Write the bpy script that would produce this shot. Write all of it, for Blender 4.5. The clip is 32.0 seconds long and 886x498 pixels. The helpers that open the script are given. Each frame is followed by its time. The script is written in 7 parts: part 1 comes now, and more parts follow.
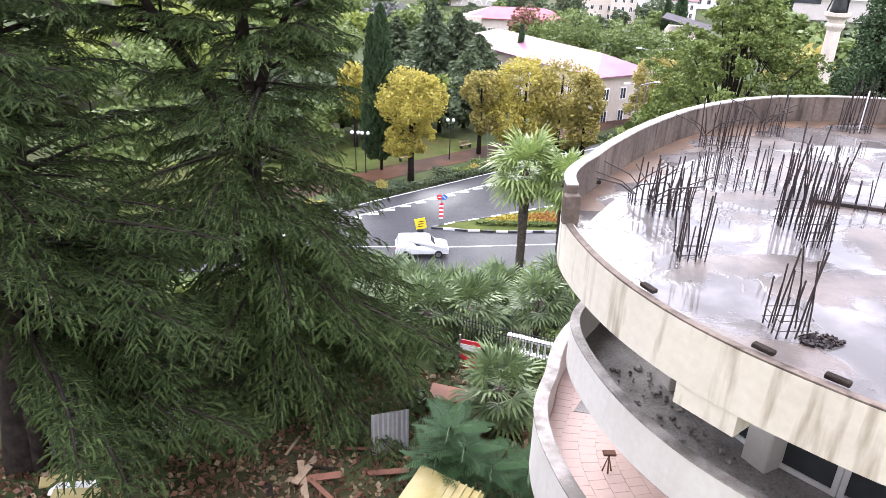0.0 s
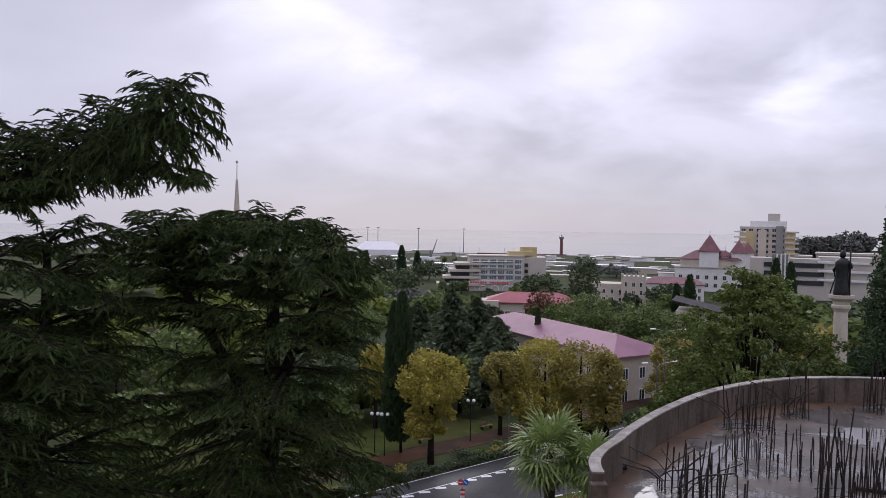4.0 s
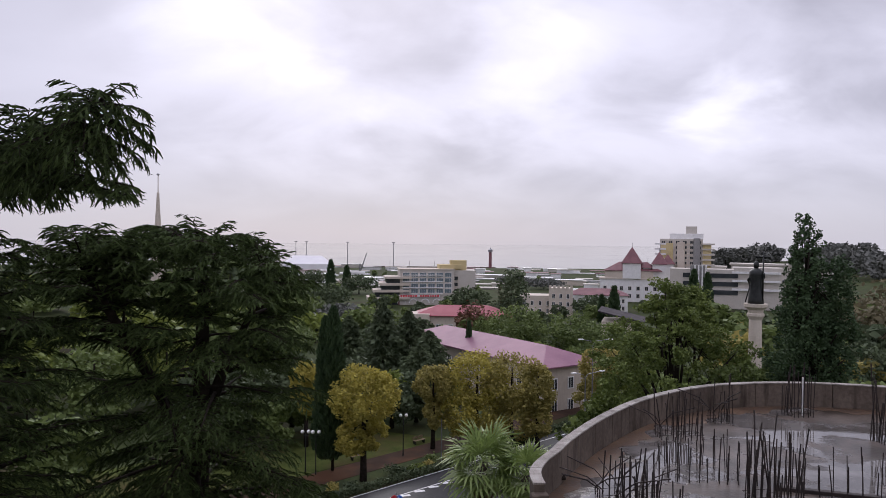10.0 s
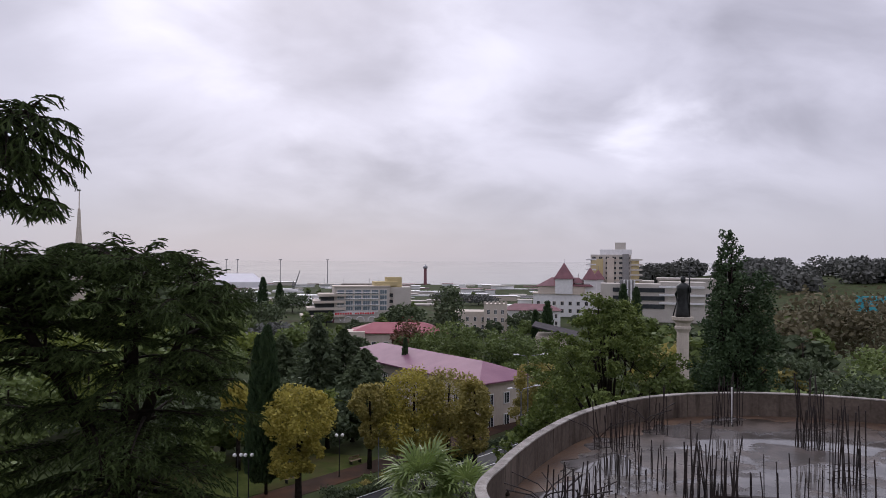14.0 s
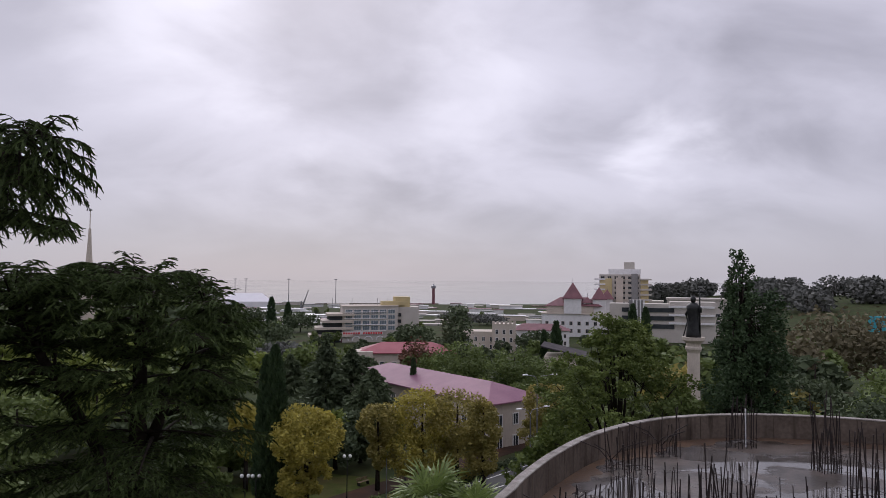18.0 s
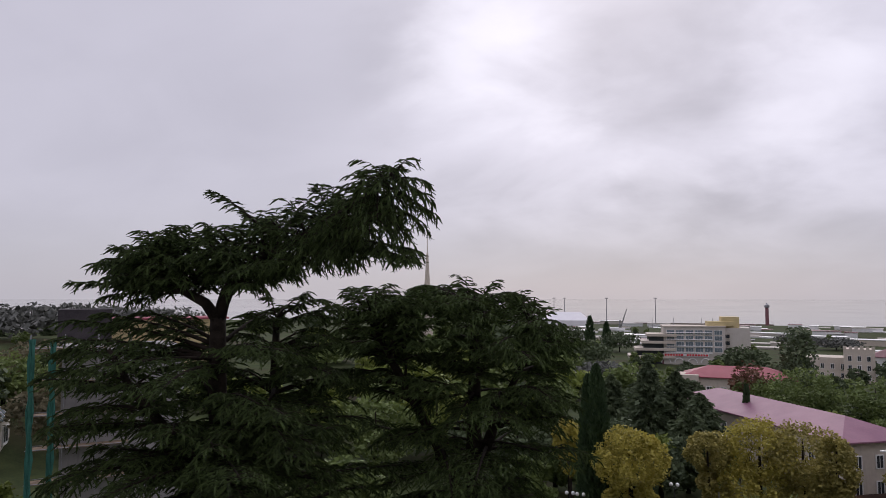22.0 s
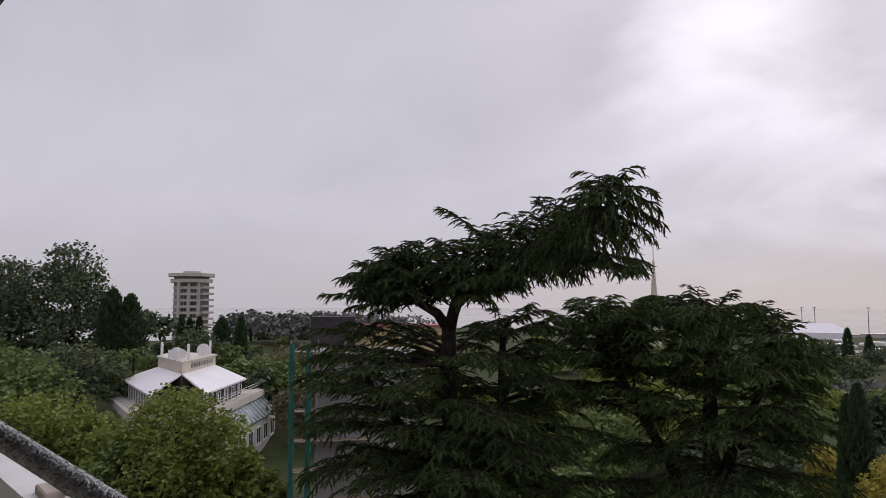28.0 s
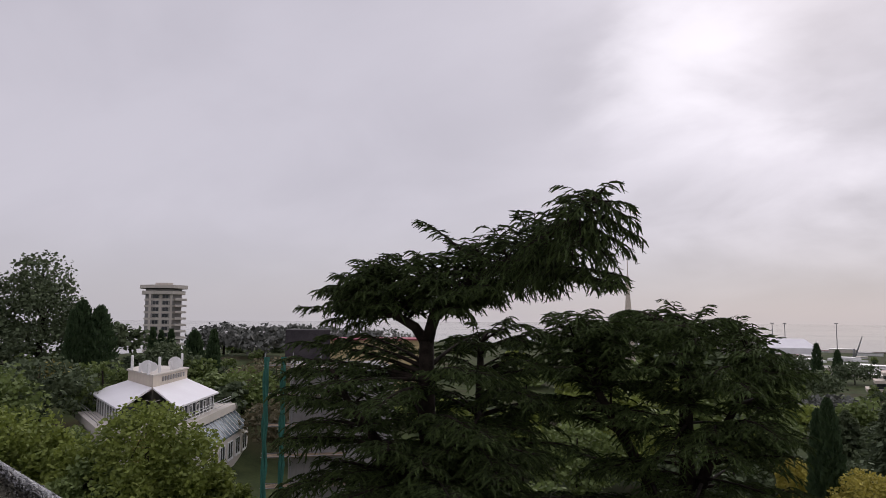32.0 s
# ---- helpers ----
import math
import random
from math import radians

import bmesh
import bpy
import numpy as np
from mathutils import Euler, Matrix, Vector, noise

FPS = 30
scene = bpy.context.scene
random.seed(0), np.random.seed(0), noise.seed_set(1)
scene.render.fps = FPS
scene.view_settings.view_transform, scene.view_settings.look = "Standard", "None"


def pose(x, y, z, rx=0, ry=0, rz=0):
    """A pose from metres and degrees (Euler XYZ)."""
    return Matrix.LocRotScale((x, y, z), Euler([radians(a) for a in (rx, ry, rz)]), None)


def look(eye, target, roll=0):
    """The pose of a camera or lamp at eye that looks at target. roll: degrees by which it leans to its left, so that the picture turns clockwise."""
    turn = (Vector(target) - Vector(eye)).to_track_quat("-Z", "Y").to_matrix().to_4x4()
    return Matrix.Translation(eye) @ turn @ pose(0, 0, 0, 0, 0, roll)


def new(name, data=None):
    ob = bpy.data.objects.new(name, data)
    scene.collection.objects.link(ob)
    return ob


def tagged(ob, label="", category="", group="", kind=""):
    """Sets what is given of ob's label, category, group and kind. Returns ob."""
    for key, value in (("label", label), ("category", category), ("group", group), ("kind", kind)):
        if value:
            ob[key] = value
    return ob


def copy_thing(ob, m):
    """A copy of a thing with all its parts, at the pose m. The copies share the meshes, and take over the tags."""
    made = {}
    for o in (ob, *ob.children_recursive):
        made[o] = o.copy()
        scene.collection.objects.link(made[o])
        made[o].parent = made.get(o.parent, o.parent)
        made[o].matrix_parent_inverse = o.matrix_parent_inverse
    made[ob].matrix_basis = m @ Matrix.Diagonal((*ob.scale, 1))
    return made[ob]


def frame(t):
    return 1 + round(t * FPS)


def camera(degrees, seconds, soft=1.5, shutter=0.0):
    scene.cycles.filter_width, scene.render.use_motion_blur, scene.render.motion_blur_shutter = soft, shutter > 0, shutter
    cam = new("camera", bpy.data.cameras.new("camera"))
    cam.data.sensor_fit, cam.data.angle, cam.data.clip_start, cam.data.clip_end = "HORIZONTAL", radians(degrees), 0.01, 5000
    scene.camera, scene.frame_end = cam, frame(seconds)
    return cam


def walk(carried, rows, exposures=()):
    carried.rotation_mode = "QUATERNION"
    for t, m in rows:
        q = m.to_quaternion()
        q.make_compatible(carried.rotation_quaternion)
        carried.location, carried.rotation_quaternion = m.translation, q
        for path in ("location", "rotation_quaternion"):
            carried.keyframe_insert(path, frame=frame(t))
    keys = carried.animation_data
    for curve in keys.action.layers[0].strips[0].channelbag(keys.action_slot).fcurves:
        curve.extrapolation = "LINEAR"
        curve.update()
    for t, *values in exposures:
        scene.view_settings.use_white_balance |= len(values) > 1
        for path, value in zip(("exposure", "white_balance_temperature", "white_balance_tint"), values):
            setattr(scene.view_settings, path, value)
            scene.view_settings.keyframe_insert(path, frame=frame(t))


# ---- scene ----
cam = camera(65.14, 32.0, soft=0.6)
PATH = [
    (0.0, 0.221, 0.325, 23.819, 65.16, -1.58, -0.35),
    (0.5, 0.212, 0.318, 23.833, 66.11, -1.24, -0.43),
    (1.0, 0.230, 0.340, 23.825, 70.26, -1.43, -0.20),
    (1.5, 0.196, 0.263, 23.877, 76.45, -1.10, -0.02),
    (2.0, 0.174, 0.230, 23.893, 81.33, -0.68, 0.01),
    (2.5, 0.163, 0.189, 23.920, 85.85, -0.68, -0.23),
    (4.5, 0.216, 0.057, 23.994, 87.94, -1.27, 2.59),
    (5.0, 0.197, 0.038, 23.975, 87.42, -1.82, 4.58),
    (5.5, 0.189, 0.015, 23.984, 86.93, -1.94, 6.85),
    (6.0, 0.208, -0.076, 23.992, 86.74, -1.71, 9.08),
    (6.5, 0.175, -0.056, 23.987, 87.33, -1.34, 6.42),
    (7.0, 0.133, -0.041, 24.012, 88.12, 0.01, 0.86),
    (7.5, 0.078, -0.005, 23.999, 87.96, -0.19, -2.79),
    (8.0, 0.036, 0.024, 24.023, 87.73, -0.06, -5.33),
    (8.5, -0.008, 0.081, 23.995, 87.54, -0.34, -4.65),
    (9.0, 0.000, -0.000, 24.000, 87.45, -0.30, -4.19),
    (9.5, -0.013, 0.137, 24.010, 88.12, -0.29, -4.75),
    (10.0, -0.002, 0.074, 24.013, 89.12, -0.60, -4.67),
    (10.5, 0.006, 0.047, 24.001, 89.67, -1.27, -2.51),
    (11.0, 0.013, 0.107, 24.002, 89.49, -1.59, -3.70),
    (11.5, -0.019, 0.148, 23.994, 89.56, -1.57, -6.20),
    (12.0, -0.089, 0.094, 24.003, 89.63, -1.10, -7.80),
    (12.5, -0.156, 0.129, 24.019, 90.13, -0.67, -8.42),
    (13.0, -0.152, 0.149, 24.025, 90.78, -0.45, -10.01),
    (13.5, -0.161, 0.115, 24.021, 90.49, -0.24, -10.11),
    (15.5, -0.177, 0.164, 24.008, 90.84, -0.98, -9.59),
    (16.0, -0.172, 0.157, 24.007, 90.71, -0.85, -9.29),
    (16.5, -0.181, 0.154, 24.003, 90.72, -0.58, -9.23),
    (17.0, -0.214, 0.174, 24.016, 91.32, -0.60, -9.19),
    (17.5, -0.192, 0.166, 24.021, 91.82, -0.71, -9.88),
    (18.0, -0.205, 0.181, 24.009, 92.16, -0.36, -9.38),
    (18.5, -0.202, 0.186, 24.035, 92.40, -0.82, -8.99),
    (19.0, -0.217, 0.188, 24.032, 92.41, -0.83, -6.52),
    (19.5, -0.225, 0.179, 24.049, 92.77, -0.56, -4.42),
    (20.0, -0.262, 0.118, 24.049, 93.13, -0.33, -0.55),
    (20.5, -0.285, 0.210, 24.058, 93.60, -0.44, 3.91),
    (21.0, -0.298, 0.175, 24.067, 93.86, -0.12, 7.74),
    (21.5, -0.304, 0.153, 24.063, 93.62, 0.03, 12.16),
    (22.0, -0.294, 0.052, 24.060, 93.65, 0.04, 16.35),
    (22.5, -0.299, 0.006, 24.075, 93.82, 0.10, 19.24),
    (23.0, -0.306, -0.042, 24.074, 93.86, 0.30, 21.55),
    (23.5, -0.288, -0.069, 24.088, 93.99, 0.39, 23.33),
    (24.0, -0.289, -0.048, 24.112, 94.14, 0.30, 25.41),
    (24.5, -0.278, -0.073, 24.133, 94.25, 0.28, 27.83),
    (25.0, -0.277, -0.083, 24.124, 94.41, -0.08, 29.65),
    (25.5, -0.284, -0.074, 24.129, 94.30, -0.12, 32.13),
    (26.0, -0.281, -0.090, 24.125, 94.05, 0.19, 33.67),
    (26.5, -0.289, -0.094, 24.127, 93.98, 0.15, 34.36),
    (28.5, -0.284, -0.100, 24.132, 94.65, -0.12, 34.65),
    (29.0, -0.273, -0.109, 24.138, 94.90, -0.45, 34.97),
    (29.5, -0.294, -0.104, 24.138, 95.10, -0.38, 34.81),
    (30.0, -0.330, -0.089, 24.135, 94.91, -0.47, 34.13),
    (30.5, -0.352, -0.085, 24.128, 95.15, -0.64, 34.07),
    (31.0, -0.356, -0.097, 24.142, 95.26, -0.43, 33.62),
    (31.5, -0.390, -0.069, 24.139, 95.25, -0.28, 33.45),
    (32.0, -0.405, -0.062, 24.127, 95.51, -0.30, 32.53),
]
walk(cam, [(t, pose(x, y, z, a, b, c)) for t, x, y, z, a, b, c in PATH],
     ((0.0, 2.6, 6150, 11), (1.0, 2.5, 6150, 11), (2.0, 1.45, 6250, 11), (2.2, 1.2, 6200, 11.5), (2.3, 0.75, 6000, 13), (2.5, 0.4, 5950, 14.5), (4.5, 0.2, 6200, 13), (6.0, 0.25, 6250, 12.5), (9.0, 0.32, 6250, 12.5), (13.0, 0.12, 6250, 12.5), (16.0, 0.1, 6250, 12.5), (19.0, -0.06, 6350, 12), (23.0, 0.05, 6450, 11.5), (32.0, 0.05, 6650, 10.5)))

SKY = bpy.data.worlds.new("sky")
scene.world = SKY
SUN_AZ, SUN_EL = radians(-3), radians(30)
SUN_DIR = (math.sin(SUN_AZ) * math.cos(SUN_EL), math.cos(SUN_AZ) * math.cos(SUN_EL), math.sin(SUN_EL))


def make_sky():
    """An overcast sky: a Nishita sky almost wholly hidden by layered grey cloud, brightest round the veiled sun."""
    SKY.use_nodes = True
    nt = SKY.node_tree
    nt.nodes.clear()
    N, L = nt.nodes.new, nt.links.new

    def math_node(op, a, b=None):
        n = N("ShaderNodeMath")
        n.operation = op
        for i, v in enumerate((a, b)):
            if v is None:
                continue
            if isinstance(v, (int, float)):
                n.inputs[i].default_value = v
            else:
                L(v, n.inputs[i])
        return n.outputs[0]

    def mix(f, a, b):
        n = N("ShaderNodeMix")
        n.data_type = "RGBA"
        for k, v in ((0, f), (6, a), (7, b)):
            if isinstance(v, (int, float)):
                n.inputs[k].default_value = v
            elif isinstance(v, tuple):
                n.inputs[k].default_value = (*v, 1)
            else:
                L(v, n.inputs[k])
        return n.outputs[2]

    co = N("ShaderNodeTexCoord").outputs["Generated"]
    sep = N("ShaderNodeSeparateXYZ")
    L(co, sep.inputs[0])

    def ramp(f, lo, hi):
        n = N("ShaderNodeMapRange")
        n.interpolation_type = "SMOOTHSTEP"
        L(f, n.inputs[0])
        n.inputs[1].default_value, n.inputs[2].default_value = lo, hi
        return n.outputs[0]

    # a level cloud deck: directions laid out on a plane overhead, so that the clouds crowd towards the horizon
    deck = N("ShaderNodeVectorMath")
    deck.operation = "SCALE"
    L(co, deck.inputs[0])
    L(math_node("DIVIDE", 1.0, math_node("ADD", math_node("ABSOLUTE", sep.outputs[2]), 0.55)), deck.inputs[3])

    def cloud(scale, detail, rough, shift, distort, colour=False):
        m = N("ShaderNodeMapping")
        m.inputs["Location"].default_value = shift
        m.inputs["Scale"].default_value = (0.8, 1.1, 1.0)
        L(deck.outputs[0], m.inputs[0])
        n = N("ShaderNodeTexNoise")
        n.inputs["Scale"].default_value = scale
        n.inputs["Detail"].default_value = detail
        n.inputs["Roughness"].default_value = rough
        n.inputs["Distortion"].default_value = distort
        L(m.outputs[0], n.inputs[0])
        return n.outputs[1 if colour else 0]

    big = cloud(1.5, 3, 0.45, (2.3, 7.7, 0.6), 0.2)
    mid = cloud(3.6, 6, 0.5, (5.1, 1.4, 2.0), 0.3)
    both = math_node("ADD", math_node("MULTIPLY", big, 0.45), math_node("MULTIPLY", mid, 0.55))
    tone = ramp(both, 0.35, 0.63)
    dot = N("ShaderNodeVectorMath")
    dot.operation = "DOT_PRODUCT"
    L(co, dot.inputs[0])
    dot.inputs[1].default_value = SUN_DIR
    # the cover is thick and even to the left, broken over the sea
    open_way = N("ShaderNodeVectorMath")
    open_way.operation = "DOT_PRODUCT"
    L(co, open_way.inputs[0])
    open_way.inputs[1].default_value = (math.sin(radians(13)) * math.cos(radians(20)), math.cos(radians(13)) * math.cos(radians(20)), math.sin(radians(20)))
    broken = ramp(open_way.outputs["Value"], 0.78, 0.93)
    even = mix(0.55, CLOUD_DARK, CLOUD_LIGHT)
    grey = mix(broken, mix(0.2, even, mix(tone, CLOUD_DARK, CLOUD_LIGHT)), mix(tone, CLOUD_DARK, CLOUD_LIGHT))
    # ragged thin places in the cover, by bearing and height in degrees and half-width
    rag = N("ShaderNodeVectorMath")
    rag.operation = "MULTIPLY_ADD"
    L(cloud(3.4, 5, 0.55, (0.4, 3.0, 1.0), 0.3, True), rag.inputs[0])
    rag.inputs[1].default_value = (0.34, 0.34, 0.3)
    L(co, rag.inputs[2])
    shift = N("ShaderNodeVectorMath")
    shift.operation = "SUBTRACT"
    L(rag.outputs[0], shift.inputs[0])
    shift.inputs[1].default_value = (0.17, 0.17, 0.15)
    thin = 0.0
    for az, el, half, much in THIN_PLACES:
        d = N("ShaderNodeVectorMath")
        d.operation = "DISTANCE"
        L(shift.outputs[0], d.inputs[0])
        d.inputs[1].default_value = (-math.sin(radians(az)) * math.cos(radians(el)), math.cos(radians(az)) * math.cos(radians(el)), math.sin(radians(el)))
        thin = math_node("MAXIMUM", thin, math_node("MULTIPLY", ramp(d.outputs["Value"], radians(half) * 1.5, radians(half) * 0.1), much))
    grey = mix(math_node("MULTIPLY", thin, math_node("ADD", math_node("MULTIPLY", tone, 0.5), 0.5)), grey, CLOUD_GLOW)
    near_sun = ramp(dot.outputs["Value"], 0.84, 1.03)
    grey = mix(math_node("MULTIPLY", near_sun, 0.22), grey, CLOUD_GLOW)
    # an overcast sky is brightest overhead
    lift = N("ShaderNodeVectorMath")
    lift.operation = "SCALE"
    L(grey, lift.inputs[0])
    L(math_node("ADD", math_node("MULTIPLY", ramp(sep.outputs[2], 0.5, 0.9), 0.9), 1.0), lift.inputs[3])
    grey = lift.outputs[0]
    haze = ramp(sep.outputs[2], 0.15, 0.0)
    grey = mix(math_node("MULTIPLY", haze, 0.85), grey, CLOUD_HAZE)
    sky = N("ShaderNodeTexSky")
    sky.sky_type = "NISHITA"
    sky.sun_disc = False
    sky.sun_elevation, sky.sun_rotation = SUN_EL, SUN_AZ
    dim = N("ShaderNodeVectorMath")
    dim.operation = "SCALE"
    L(sky.outputs[0], dim.inputs[0])
    dim.inputs[3].default_value = 0.1
    bg = N("ShaderNodeBackground")
    L(mix(0.94, dim.outputs[0], grey), bg.inputs[0])
    bg.inputs[1].default_value = SKY_STRENGTH
    out = N("ShaderNodeOutputWorld")
    L(bg.outputs[0], out.inputs[0])


CLOUD_DARK, CLOUD_LIGHT, CLOUD_GLOW, CLOUD_HAZE = (0.375, 0.36, 0.42), (0.71, 0.685, 0.785), (1.0, 0.97, 1.08), (0.465, 0.452, 0.508)
THIN_PLACES = ((14, 21, 7, 0.9), (7.5, 16, 4, 0.5), (-11, 17, 5, 0.5), (-26.5, 10.5, 3.5, 0.7), (-1, 8.5, 4, 0.35))
SKY_STRENGTH = 1.0
make_sky()
sun = new("sun", bpy.data.lights.new("sun", "SUN"))
sun.data.energy, sun.data.angle, sun.data.color = 1.0, radians(40), (1.0, 0.97, 0.93)
sun.matrix_world = look(SUN_DIR, (0, 0, 0))

# ---- materials ----


def mat(name, a, b, scale=1.0, rough=0.7, metal=0.0, bump=0.0, fine=12.0, rough2=None, translucent=0.0, island=0.0, spec=0.5, streak=0.0, dirt=None, wet=0.0):
    """A procedural surface: colours a and b mixed by two scales of noise, with relief, wear streaks and, for leaves, per-leaf variation."""
    m = bpy.data.materials.new(name)
    m.use_nodes = True
    nt = m.node_tree
    N, L = nt.nodes.new, nt.links.new
    p = nt.nodes["Principled BSDF"]
    pos = N("ShaderNodeNewGeometry")

    def noise_tex(s, detail=4, vec=None):
        n = N("ShaderNodeTexNoise")
        n.inputs["Scale"].default_value = s
        n.inputs["Detail"].default_value = detail
        L(vec if vec else pos.outputs["Position"], n.inputs[0])
        return n.outputs[0]

    def calc(op, x, y):
        n = N("ShaderNodeMath")
        n.operation = op
        for i, v in enumerate((x, y)):
            if isinstance(v, (int, float)):
                n.inputs[i].default_value = v
            else:
                L(v, n.inputs[i])
        return n.outputs[0]

    def rng(f, lo, hi, to0=0.0, to1=1.0):
        n = N("ShaderNodeMapRange")
        L(f, n.inputs[0])
        n.inputs[1].default_value, n.inputs[2].default_value, n.inputs[3].default_value, n.inputs[4].default_value = lo, hi, to0, to1
        return n.outputs[0]

    def mix(f, x, y):
        n = N("ShaderNodeMix")
        n.data_type = "RGBA"
        for k, v in ((0, f), (6, x), (7, y)):
            if isinstance(v, (int, float)):
                n.inputs[k].default_value = v
            elif isinstance(v, tuple):
                n.inputs[k].default_value = (*v, 1)
            else:
                L(v, n.inputs[k])
        return n.outputs[2]

    large, small = noise_tex(scale), noise_tex(scale * fine, 5)
    f = rng(calc("ADD", calc("MULTIPLY", large, 0.6), calc("MULTIPLY", small, 0.4)), 0.36, 0.64)
    if island:
        info = N("ShaderNodeObjectInfo")
        f = calc("ADD", calc("MULTIPLY", f, 1 - island), calc("MULTIPLY", calc("ADD", calc("MULTIPLY", pos.outputs["Random Per Island"], 0.7), calc("MULTIPLY", info.outputs["Random"], 0.3)), island))
    col = mix(f, a, b)
    if streak:
        s = N("ShaderNodeMapping")
        s.inputs["Scale"].default_value = (1, 1, 0.12)
        L(pos.outputs["Position"], s.inputs[0])
        g = rng(noise_tex(4.5, 6, s.outputs[0]), 0.53, 0.72)
        col = mix(calc("MULTIPLY", g, streak), col, dirt)
    elif dirt:
        g = rng(noise_tex(scale * 0.35, 6), 0.5, 0.66)
        col = mix(calc("MULTIPLY", g, 0.8), col, dirt)
    L(col, p.inputs["Base Color"])
    p.inputs["Metallic"].default_value = metal
    p.inputs["Specular IOR Level"].default_value = spec
    if rough2 is None:
        L(rng(small, 0.3, 0.7, rough - 0.08, min(1.0, rough + 0.08)), p.inputs["Roughness"])
    else:
        L(rng(noise_tex(scale * 0.5, 5), 0.42, 0.6, rough2, rough), p.inputs["Roughness"])
    if bump:
        n = N("ShaderNodeBump")
        n.inputs["Strength"].default_value = bump
        n.inputs["Distance"].default_value = 0.03
        L(small, n.inputs["Height"])
        L(n.outputs[0], p.inputs["Normal"])
    if wet:
        p.inputs["Coat Weight"].default_value = wet
        p.inputs["Coat Roughness"].default_value = 0.06
    if translucent:
        t = N("ShaderNodeBsdfTranslucent")
        L(col, t.inputs[0])
        x = N("ShaderNodeMixShader")
        x.inputs[0].default_value = translucent
        L(p.outputs[0], x.inputs[1])
        L(t.outputs[0], x.inputs[2])
        L(x.outputs[0], nt.nodes["Material Output"].inputs[0])
    return m


def puddled_roof():
    """Old roof concrete under rain: brown silt and damp concrete broken by mirror-like shallow puddles."""
    m = bpy.data.materials.new("puddled_roof")
    m.use_nodes = True
    nt = m.node_tree
    N, L = nt.nodes.new, nt.links.new
    p = nt.nodes["Principled BSDF"]
    geo = N("ShaderNodeNewGeometry")

    def tex(s, detail, rough=0.5, stretch=(1, 1, 1), distort=0.0):
        mp = N("ShaderNodeMapping")
        mp.inputs["Scale"].default_value = stretch
        L(geo.outputs["Position"], mp.inputs[0])
        n = N("ShaderNodeTexNoise")
        n.inputs["Scale"].default_value, n.inputs["Detail"].default_value, n.inputs["Roughness"].default_value, n.inputs["Distortion"].default_value = s, detail, rough, distort
        L(mp.outputs[0], n.inputs[0])
        return n.outputs[0]

    def rng(f, lo, hi, to0=0.0, to1=1.0):
        n = N("ShaderNodeMapRange")
        n.interpolation_type = "SMOOTHSTEP"
        L(f, n.inputs[0])
        n.inputs[1].default_value, n.inputs[2].default_value, n.inputs[3].default_value, n.inputs[4].default_value = lo, hi, to0, to1
        return n.outputs[0]

    def mix(f, x, y):
        n = N("ShaderNodeMix")
        n.data_type = "RGBA"
        for k, v in ((0, f), (6, x), (7, y)):
            if isinstance(v, tuple):
                n.inputs[k].default_value = (*v, 1)
            else:
                L(v, n.inputs[k])
        return n.outputs[2]

    water = rng(tex(0.42, 7, 0.62, (1, 1.25, 1), 0.6), 0.45, 0.51)
    grain = tex(6, 6, 0.6)
    damp = mix(rng(tex(1.1, 5), 0.35, 0.65), (0.03, 0.022, 0.016), (0.11, 0.086, 0.07))
    damp = mix(rng(grain, 0.45, 0.7, 0.0, 0.5), damp, (0.05, 0.036, 0.028))
    wet = mix(rng(tex(0.9, 4), 0.4, 0.65), (0.08, 0.073, 0.068), (0.155, 0.144, 0.138))
    L(mix(water, damp, wet), p.inputs["Base Color"])
    r = N("ShaderNodeMapRange")
    L(water, r.inputs[0])
    r.inputs[3].default_value, r.inputs[4].default_value = 0.34, 0.045
    L(r.outputs[0], p.inputs["Roughness"])
    h = N("ShaderNodeMath")
    h.operation = "MULTIPLY"
    L(grain, h.inputs[0])
    L(rng(water, 0.0, 1.0, 1.0, 0.03), h.inputs[1])
    bp = N("ShaderNodeBump")
    bp.inputs["Strength"].default_value, bp.inputs["Distance"].default_value = 0.35, 0.03
    L(h.outputs[0], bp.inputs["Height"])
    L(bp.outputs[0], p.inputs["Normal"])
    return m


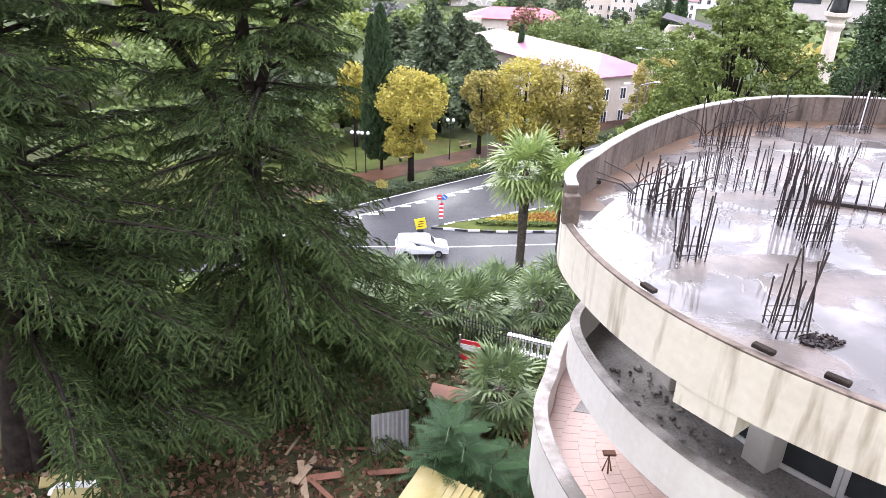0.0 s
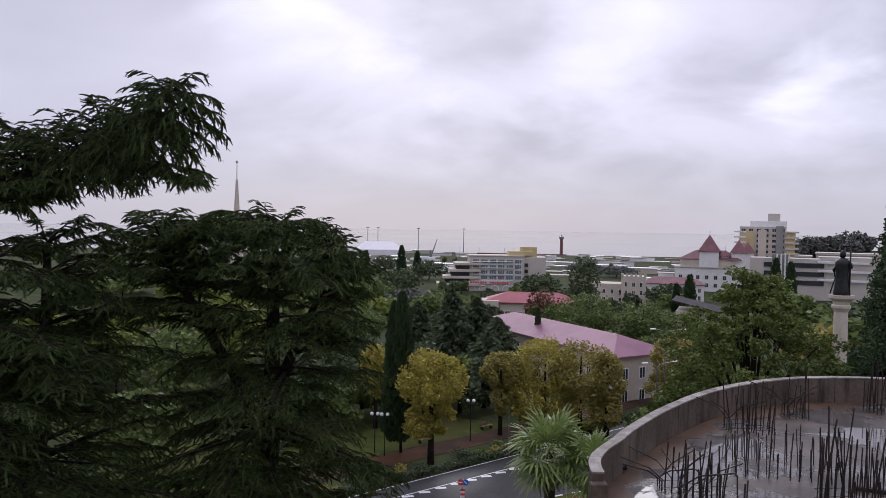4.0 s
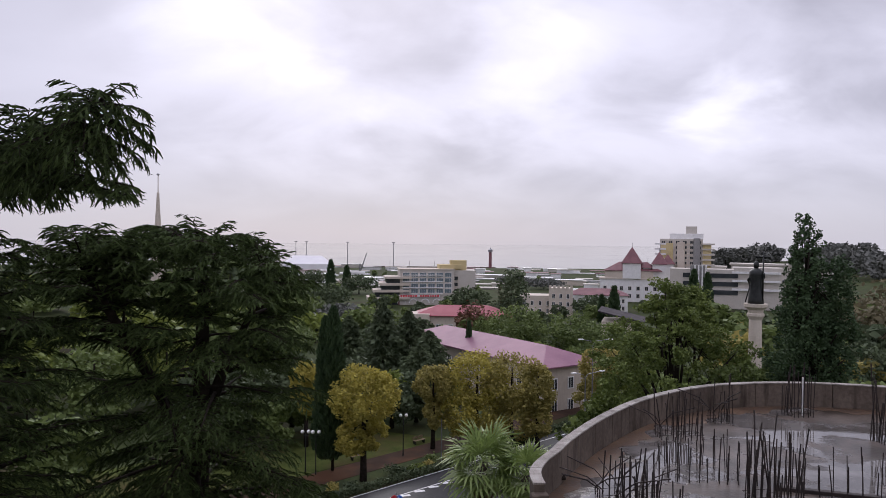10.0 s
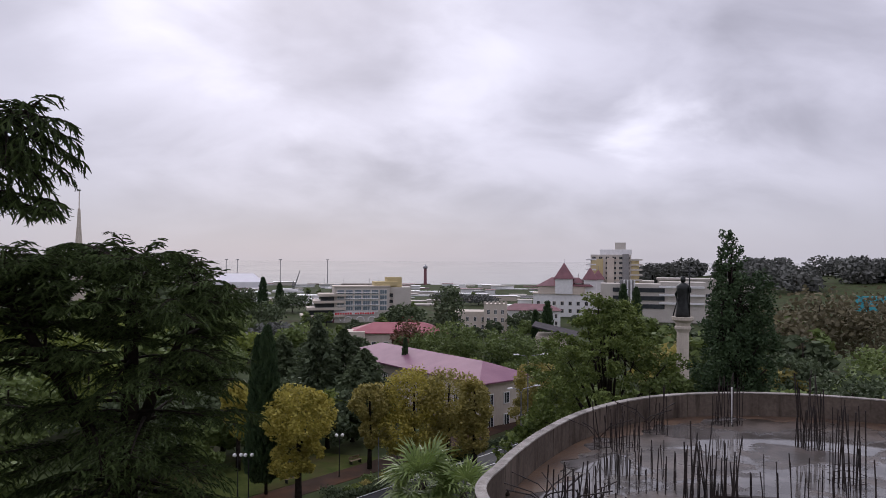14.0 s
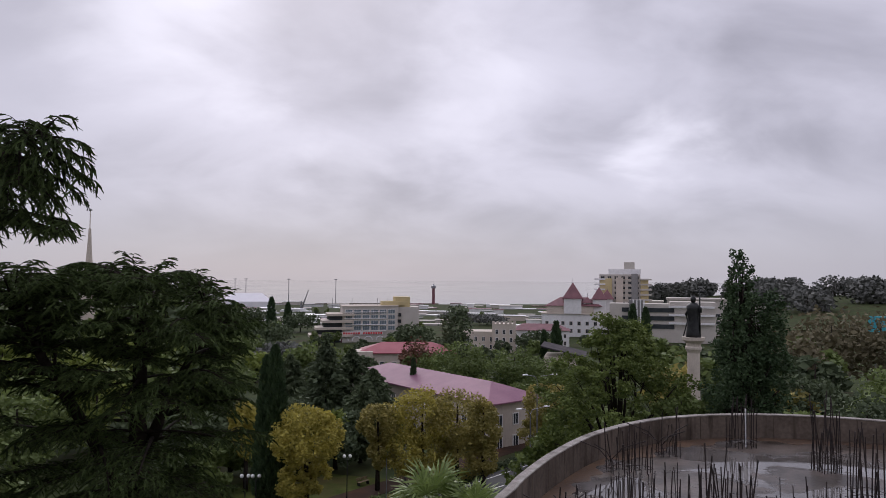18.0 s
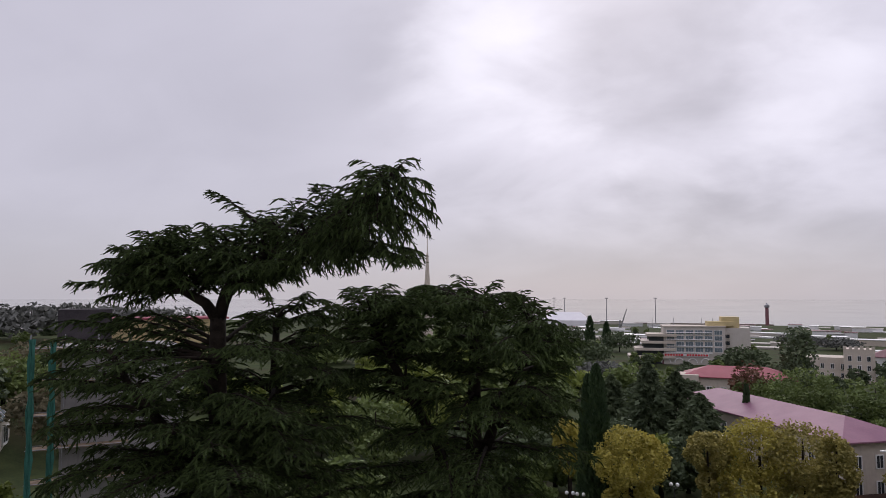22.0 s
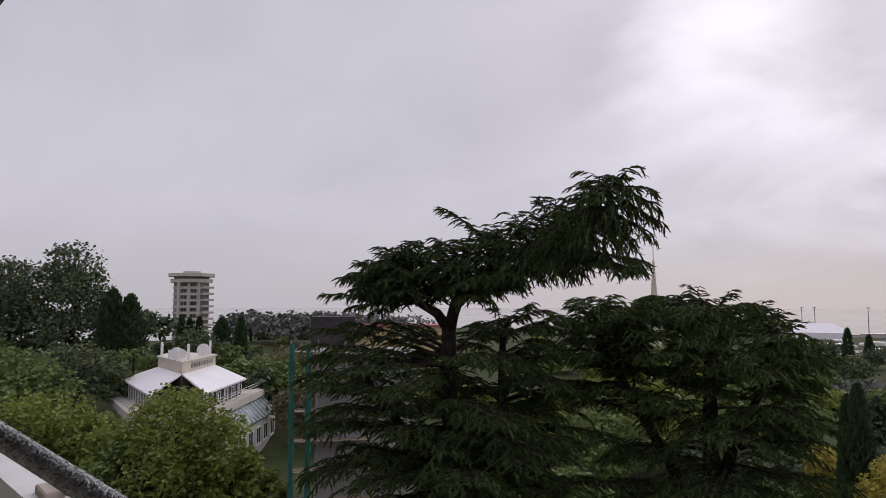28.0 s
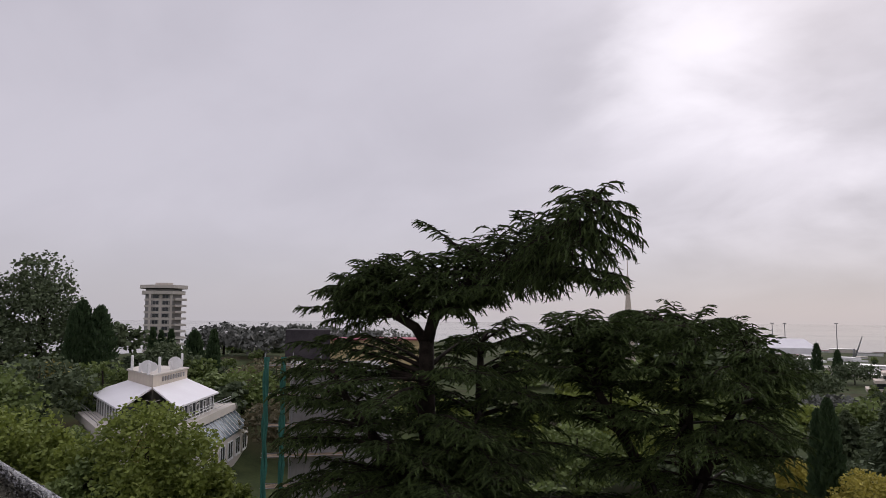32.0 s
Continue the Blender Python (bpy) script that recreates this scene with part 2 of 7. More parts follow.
M = dict(
    concrete=mat("concrete", (0.075, 0.058, 0.046), (0.165, 0.132, 0.106), 0.8, 0.8, bump=0.4, streak=0.9, dirt=(0.03, 0.021, 0.016), spec=0.2),
    coping=mat("coping", (0.2, 0.175, 0.155), (0.38, 0.35, 0.32), 4, 0.75, bump=0.8, dirt=(0.1, 0.085, 0.07)),
    plaster=mat("plaster", (0.52, 0.48, 0.385), (0.62, 0.58, 0.48), 0.6, 0.8, bump=0.1, streak=0.8, dirt=(0.24, 0.195, 0.125)),
    plaster_pale=mat("plaster_pale", (0.52, 0.49, 0.44), (0.6, 0.58, 0.53), 0.6, 0.8, bump=0.1, streak=0.25, dirt=(0.4, 0.37, 0.32)),
    roof_wet=puddled_roof(),
    gravel=mat("gravel", (0.143, 0.132, 0.121), (0.33, 0.308, 0.286), 1.5, 0.9, bump=0.7),
    tile=mat("tile", (0.47, 0.345, 0.3), (0.54, 0.405, 0.355), 1.2, 0.6, bump=0.05, island=0.3, spec=0.2),
    grout=mat("grout", (0.4, 0.28, 0.245), (0.45, 0.32, 0.28), 2, 0.7),
    rebar=mat("rebar", (0.018, 0.015, 0.016), (0.05, 0.035, 0.03), 3, 0.6, metal=0.4, bump=0.2),
    asphalt=mat("asphalt", (0.028, 0.028, 0.031), (0.055, 0.054, 0.057), 0.25, 0.68, rough2=0.46, bump=0.1, fine=20, spec=0.12),
    paint=mat("paint", (0.6, 0.6, 0.6), (0.8, 0.8, 0.8), 2, 0.5),
    kerb_black=mat("kerb_black", (0.02, 0.02, 0.02), (0.05, 0.05, 0.05), 2, 0.5),
    grass=mat("grass", (0.06, 0.10, 0.025), (0.12, 0.16, 0.04), 0.4, 0.9, bump=0.5, dirt=(0.10, 0.085, 0.035)),
    ground=mat("park_ground", (0.03, 0.042, 0.02), (0.065, 0.08, 0.032), 0.3, 0.9, bump=0.5, dirt=(0.045, 0.036, 0.022), spec=0.04),
    lawn=mat("lawn", (0.045, 0.06, 0.016), (0.085, 0.1, 0.028), 0.6, 0.9, bump=0.4, spec=0.04, dirt=(0.07, 0.055, 0.025)),
    soil=mat("soil", (0.07, 0.05, 0.035), (0.16, 0.11, 0.08), 0.7, 0.9, bump=0.6, dirt=(0.04, 0.05, 0.02)),
    path=mat("path", (0.036, 0.0225, 0.0167), (0.0585, 0.0382, 0.0279), 0.5, 0.9, bump=0.2, dirt=(0.1, 0.05, 0.028), spec=0.08),
    bark=mat("bark", (0.013, 0.010, 0.008), (0.04, 0.032, 0.026), 3, 0.95, bump=0.8, spec=0.08),
    bark_pale=mat("bark_pale", (0.12, 0.1, 0.08), (0.25, 0.22, 0.18), 3, 0.9, bump=0.6),
    cedar=mat("cedar_needles", (0.007, 0.011, 0.006), (0.096, 0.138, 0.043), 0.5, 0.75, island=0.85, translucent=0.05, spec=0.1),
    leaf=mat("leaf_green", (0.07, 0.1, 0.034), (0.195, 0.25, 0.074), 0.4, 0.6, island=0.5, translucent=0.25, spec=0.25),
    leaf_bright=mat("leaf_bright", (0.085, 0.12, 0.03), (0.27, 0.315, 0.066), 0.4, 0.6, island=0.5, translucent=0.3, spec=0.25),
    leaf_dark=mat("leaf_dark", (0.05, 0.068, 0.04), (0.125, 0.158, 0.078), 0.4, 0.7, island=0.5, translucent=0.15, spec=0.2),
    leaf_yellow=mat("leaf_yellow", (0.21, 0.185, 0.045), (0.54, 0.47, 0.1), 0.35, 0.6, island=0.5, translucent=0.3, spec=0.2),
    leaf_ochre=mat("leaf_ochre", (0.189, 0.173, 0.0551), (0.44, 0.371, 0.102), 0.35, 0.6, island=0.5, translucent=0.25, spec=0.3),
    leaf_rust=mat("leaf_rust", (0.09, 0.05, 0.03), (0.2, 0.1, 0.06), 0.35, 0.7, island=0.5, translucent=0.2, spec=0.3),
    # leaf green greyed and lightened: distance haze is put into the colour
    leaf_hazy=mat("leaf_hazy", (0.115, 0.12, 0.112), (0.17, 0.172, 0.152), 0.05, 0.9, island=0.5, spec=0.1),
    # brown foliage, its colour also dulled to carry the haze
    leaf_brown_hazy=mat("leaf_brown_hazy", (0.1, 0.09, 0.055), (0.19, 0.165, 0.095), 0.3, 0.7, island=0.5, translucent=0.2, spec=0.2),
    silt=mat("wet_silt", (0.05, 0.03, 0.019), (0.15, 0.09, 0.05), 1.2, 0.55, bump=0.3, dirt=(0.03, 0.02, 0.014)),
    pine=mat("pine_needles", (0.045, 0.07, 0.02), (0.2, 0.25, 0.06), 0.4, 0.7, island=0.6, translucent=0.15, spec=0.25),
    cypress=mat("cypress_scales", (0.0252, 0.0482, 0.0231), (0.0735, 0.115, 0.0472), 0.5, 0.7, island=0.6, translucent=0.1, spec=0.25),
    palm=mat("palm_leaf", (0.03, 0.052, 0.02), (0.16, 0.215, 0.085), 1.0, 0.5, island=0.7, translucent=0.15, spec=0.2),
    # the palm leaf made lighter: sunlight on the roadside crowns is in the colour
    palm_sunlit=mat("sunlit_palm_leaf", (0.1, 0.15, 0.04), (0.3, 0.38, 0.12), 1.0, 0.4, island=0.6, translucent=0.25, spec=0.35),
    fern=mat("feather_leaf", (0.022, 0.055, 0.02), (0.07, 0.13, 0.05), 1.0, 0.5, island=0.5, translucent=0.15, spec=0.25),
    palm_dry=mat("palm_dry", (0.16, 0.11, 0.06), (0.3, 0.24, 0.14), 1.0, 0.8, island=0.5),
    fibre=mat("palm_fibre", (0.03, 0.024, 0.02), (0.1, 0.08, 0.06), 5, 0.95, bump=0.9),
    flower=mat("flower_bed", (0.35, 0.2, 0.02), (0.3, 0.3, 0.05), 1.2, 0.8, island=0.6, translucent=0.2),
    flower_red=mat("flower_red", (0.22, 0.05, 0.02), (0.35, 0.16, 0.04), 1.2, 0.8, island=0.6, translucent=0.2),
    glass=mat("window_glass", (0.03, 0.035, 0.04), (0.06, 0.065, 0.07), 0.3, 0.1, spec=0.4),
    glass_blue=mat("glass_blue", (0.1, 0.13, 0.15), (0.2, 0.24, 0.26), 0.3, 0.12, spec=0.8),
    white=mat("white_paint", (0.68, 0.67, 0.66), (0.8, 0.79, 0.78), 0.7, 0.5, streak=0.2, dirt=(0.5, 0.48, 0.45)),
    cream=mat("cream_render", (0.5, 0.43, 0.36), (0.6, 0.53, 0.45), 0.15, 0.85, streak=0.25, dirt=(0.36, 0.31, 0.26)),
    beige=mat("beige_render", (0.46, 0.42, 0.37), (0.55, 0.51, 0.46), 0.15, 0.85, streak=0.25, dirt=(0.33, 0.3, 0.27)),
    yellow_wall=mat("yellow_render", (0.5, 0.4, 0.2), (0.6, 0.5, 0.28), 0.2, 0.85),
    grey_wall=mat("grey_render", (0.2, 0.195, 0.19), (0.3, 0.29, 0.28), 0.15, 0.85, streak=0.4, dirt=(0.13, 0.12, 0.12)),
    roof_purple=mat("roof_purple", (0.22, 0.105, 0.154), (0.297, 0.154, 0.204), 0.25, 0.5, spec=0.12),
    roof_red=mat("roof_red", (0.26, 0.06, 0.08), (0.34, 0.095, 0.12), 0.25, 0.6, spec=0.2),
    roof_maroon=mat("roof_maroon", (0.13, 0.05, 0.06), (0.22, 0.09, 0.1), 0.3, 0.6),
    roof_dark=mat("roof_dark", (0.04, 0.036, 0.04), (0.08, 0.07, 0.075), 0.4, 0.85, spec=0.1),
    roof_white=mat("roof_white", (0.72, 0.7, 0.72), (0.8, 0.79, 0.8), 0.2, 0.4),
    metal=mat("grey_metal", (0.2, 0.2, 0.21), (0.34, 0.34, 0.35), 2, 0.4, metal=0.7),
    steel=mat("wet_steel", (0.13, 0.13, 0.135), (0.26, 0.26, 0.265), 30, 0.25, metal=0.9, bump=0.5, fine=6, wet=0.6),
    black=mat("black_iron", (0.012, 0.012, 0.014), (0.03, 0.03, 0.033), 4, 0.5, metal=0.3),
    bronze=mat("dark_bronze", (0.015, 0.016, 0.016), (0.04, 0.042, 0.04), 2, 0.45, metal=0.6),
    stone=mat("pale_stone", (0.46, 0.4, 0.33), (0.6, 0.53, 0.45), 0.6, 0.8, bump=0.2, streak=0.3, dirt=(0.34, 0.29, 0.24)),
    corrugated=mat("corrugated_sheet", (0.3, 0.3, 0.31), (0.42, 0.42, 0.43), 0.8, 0.5, metal=0.3, streak=0.3, dirt=(0.2, 0.15, 0.12)),
    rust=mat("rusty_sheet", (0.1, 0.042, 0.026), (0.19, 0.085, 0.05), 0.9, 0.85, bump=0.3),
    wood=mat("old_wood", (0.16, 0.11, 0.07), (0.34, 0.25, 0.16), 2, 0.85, bump=0.4),
    yellow_board=mat("yellow_board", (0.358, 0.293, 0.0975), (0.429, 0.364, 0.182), 1.5, 0.7),
    net=mat("green_net", (0.02, 0.1, 0.075), (0.04, 0.17, 0.13), 0.8, 0.8),
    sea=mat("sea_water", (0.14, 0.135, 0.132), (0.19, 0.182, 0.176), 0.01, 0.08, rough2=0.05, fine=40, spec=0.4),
    car_white=mat("car_white", (0.72, 0.72, 0.73), (0.8, 0.8, 0.8), 0.5, 0.15, wet=1.0),
    rubber=mat("rubber", (0.012, 0.012, 0.012), (0.03, 0.03, 0.03), 4, 0.8),
    sign_red=mat("sign_red", (0.55, 0.02, 0.03), (0.65, 0.04, 0.05), 2, 0.4),
    sign_blue=mat("sign_blue", (0.02, 0.12, 0.5), (0.03, 0.16, 0.6), 2, 0.4),
    sign_yellow=mat("sign_yellow", (0.8, 0.62, 0.02), (0.85, 0.68, 0.05), 2, 0.4),
    globe=mat("globe_glass", (0.8, 0.8, 0.78), (0.85, 0.85, 0.84), 2, 0.2),
    turquoise=mat("turquoise_sheet", (0.04, 0.3, 0.36), (0.07, 0.42, 0.5), 0.5, 0.5),
)

# ---- mesh helpers ----


class Mesh:
    """Collects boxes, tubes and prisms into one mesh."""

    def __init__(self):
        self.v, self.f = [], []

    def add(self, vs, fs):
        n = len(self.v)
        self.v += [tuple(p) for p in vs]
        self.f += [tuple(n + i for i in q) for q in fs]
        return self

    def box(self, c, s, m=None, bevel=0.0):
        x, y, z = (k / 2 for k in s)
        if bevel:
            b = min(bevel, x * 0.45, y * 0.45)
            ring = [(-x + b, -y), (x - b, -y), (x, -y + b), (x, y - b), (x - b, y), (-x + b, y), (-x, y - b), (-x, -y + b)]
            inner = [(px * (x - b) / x, py * (y - b) / y) for px, py in ring]
            vs = [Vector((px, py, -z)) for px, py in ring] + [Vector((px, py, z - b)) for px, py in ring] + [Vector((px, py, z)) for px, py in inner]
            fs = [tuple(reversed(range(8))), tuple(range(16, 24))]
            for k in (0, 8):
                fs += [(k + i, k + (i + 1) % 8, k + 8 + (i + 1) % 8, k + 8 + i) for i in range(8)]
        else:
            vs = [Vector((a * x, b * y, d * z)) for a in (-1, 1) for b in (-1, 1) for d in (-1, 1)]
            fs = [(0, 1, 3, 2), (4, 6, 7, 5), (0, 4, 5, 1), (2, 3, 7, 6), (0, 2, 6, 4), (1, 5, 7, 3)]
        t = Matrix.Translation(c)
        return self.add([t @ (m @ p if m else p) for p in vs], fs)

    def tube(self, pts, radii, n=8, cap=True):
        pts = [Vector(p) for p in pts]
        if not hasattr(radii, "__len__"):
            radii = [radii] * len(pts)
        vs, fs = [], []
        for i, p in enumerate(pts):
            d = (pts[min(i + 1, len(pts) - 1)] - pts[max(i - 1, 0)]).normalized()
            a = d.cross(Vector((0, 0, 1)) if abs(d.z) < 0.9 else Vector((0, 1, 0))).normalized()
            b = d.cross(a)
            vs += [p + (a * math.cos(k * math.tau / n) + b * math.sin(k * math.tau / n)) * radii[i] for k in range(n)]
        for i in range(len(pts) - 1):
            fs += [(i * n + k, i * n + (k + 1) % n, (i + 1) * n + (k + 1) % n, (i + 1) * n + k) for k in range(n)]
        if cap:
            fs += [tuple(reversed(range(n))), tuple(range((len(pts) - 1) * n, len(pts) * n))]
        return self.add(vs, fs)

    def prism(self, poly, z0, z1):
        n = len(poly)
        vs = [(x, y, z0) for x, y in poly] + [(x, y, z1) for x, y in poly]
        fs = [tuple(reversed(range(n))), tuple(range(n, 2 * n))] + [(i, (i + 1) % n, n + (i + 1) % n, n + i) for i in range(n)]
        return self.add(vs, fs)

    def lathe(self, profile, n=16, c=(0, 0, 0)):
        vs, fs = [], []
        for rad, z in profile:
            vs += [(c[0] + rad * math.cos(k * math.tau / n), c[1] + rad * math.sin(k * math.tau / n), c[2] + z) for k in range(n)]
        for i in range(len(profile) - 1):
            fs += [(i * n + k, i * n + (k + 1) % n, (i + 1) * n + (k + 1) % n, (i + 1) * n + k) for k in range(n)]
        fs += [tuple(reversed(range(n))), tuple(range((len(profile) - 1) * n, len(profile) * n))]
        return self.add(vs, fs)

    def data(self, name, material, smooth=False):
        d = bpy.data.meshes.new(name)
        d.from_pydata(self.v, [], self.f)
        d.materials.append(material)
        if smooth:
            d.polygons.foreach_set("use_smooth", [True] * len(d.polygons))
        d.update()
        return d


def quads(name, verts, material):
    """A mesh of loose four-sided leaves from an array of n x 4 x 3 corners."""
    v = np.ascontiguousarray(verts, dtype=np.float32).reshape(-1, 3)
    n = len(v) // 4
    d = bpy.data.meshes.new(name)
    d.vertices.add(len(v))
    d.vertices.foreach_set("co", v.ravel())
    d.loops.add(4 * n)
    d.loops.foreach_set("vertex_index", np.arange(4 * n, dtype=np.int32))
    d.polygons.add(n)
    d.polygons.foreach_set("loop_start", np.arange(0, 4 * n, 4, dtype=np.int32))
    d.materials.append(material)
    d.update(calc_edges=True)
    return d


def part(name, mesh, material, parent, label="", smooth=False, at=None):
    """Links a mesh as one object under a thing or a part."""
    data = mesh.data(name, material, smooth) if isinstance(mesh, Mesh) else mesh
    ob = new(name, data)
    ob.parent = parent
    if at is not None:
        ob.matrix_basis = at
    if label:
        tagged(ob, label)
    return ob


def thing(name, label, category, at=None, group="", kind=""):
    ob = tagged(new(name), label, category, group, kind)
    if at is not None:
        ob.matrix_basis = at
    return ob


def solid(name, mesh, material, label, category, at=None, group="", kind="", smooth=False):
    """A thing that is one mesh."""
    ob = tagged(new(name, mesh.data(name, material, smooth) if isinstance(mesh, Mesh) else mesh), label, category, group, kind)
    if at is not None:
        ob.matrix_basis = at
    return ob


def smooth_step(a, b, x):
    t = min(1.0, max(0.0, (x - a) / (b - a)))
    return t * t * (3 - 2 * t)


def lerp(a, b, t):
    return a + (b - a) * t


# ---- ground ----
STREET, SEA = -1.7, -18.0


def ground_height(x, y):
    d = math.hypot(x, y)
    slope = lerp(6.5, STREET - 0.06, smooth_step(25, 47, y + 0.1 * x))
    back = lerp(STREET - 0.06, -10.0, smooth_step(100, 360, d))
    z = slope if d < 100 else back
    left = smooth_step(-26, -62, x + 0.12 * y)
    z = lerp(z, 6.5, left * (1 - smooth_step(150, 420, d)))
    z += 8 * smooth_step(-80, -150, x) * (1 - smooth_step(300, 600, d))
    right = smooth_step(17, 30, x - 0.25 * max(0, y - 40)) * (1 - smooth_step(56, 70, y))
    z = lerp(z, 5.0, right)
    yard = smooth_step(22, 8, math.hypot(x + 66, y - 68))
    z = lerp(z, 2.6, yard)
    hill = smooth_step(360, 520, x) * smooth_step(300, 600, y) * (1 - smooth_step(850, 1000, y))
    z += 10 * hill
    z = lerp(z, SEA - 3, smooth_step(800, 880, y) * (1 - hill))
    if y > 40:
        z = lerp(z, SEA - 3, smooth_step(-560, -700, x))
    return z


def make_ground():
    g = Mesh()
    xs = [-4900, -2500, -1500, -1000, -700, -600] + list(range(-500, -120, 20)) + list(range(-120, -40, 5)) + list(range(-40, 42, 2)) + list(range(45, 125, 5)) + list(range(140, 700, 20)) + [800, 1000, 1500, 2500, 4900]
    ys = [-60, -20, 0, 6] + list(range(10, 100, 2)) + list(range(100, 200, 5)) + list(range(210, 900, 20)) + [1000, 1500, 2500, 4900]
    vs = [(x, y, ground_height(x, y) + (0.12 * noise.noise((x * 0.3, y * 0.3, 0)) if y < 46 or y > 105 else 0)) for y in ys for x in xs]
    w = len(xs)
    fs = [(j * w + i, j * w + i + 1, (j + 1) * w + i + 1, (j + 1) * w + i) for j in range(len(ys) - 1) for i in range(w - 1)]
    g.add(vs, fs)
    solid("ground", g, M["ground"], "grassy ground falling from the hillside to the sea", "ground", kind="structure", smooth=True)
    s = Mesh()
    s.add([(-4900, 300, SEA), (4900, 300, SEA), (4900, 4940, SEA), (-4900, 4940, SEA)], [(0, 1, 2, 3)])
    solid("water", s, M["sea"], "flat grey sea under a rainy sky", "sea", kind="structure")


make_ground()

# ---- roads ----
U = Vector((0.8, 0.6, 0))
V = Vector((-0.6, 0.8, 0))


def along(s, o, z=0.0):
    """A place s metres along the diagonal road's far kerb and o metres beyond it."""
    p = Vector((-9.0, 64.4, 0)) + U * s + V * o
    return Vector((p.x, p.y, z))


def strip(points, width, z, thick):
    """A ribbon of constant width along points, as a low prism."""
    m = Mesh()
    for a, b in zip(points, points[1:]):
        a, b = Vector((*a, 0)), Vector((*b, 0))
        d = (b - a).normalized()
        n = Vector((-d.y, d.x, 0)) * width / 2
        m.prism([(p.x, p.y) for p in (a - n, b - n, b + n, a + n)], z, z + thick)
    return m


def make_roads():
    road = Mesh()
    far = [along(-22, 0), along(0, 0), along(20, 0), along(38, 1.5), along(75, 6)]
    outline = [(-70, 50), (-27, 50.2), (0, 50.0), (12, 51.6), (40, 54)] + [(60, 58), (60, 66), (24, 64.5)] + [(along(75, -8).x, along(75, -8).y)] + [(p.x, p.y) for p in reversed(far)] + [(-45, 58), (-70, 57)]
    road.prism(outline, STREET - 0.05, STREET)
    solid("road", road, M["asphalt"], "wet dark asphalt road junction with white markings", "road", kind="structure")
    z = STREET + 0.004
    line = strip([(along(-16, -2.6).x, along(-16, -2.6).y), (along(38, -2.6).x, along(38, -2.6).y)], 0.14, z, 0.006)
    solid("edge_line", line, M["paint"], "solid white lane line painted on wet asphalt", "road marking", kind="structure")
    tick = Mesh()
    tick.box((0, 0, 0.004), (1.1, 0.42, 0.008))
    data = tick.data("lane_tick", M["paint"])
    for k in range(22):
        p = along(-15 + 1.9 * k, -3.0, z)
        solid("lane_tick", data, None, "white dash painted beside the lane line", "road marking", Matrix.Translation(p) @ pose(0, 0, 0, 0, 0, 14), "lane ticks", "structure")
    solid("edge_line", strip([(along(-16, -0.5).x, along(-16, -0.5).y), (along(70, 1.2).x, along(70, 1.2).y)], 0.13, z, 0.006), M["paint"], "white kerbside line painted on wet asphalt", "road marking", kind="structure")
    solid("edge_line", strip([(-40, 54.2), (1.6, 55.9), (30, 59.2)], 0.14, z, 0.006), M["paint"], "white centre line across the near carriageway", "road marking", kind="structure")
    # planted island with a black and white kerb
    isl = [(0.2, 60.0), (3.5, 59.5), (7.4, 59.4), (13, 59.9), (20, 61.5), (26, 64.0), (22, 71.5), (12.5, 66.2), (6.0, 62.9), (2.5, 61.3)]
    m = Mesh()
    m.prism(isl, STREET - 0.02, STREET + 0.14)
    island = thing("traffic_island", "grassy traffic island with a black and white kerb and flower bed", "traffic island", kind="structure")
    part("lawn", m, M["lawn"], island, "bright green clipped grass")
    block = Mesh().box((0, 0, 0), (1.1, 0.2, 0.26), bevel=0.03)
    dw, dk = block.data("kerb_stone", M["paint"]), block.data("kerb_stone", M["kerb_black"])
    k = 0
    for a, b in zip(isl, isl[1:] + isl[:1]):
        a, b = Vector((*a, 0)), Vector((*b, 0))
        d = b - a
        n = max(1, round(d.length / 1.12))
        for i in range(n):
            p = a + d * (i + 0.5) / n
            part("kerb_stone", dw if k % 2 else dk, None, island, at=Matrix.Translation((p.x, p.y, STREET + 0.07)) @ pose(0, 0, 0, 0, 0, math.degrees(math.atan2(d.y, d.x))))
            k += 1
    rng = np.random.default_rng(5)
    for name, mt, cx, cy, rx, ry, n, h in (("flower_bed", "flower", 9.5, 62.2, 4.2, 1.3, 2600, 0.3), ("flower_bed", "flower_red", 14.0, 63.2, 4.5, 1.4, 2600, 0.35), ("low_hedge", "leaf", 9.0, 60.9, 4.6, 0.35, 2200, 0.35)):
        a, r = rng.random(n) * math.tau, np.sqrt(rng.random(n))
        c = np.stack([cx + rx * r * np.cos(a), cy + ry * r * np.sin(a) + 0.22 * rx * r * np.cos(a) * (name != "low_hedge"), STREET + 0.14 + h * rng.random(n)], 1)
        solid(name, quads(name, leaf_quads(c, 0.16, rng), M[mt]), None, "low clipped bedding plants on the traffic island", "flower bed", kind="stuff")


def leaf_quads(c, size, rng, up=0.3, longer=1.5):
    """Loose rhombic leaves at the places c, turned every way."""
    n = len(c)
    a = rng.normal(size=(n, 3))
    a[:, 2] *= 0.6
    a /= np.linalg.norm(a, axis=1)[:, None]
    b = rng.normal(size=(n, 3)) + [0, 0, up]
    b -= a * (a * b).sum(1)[:, None]
    b /= np.linalg.norm(b, axis=1)[:, None]
    s = size * (0.6 + 0.8 * rng.random(n))[:, None]
    return np.stack([c - a * s * longer / 2, c + b * s / 2, c + a * s * longer / 2, c - b * s / 2], 1)


make_roads()

# ---- rotunda ----
CX, CY = 11.76, 12.72
ROOF = 18.84
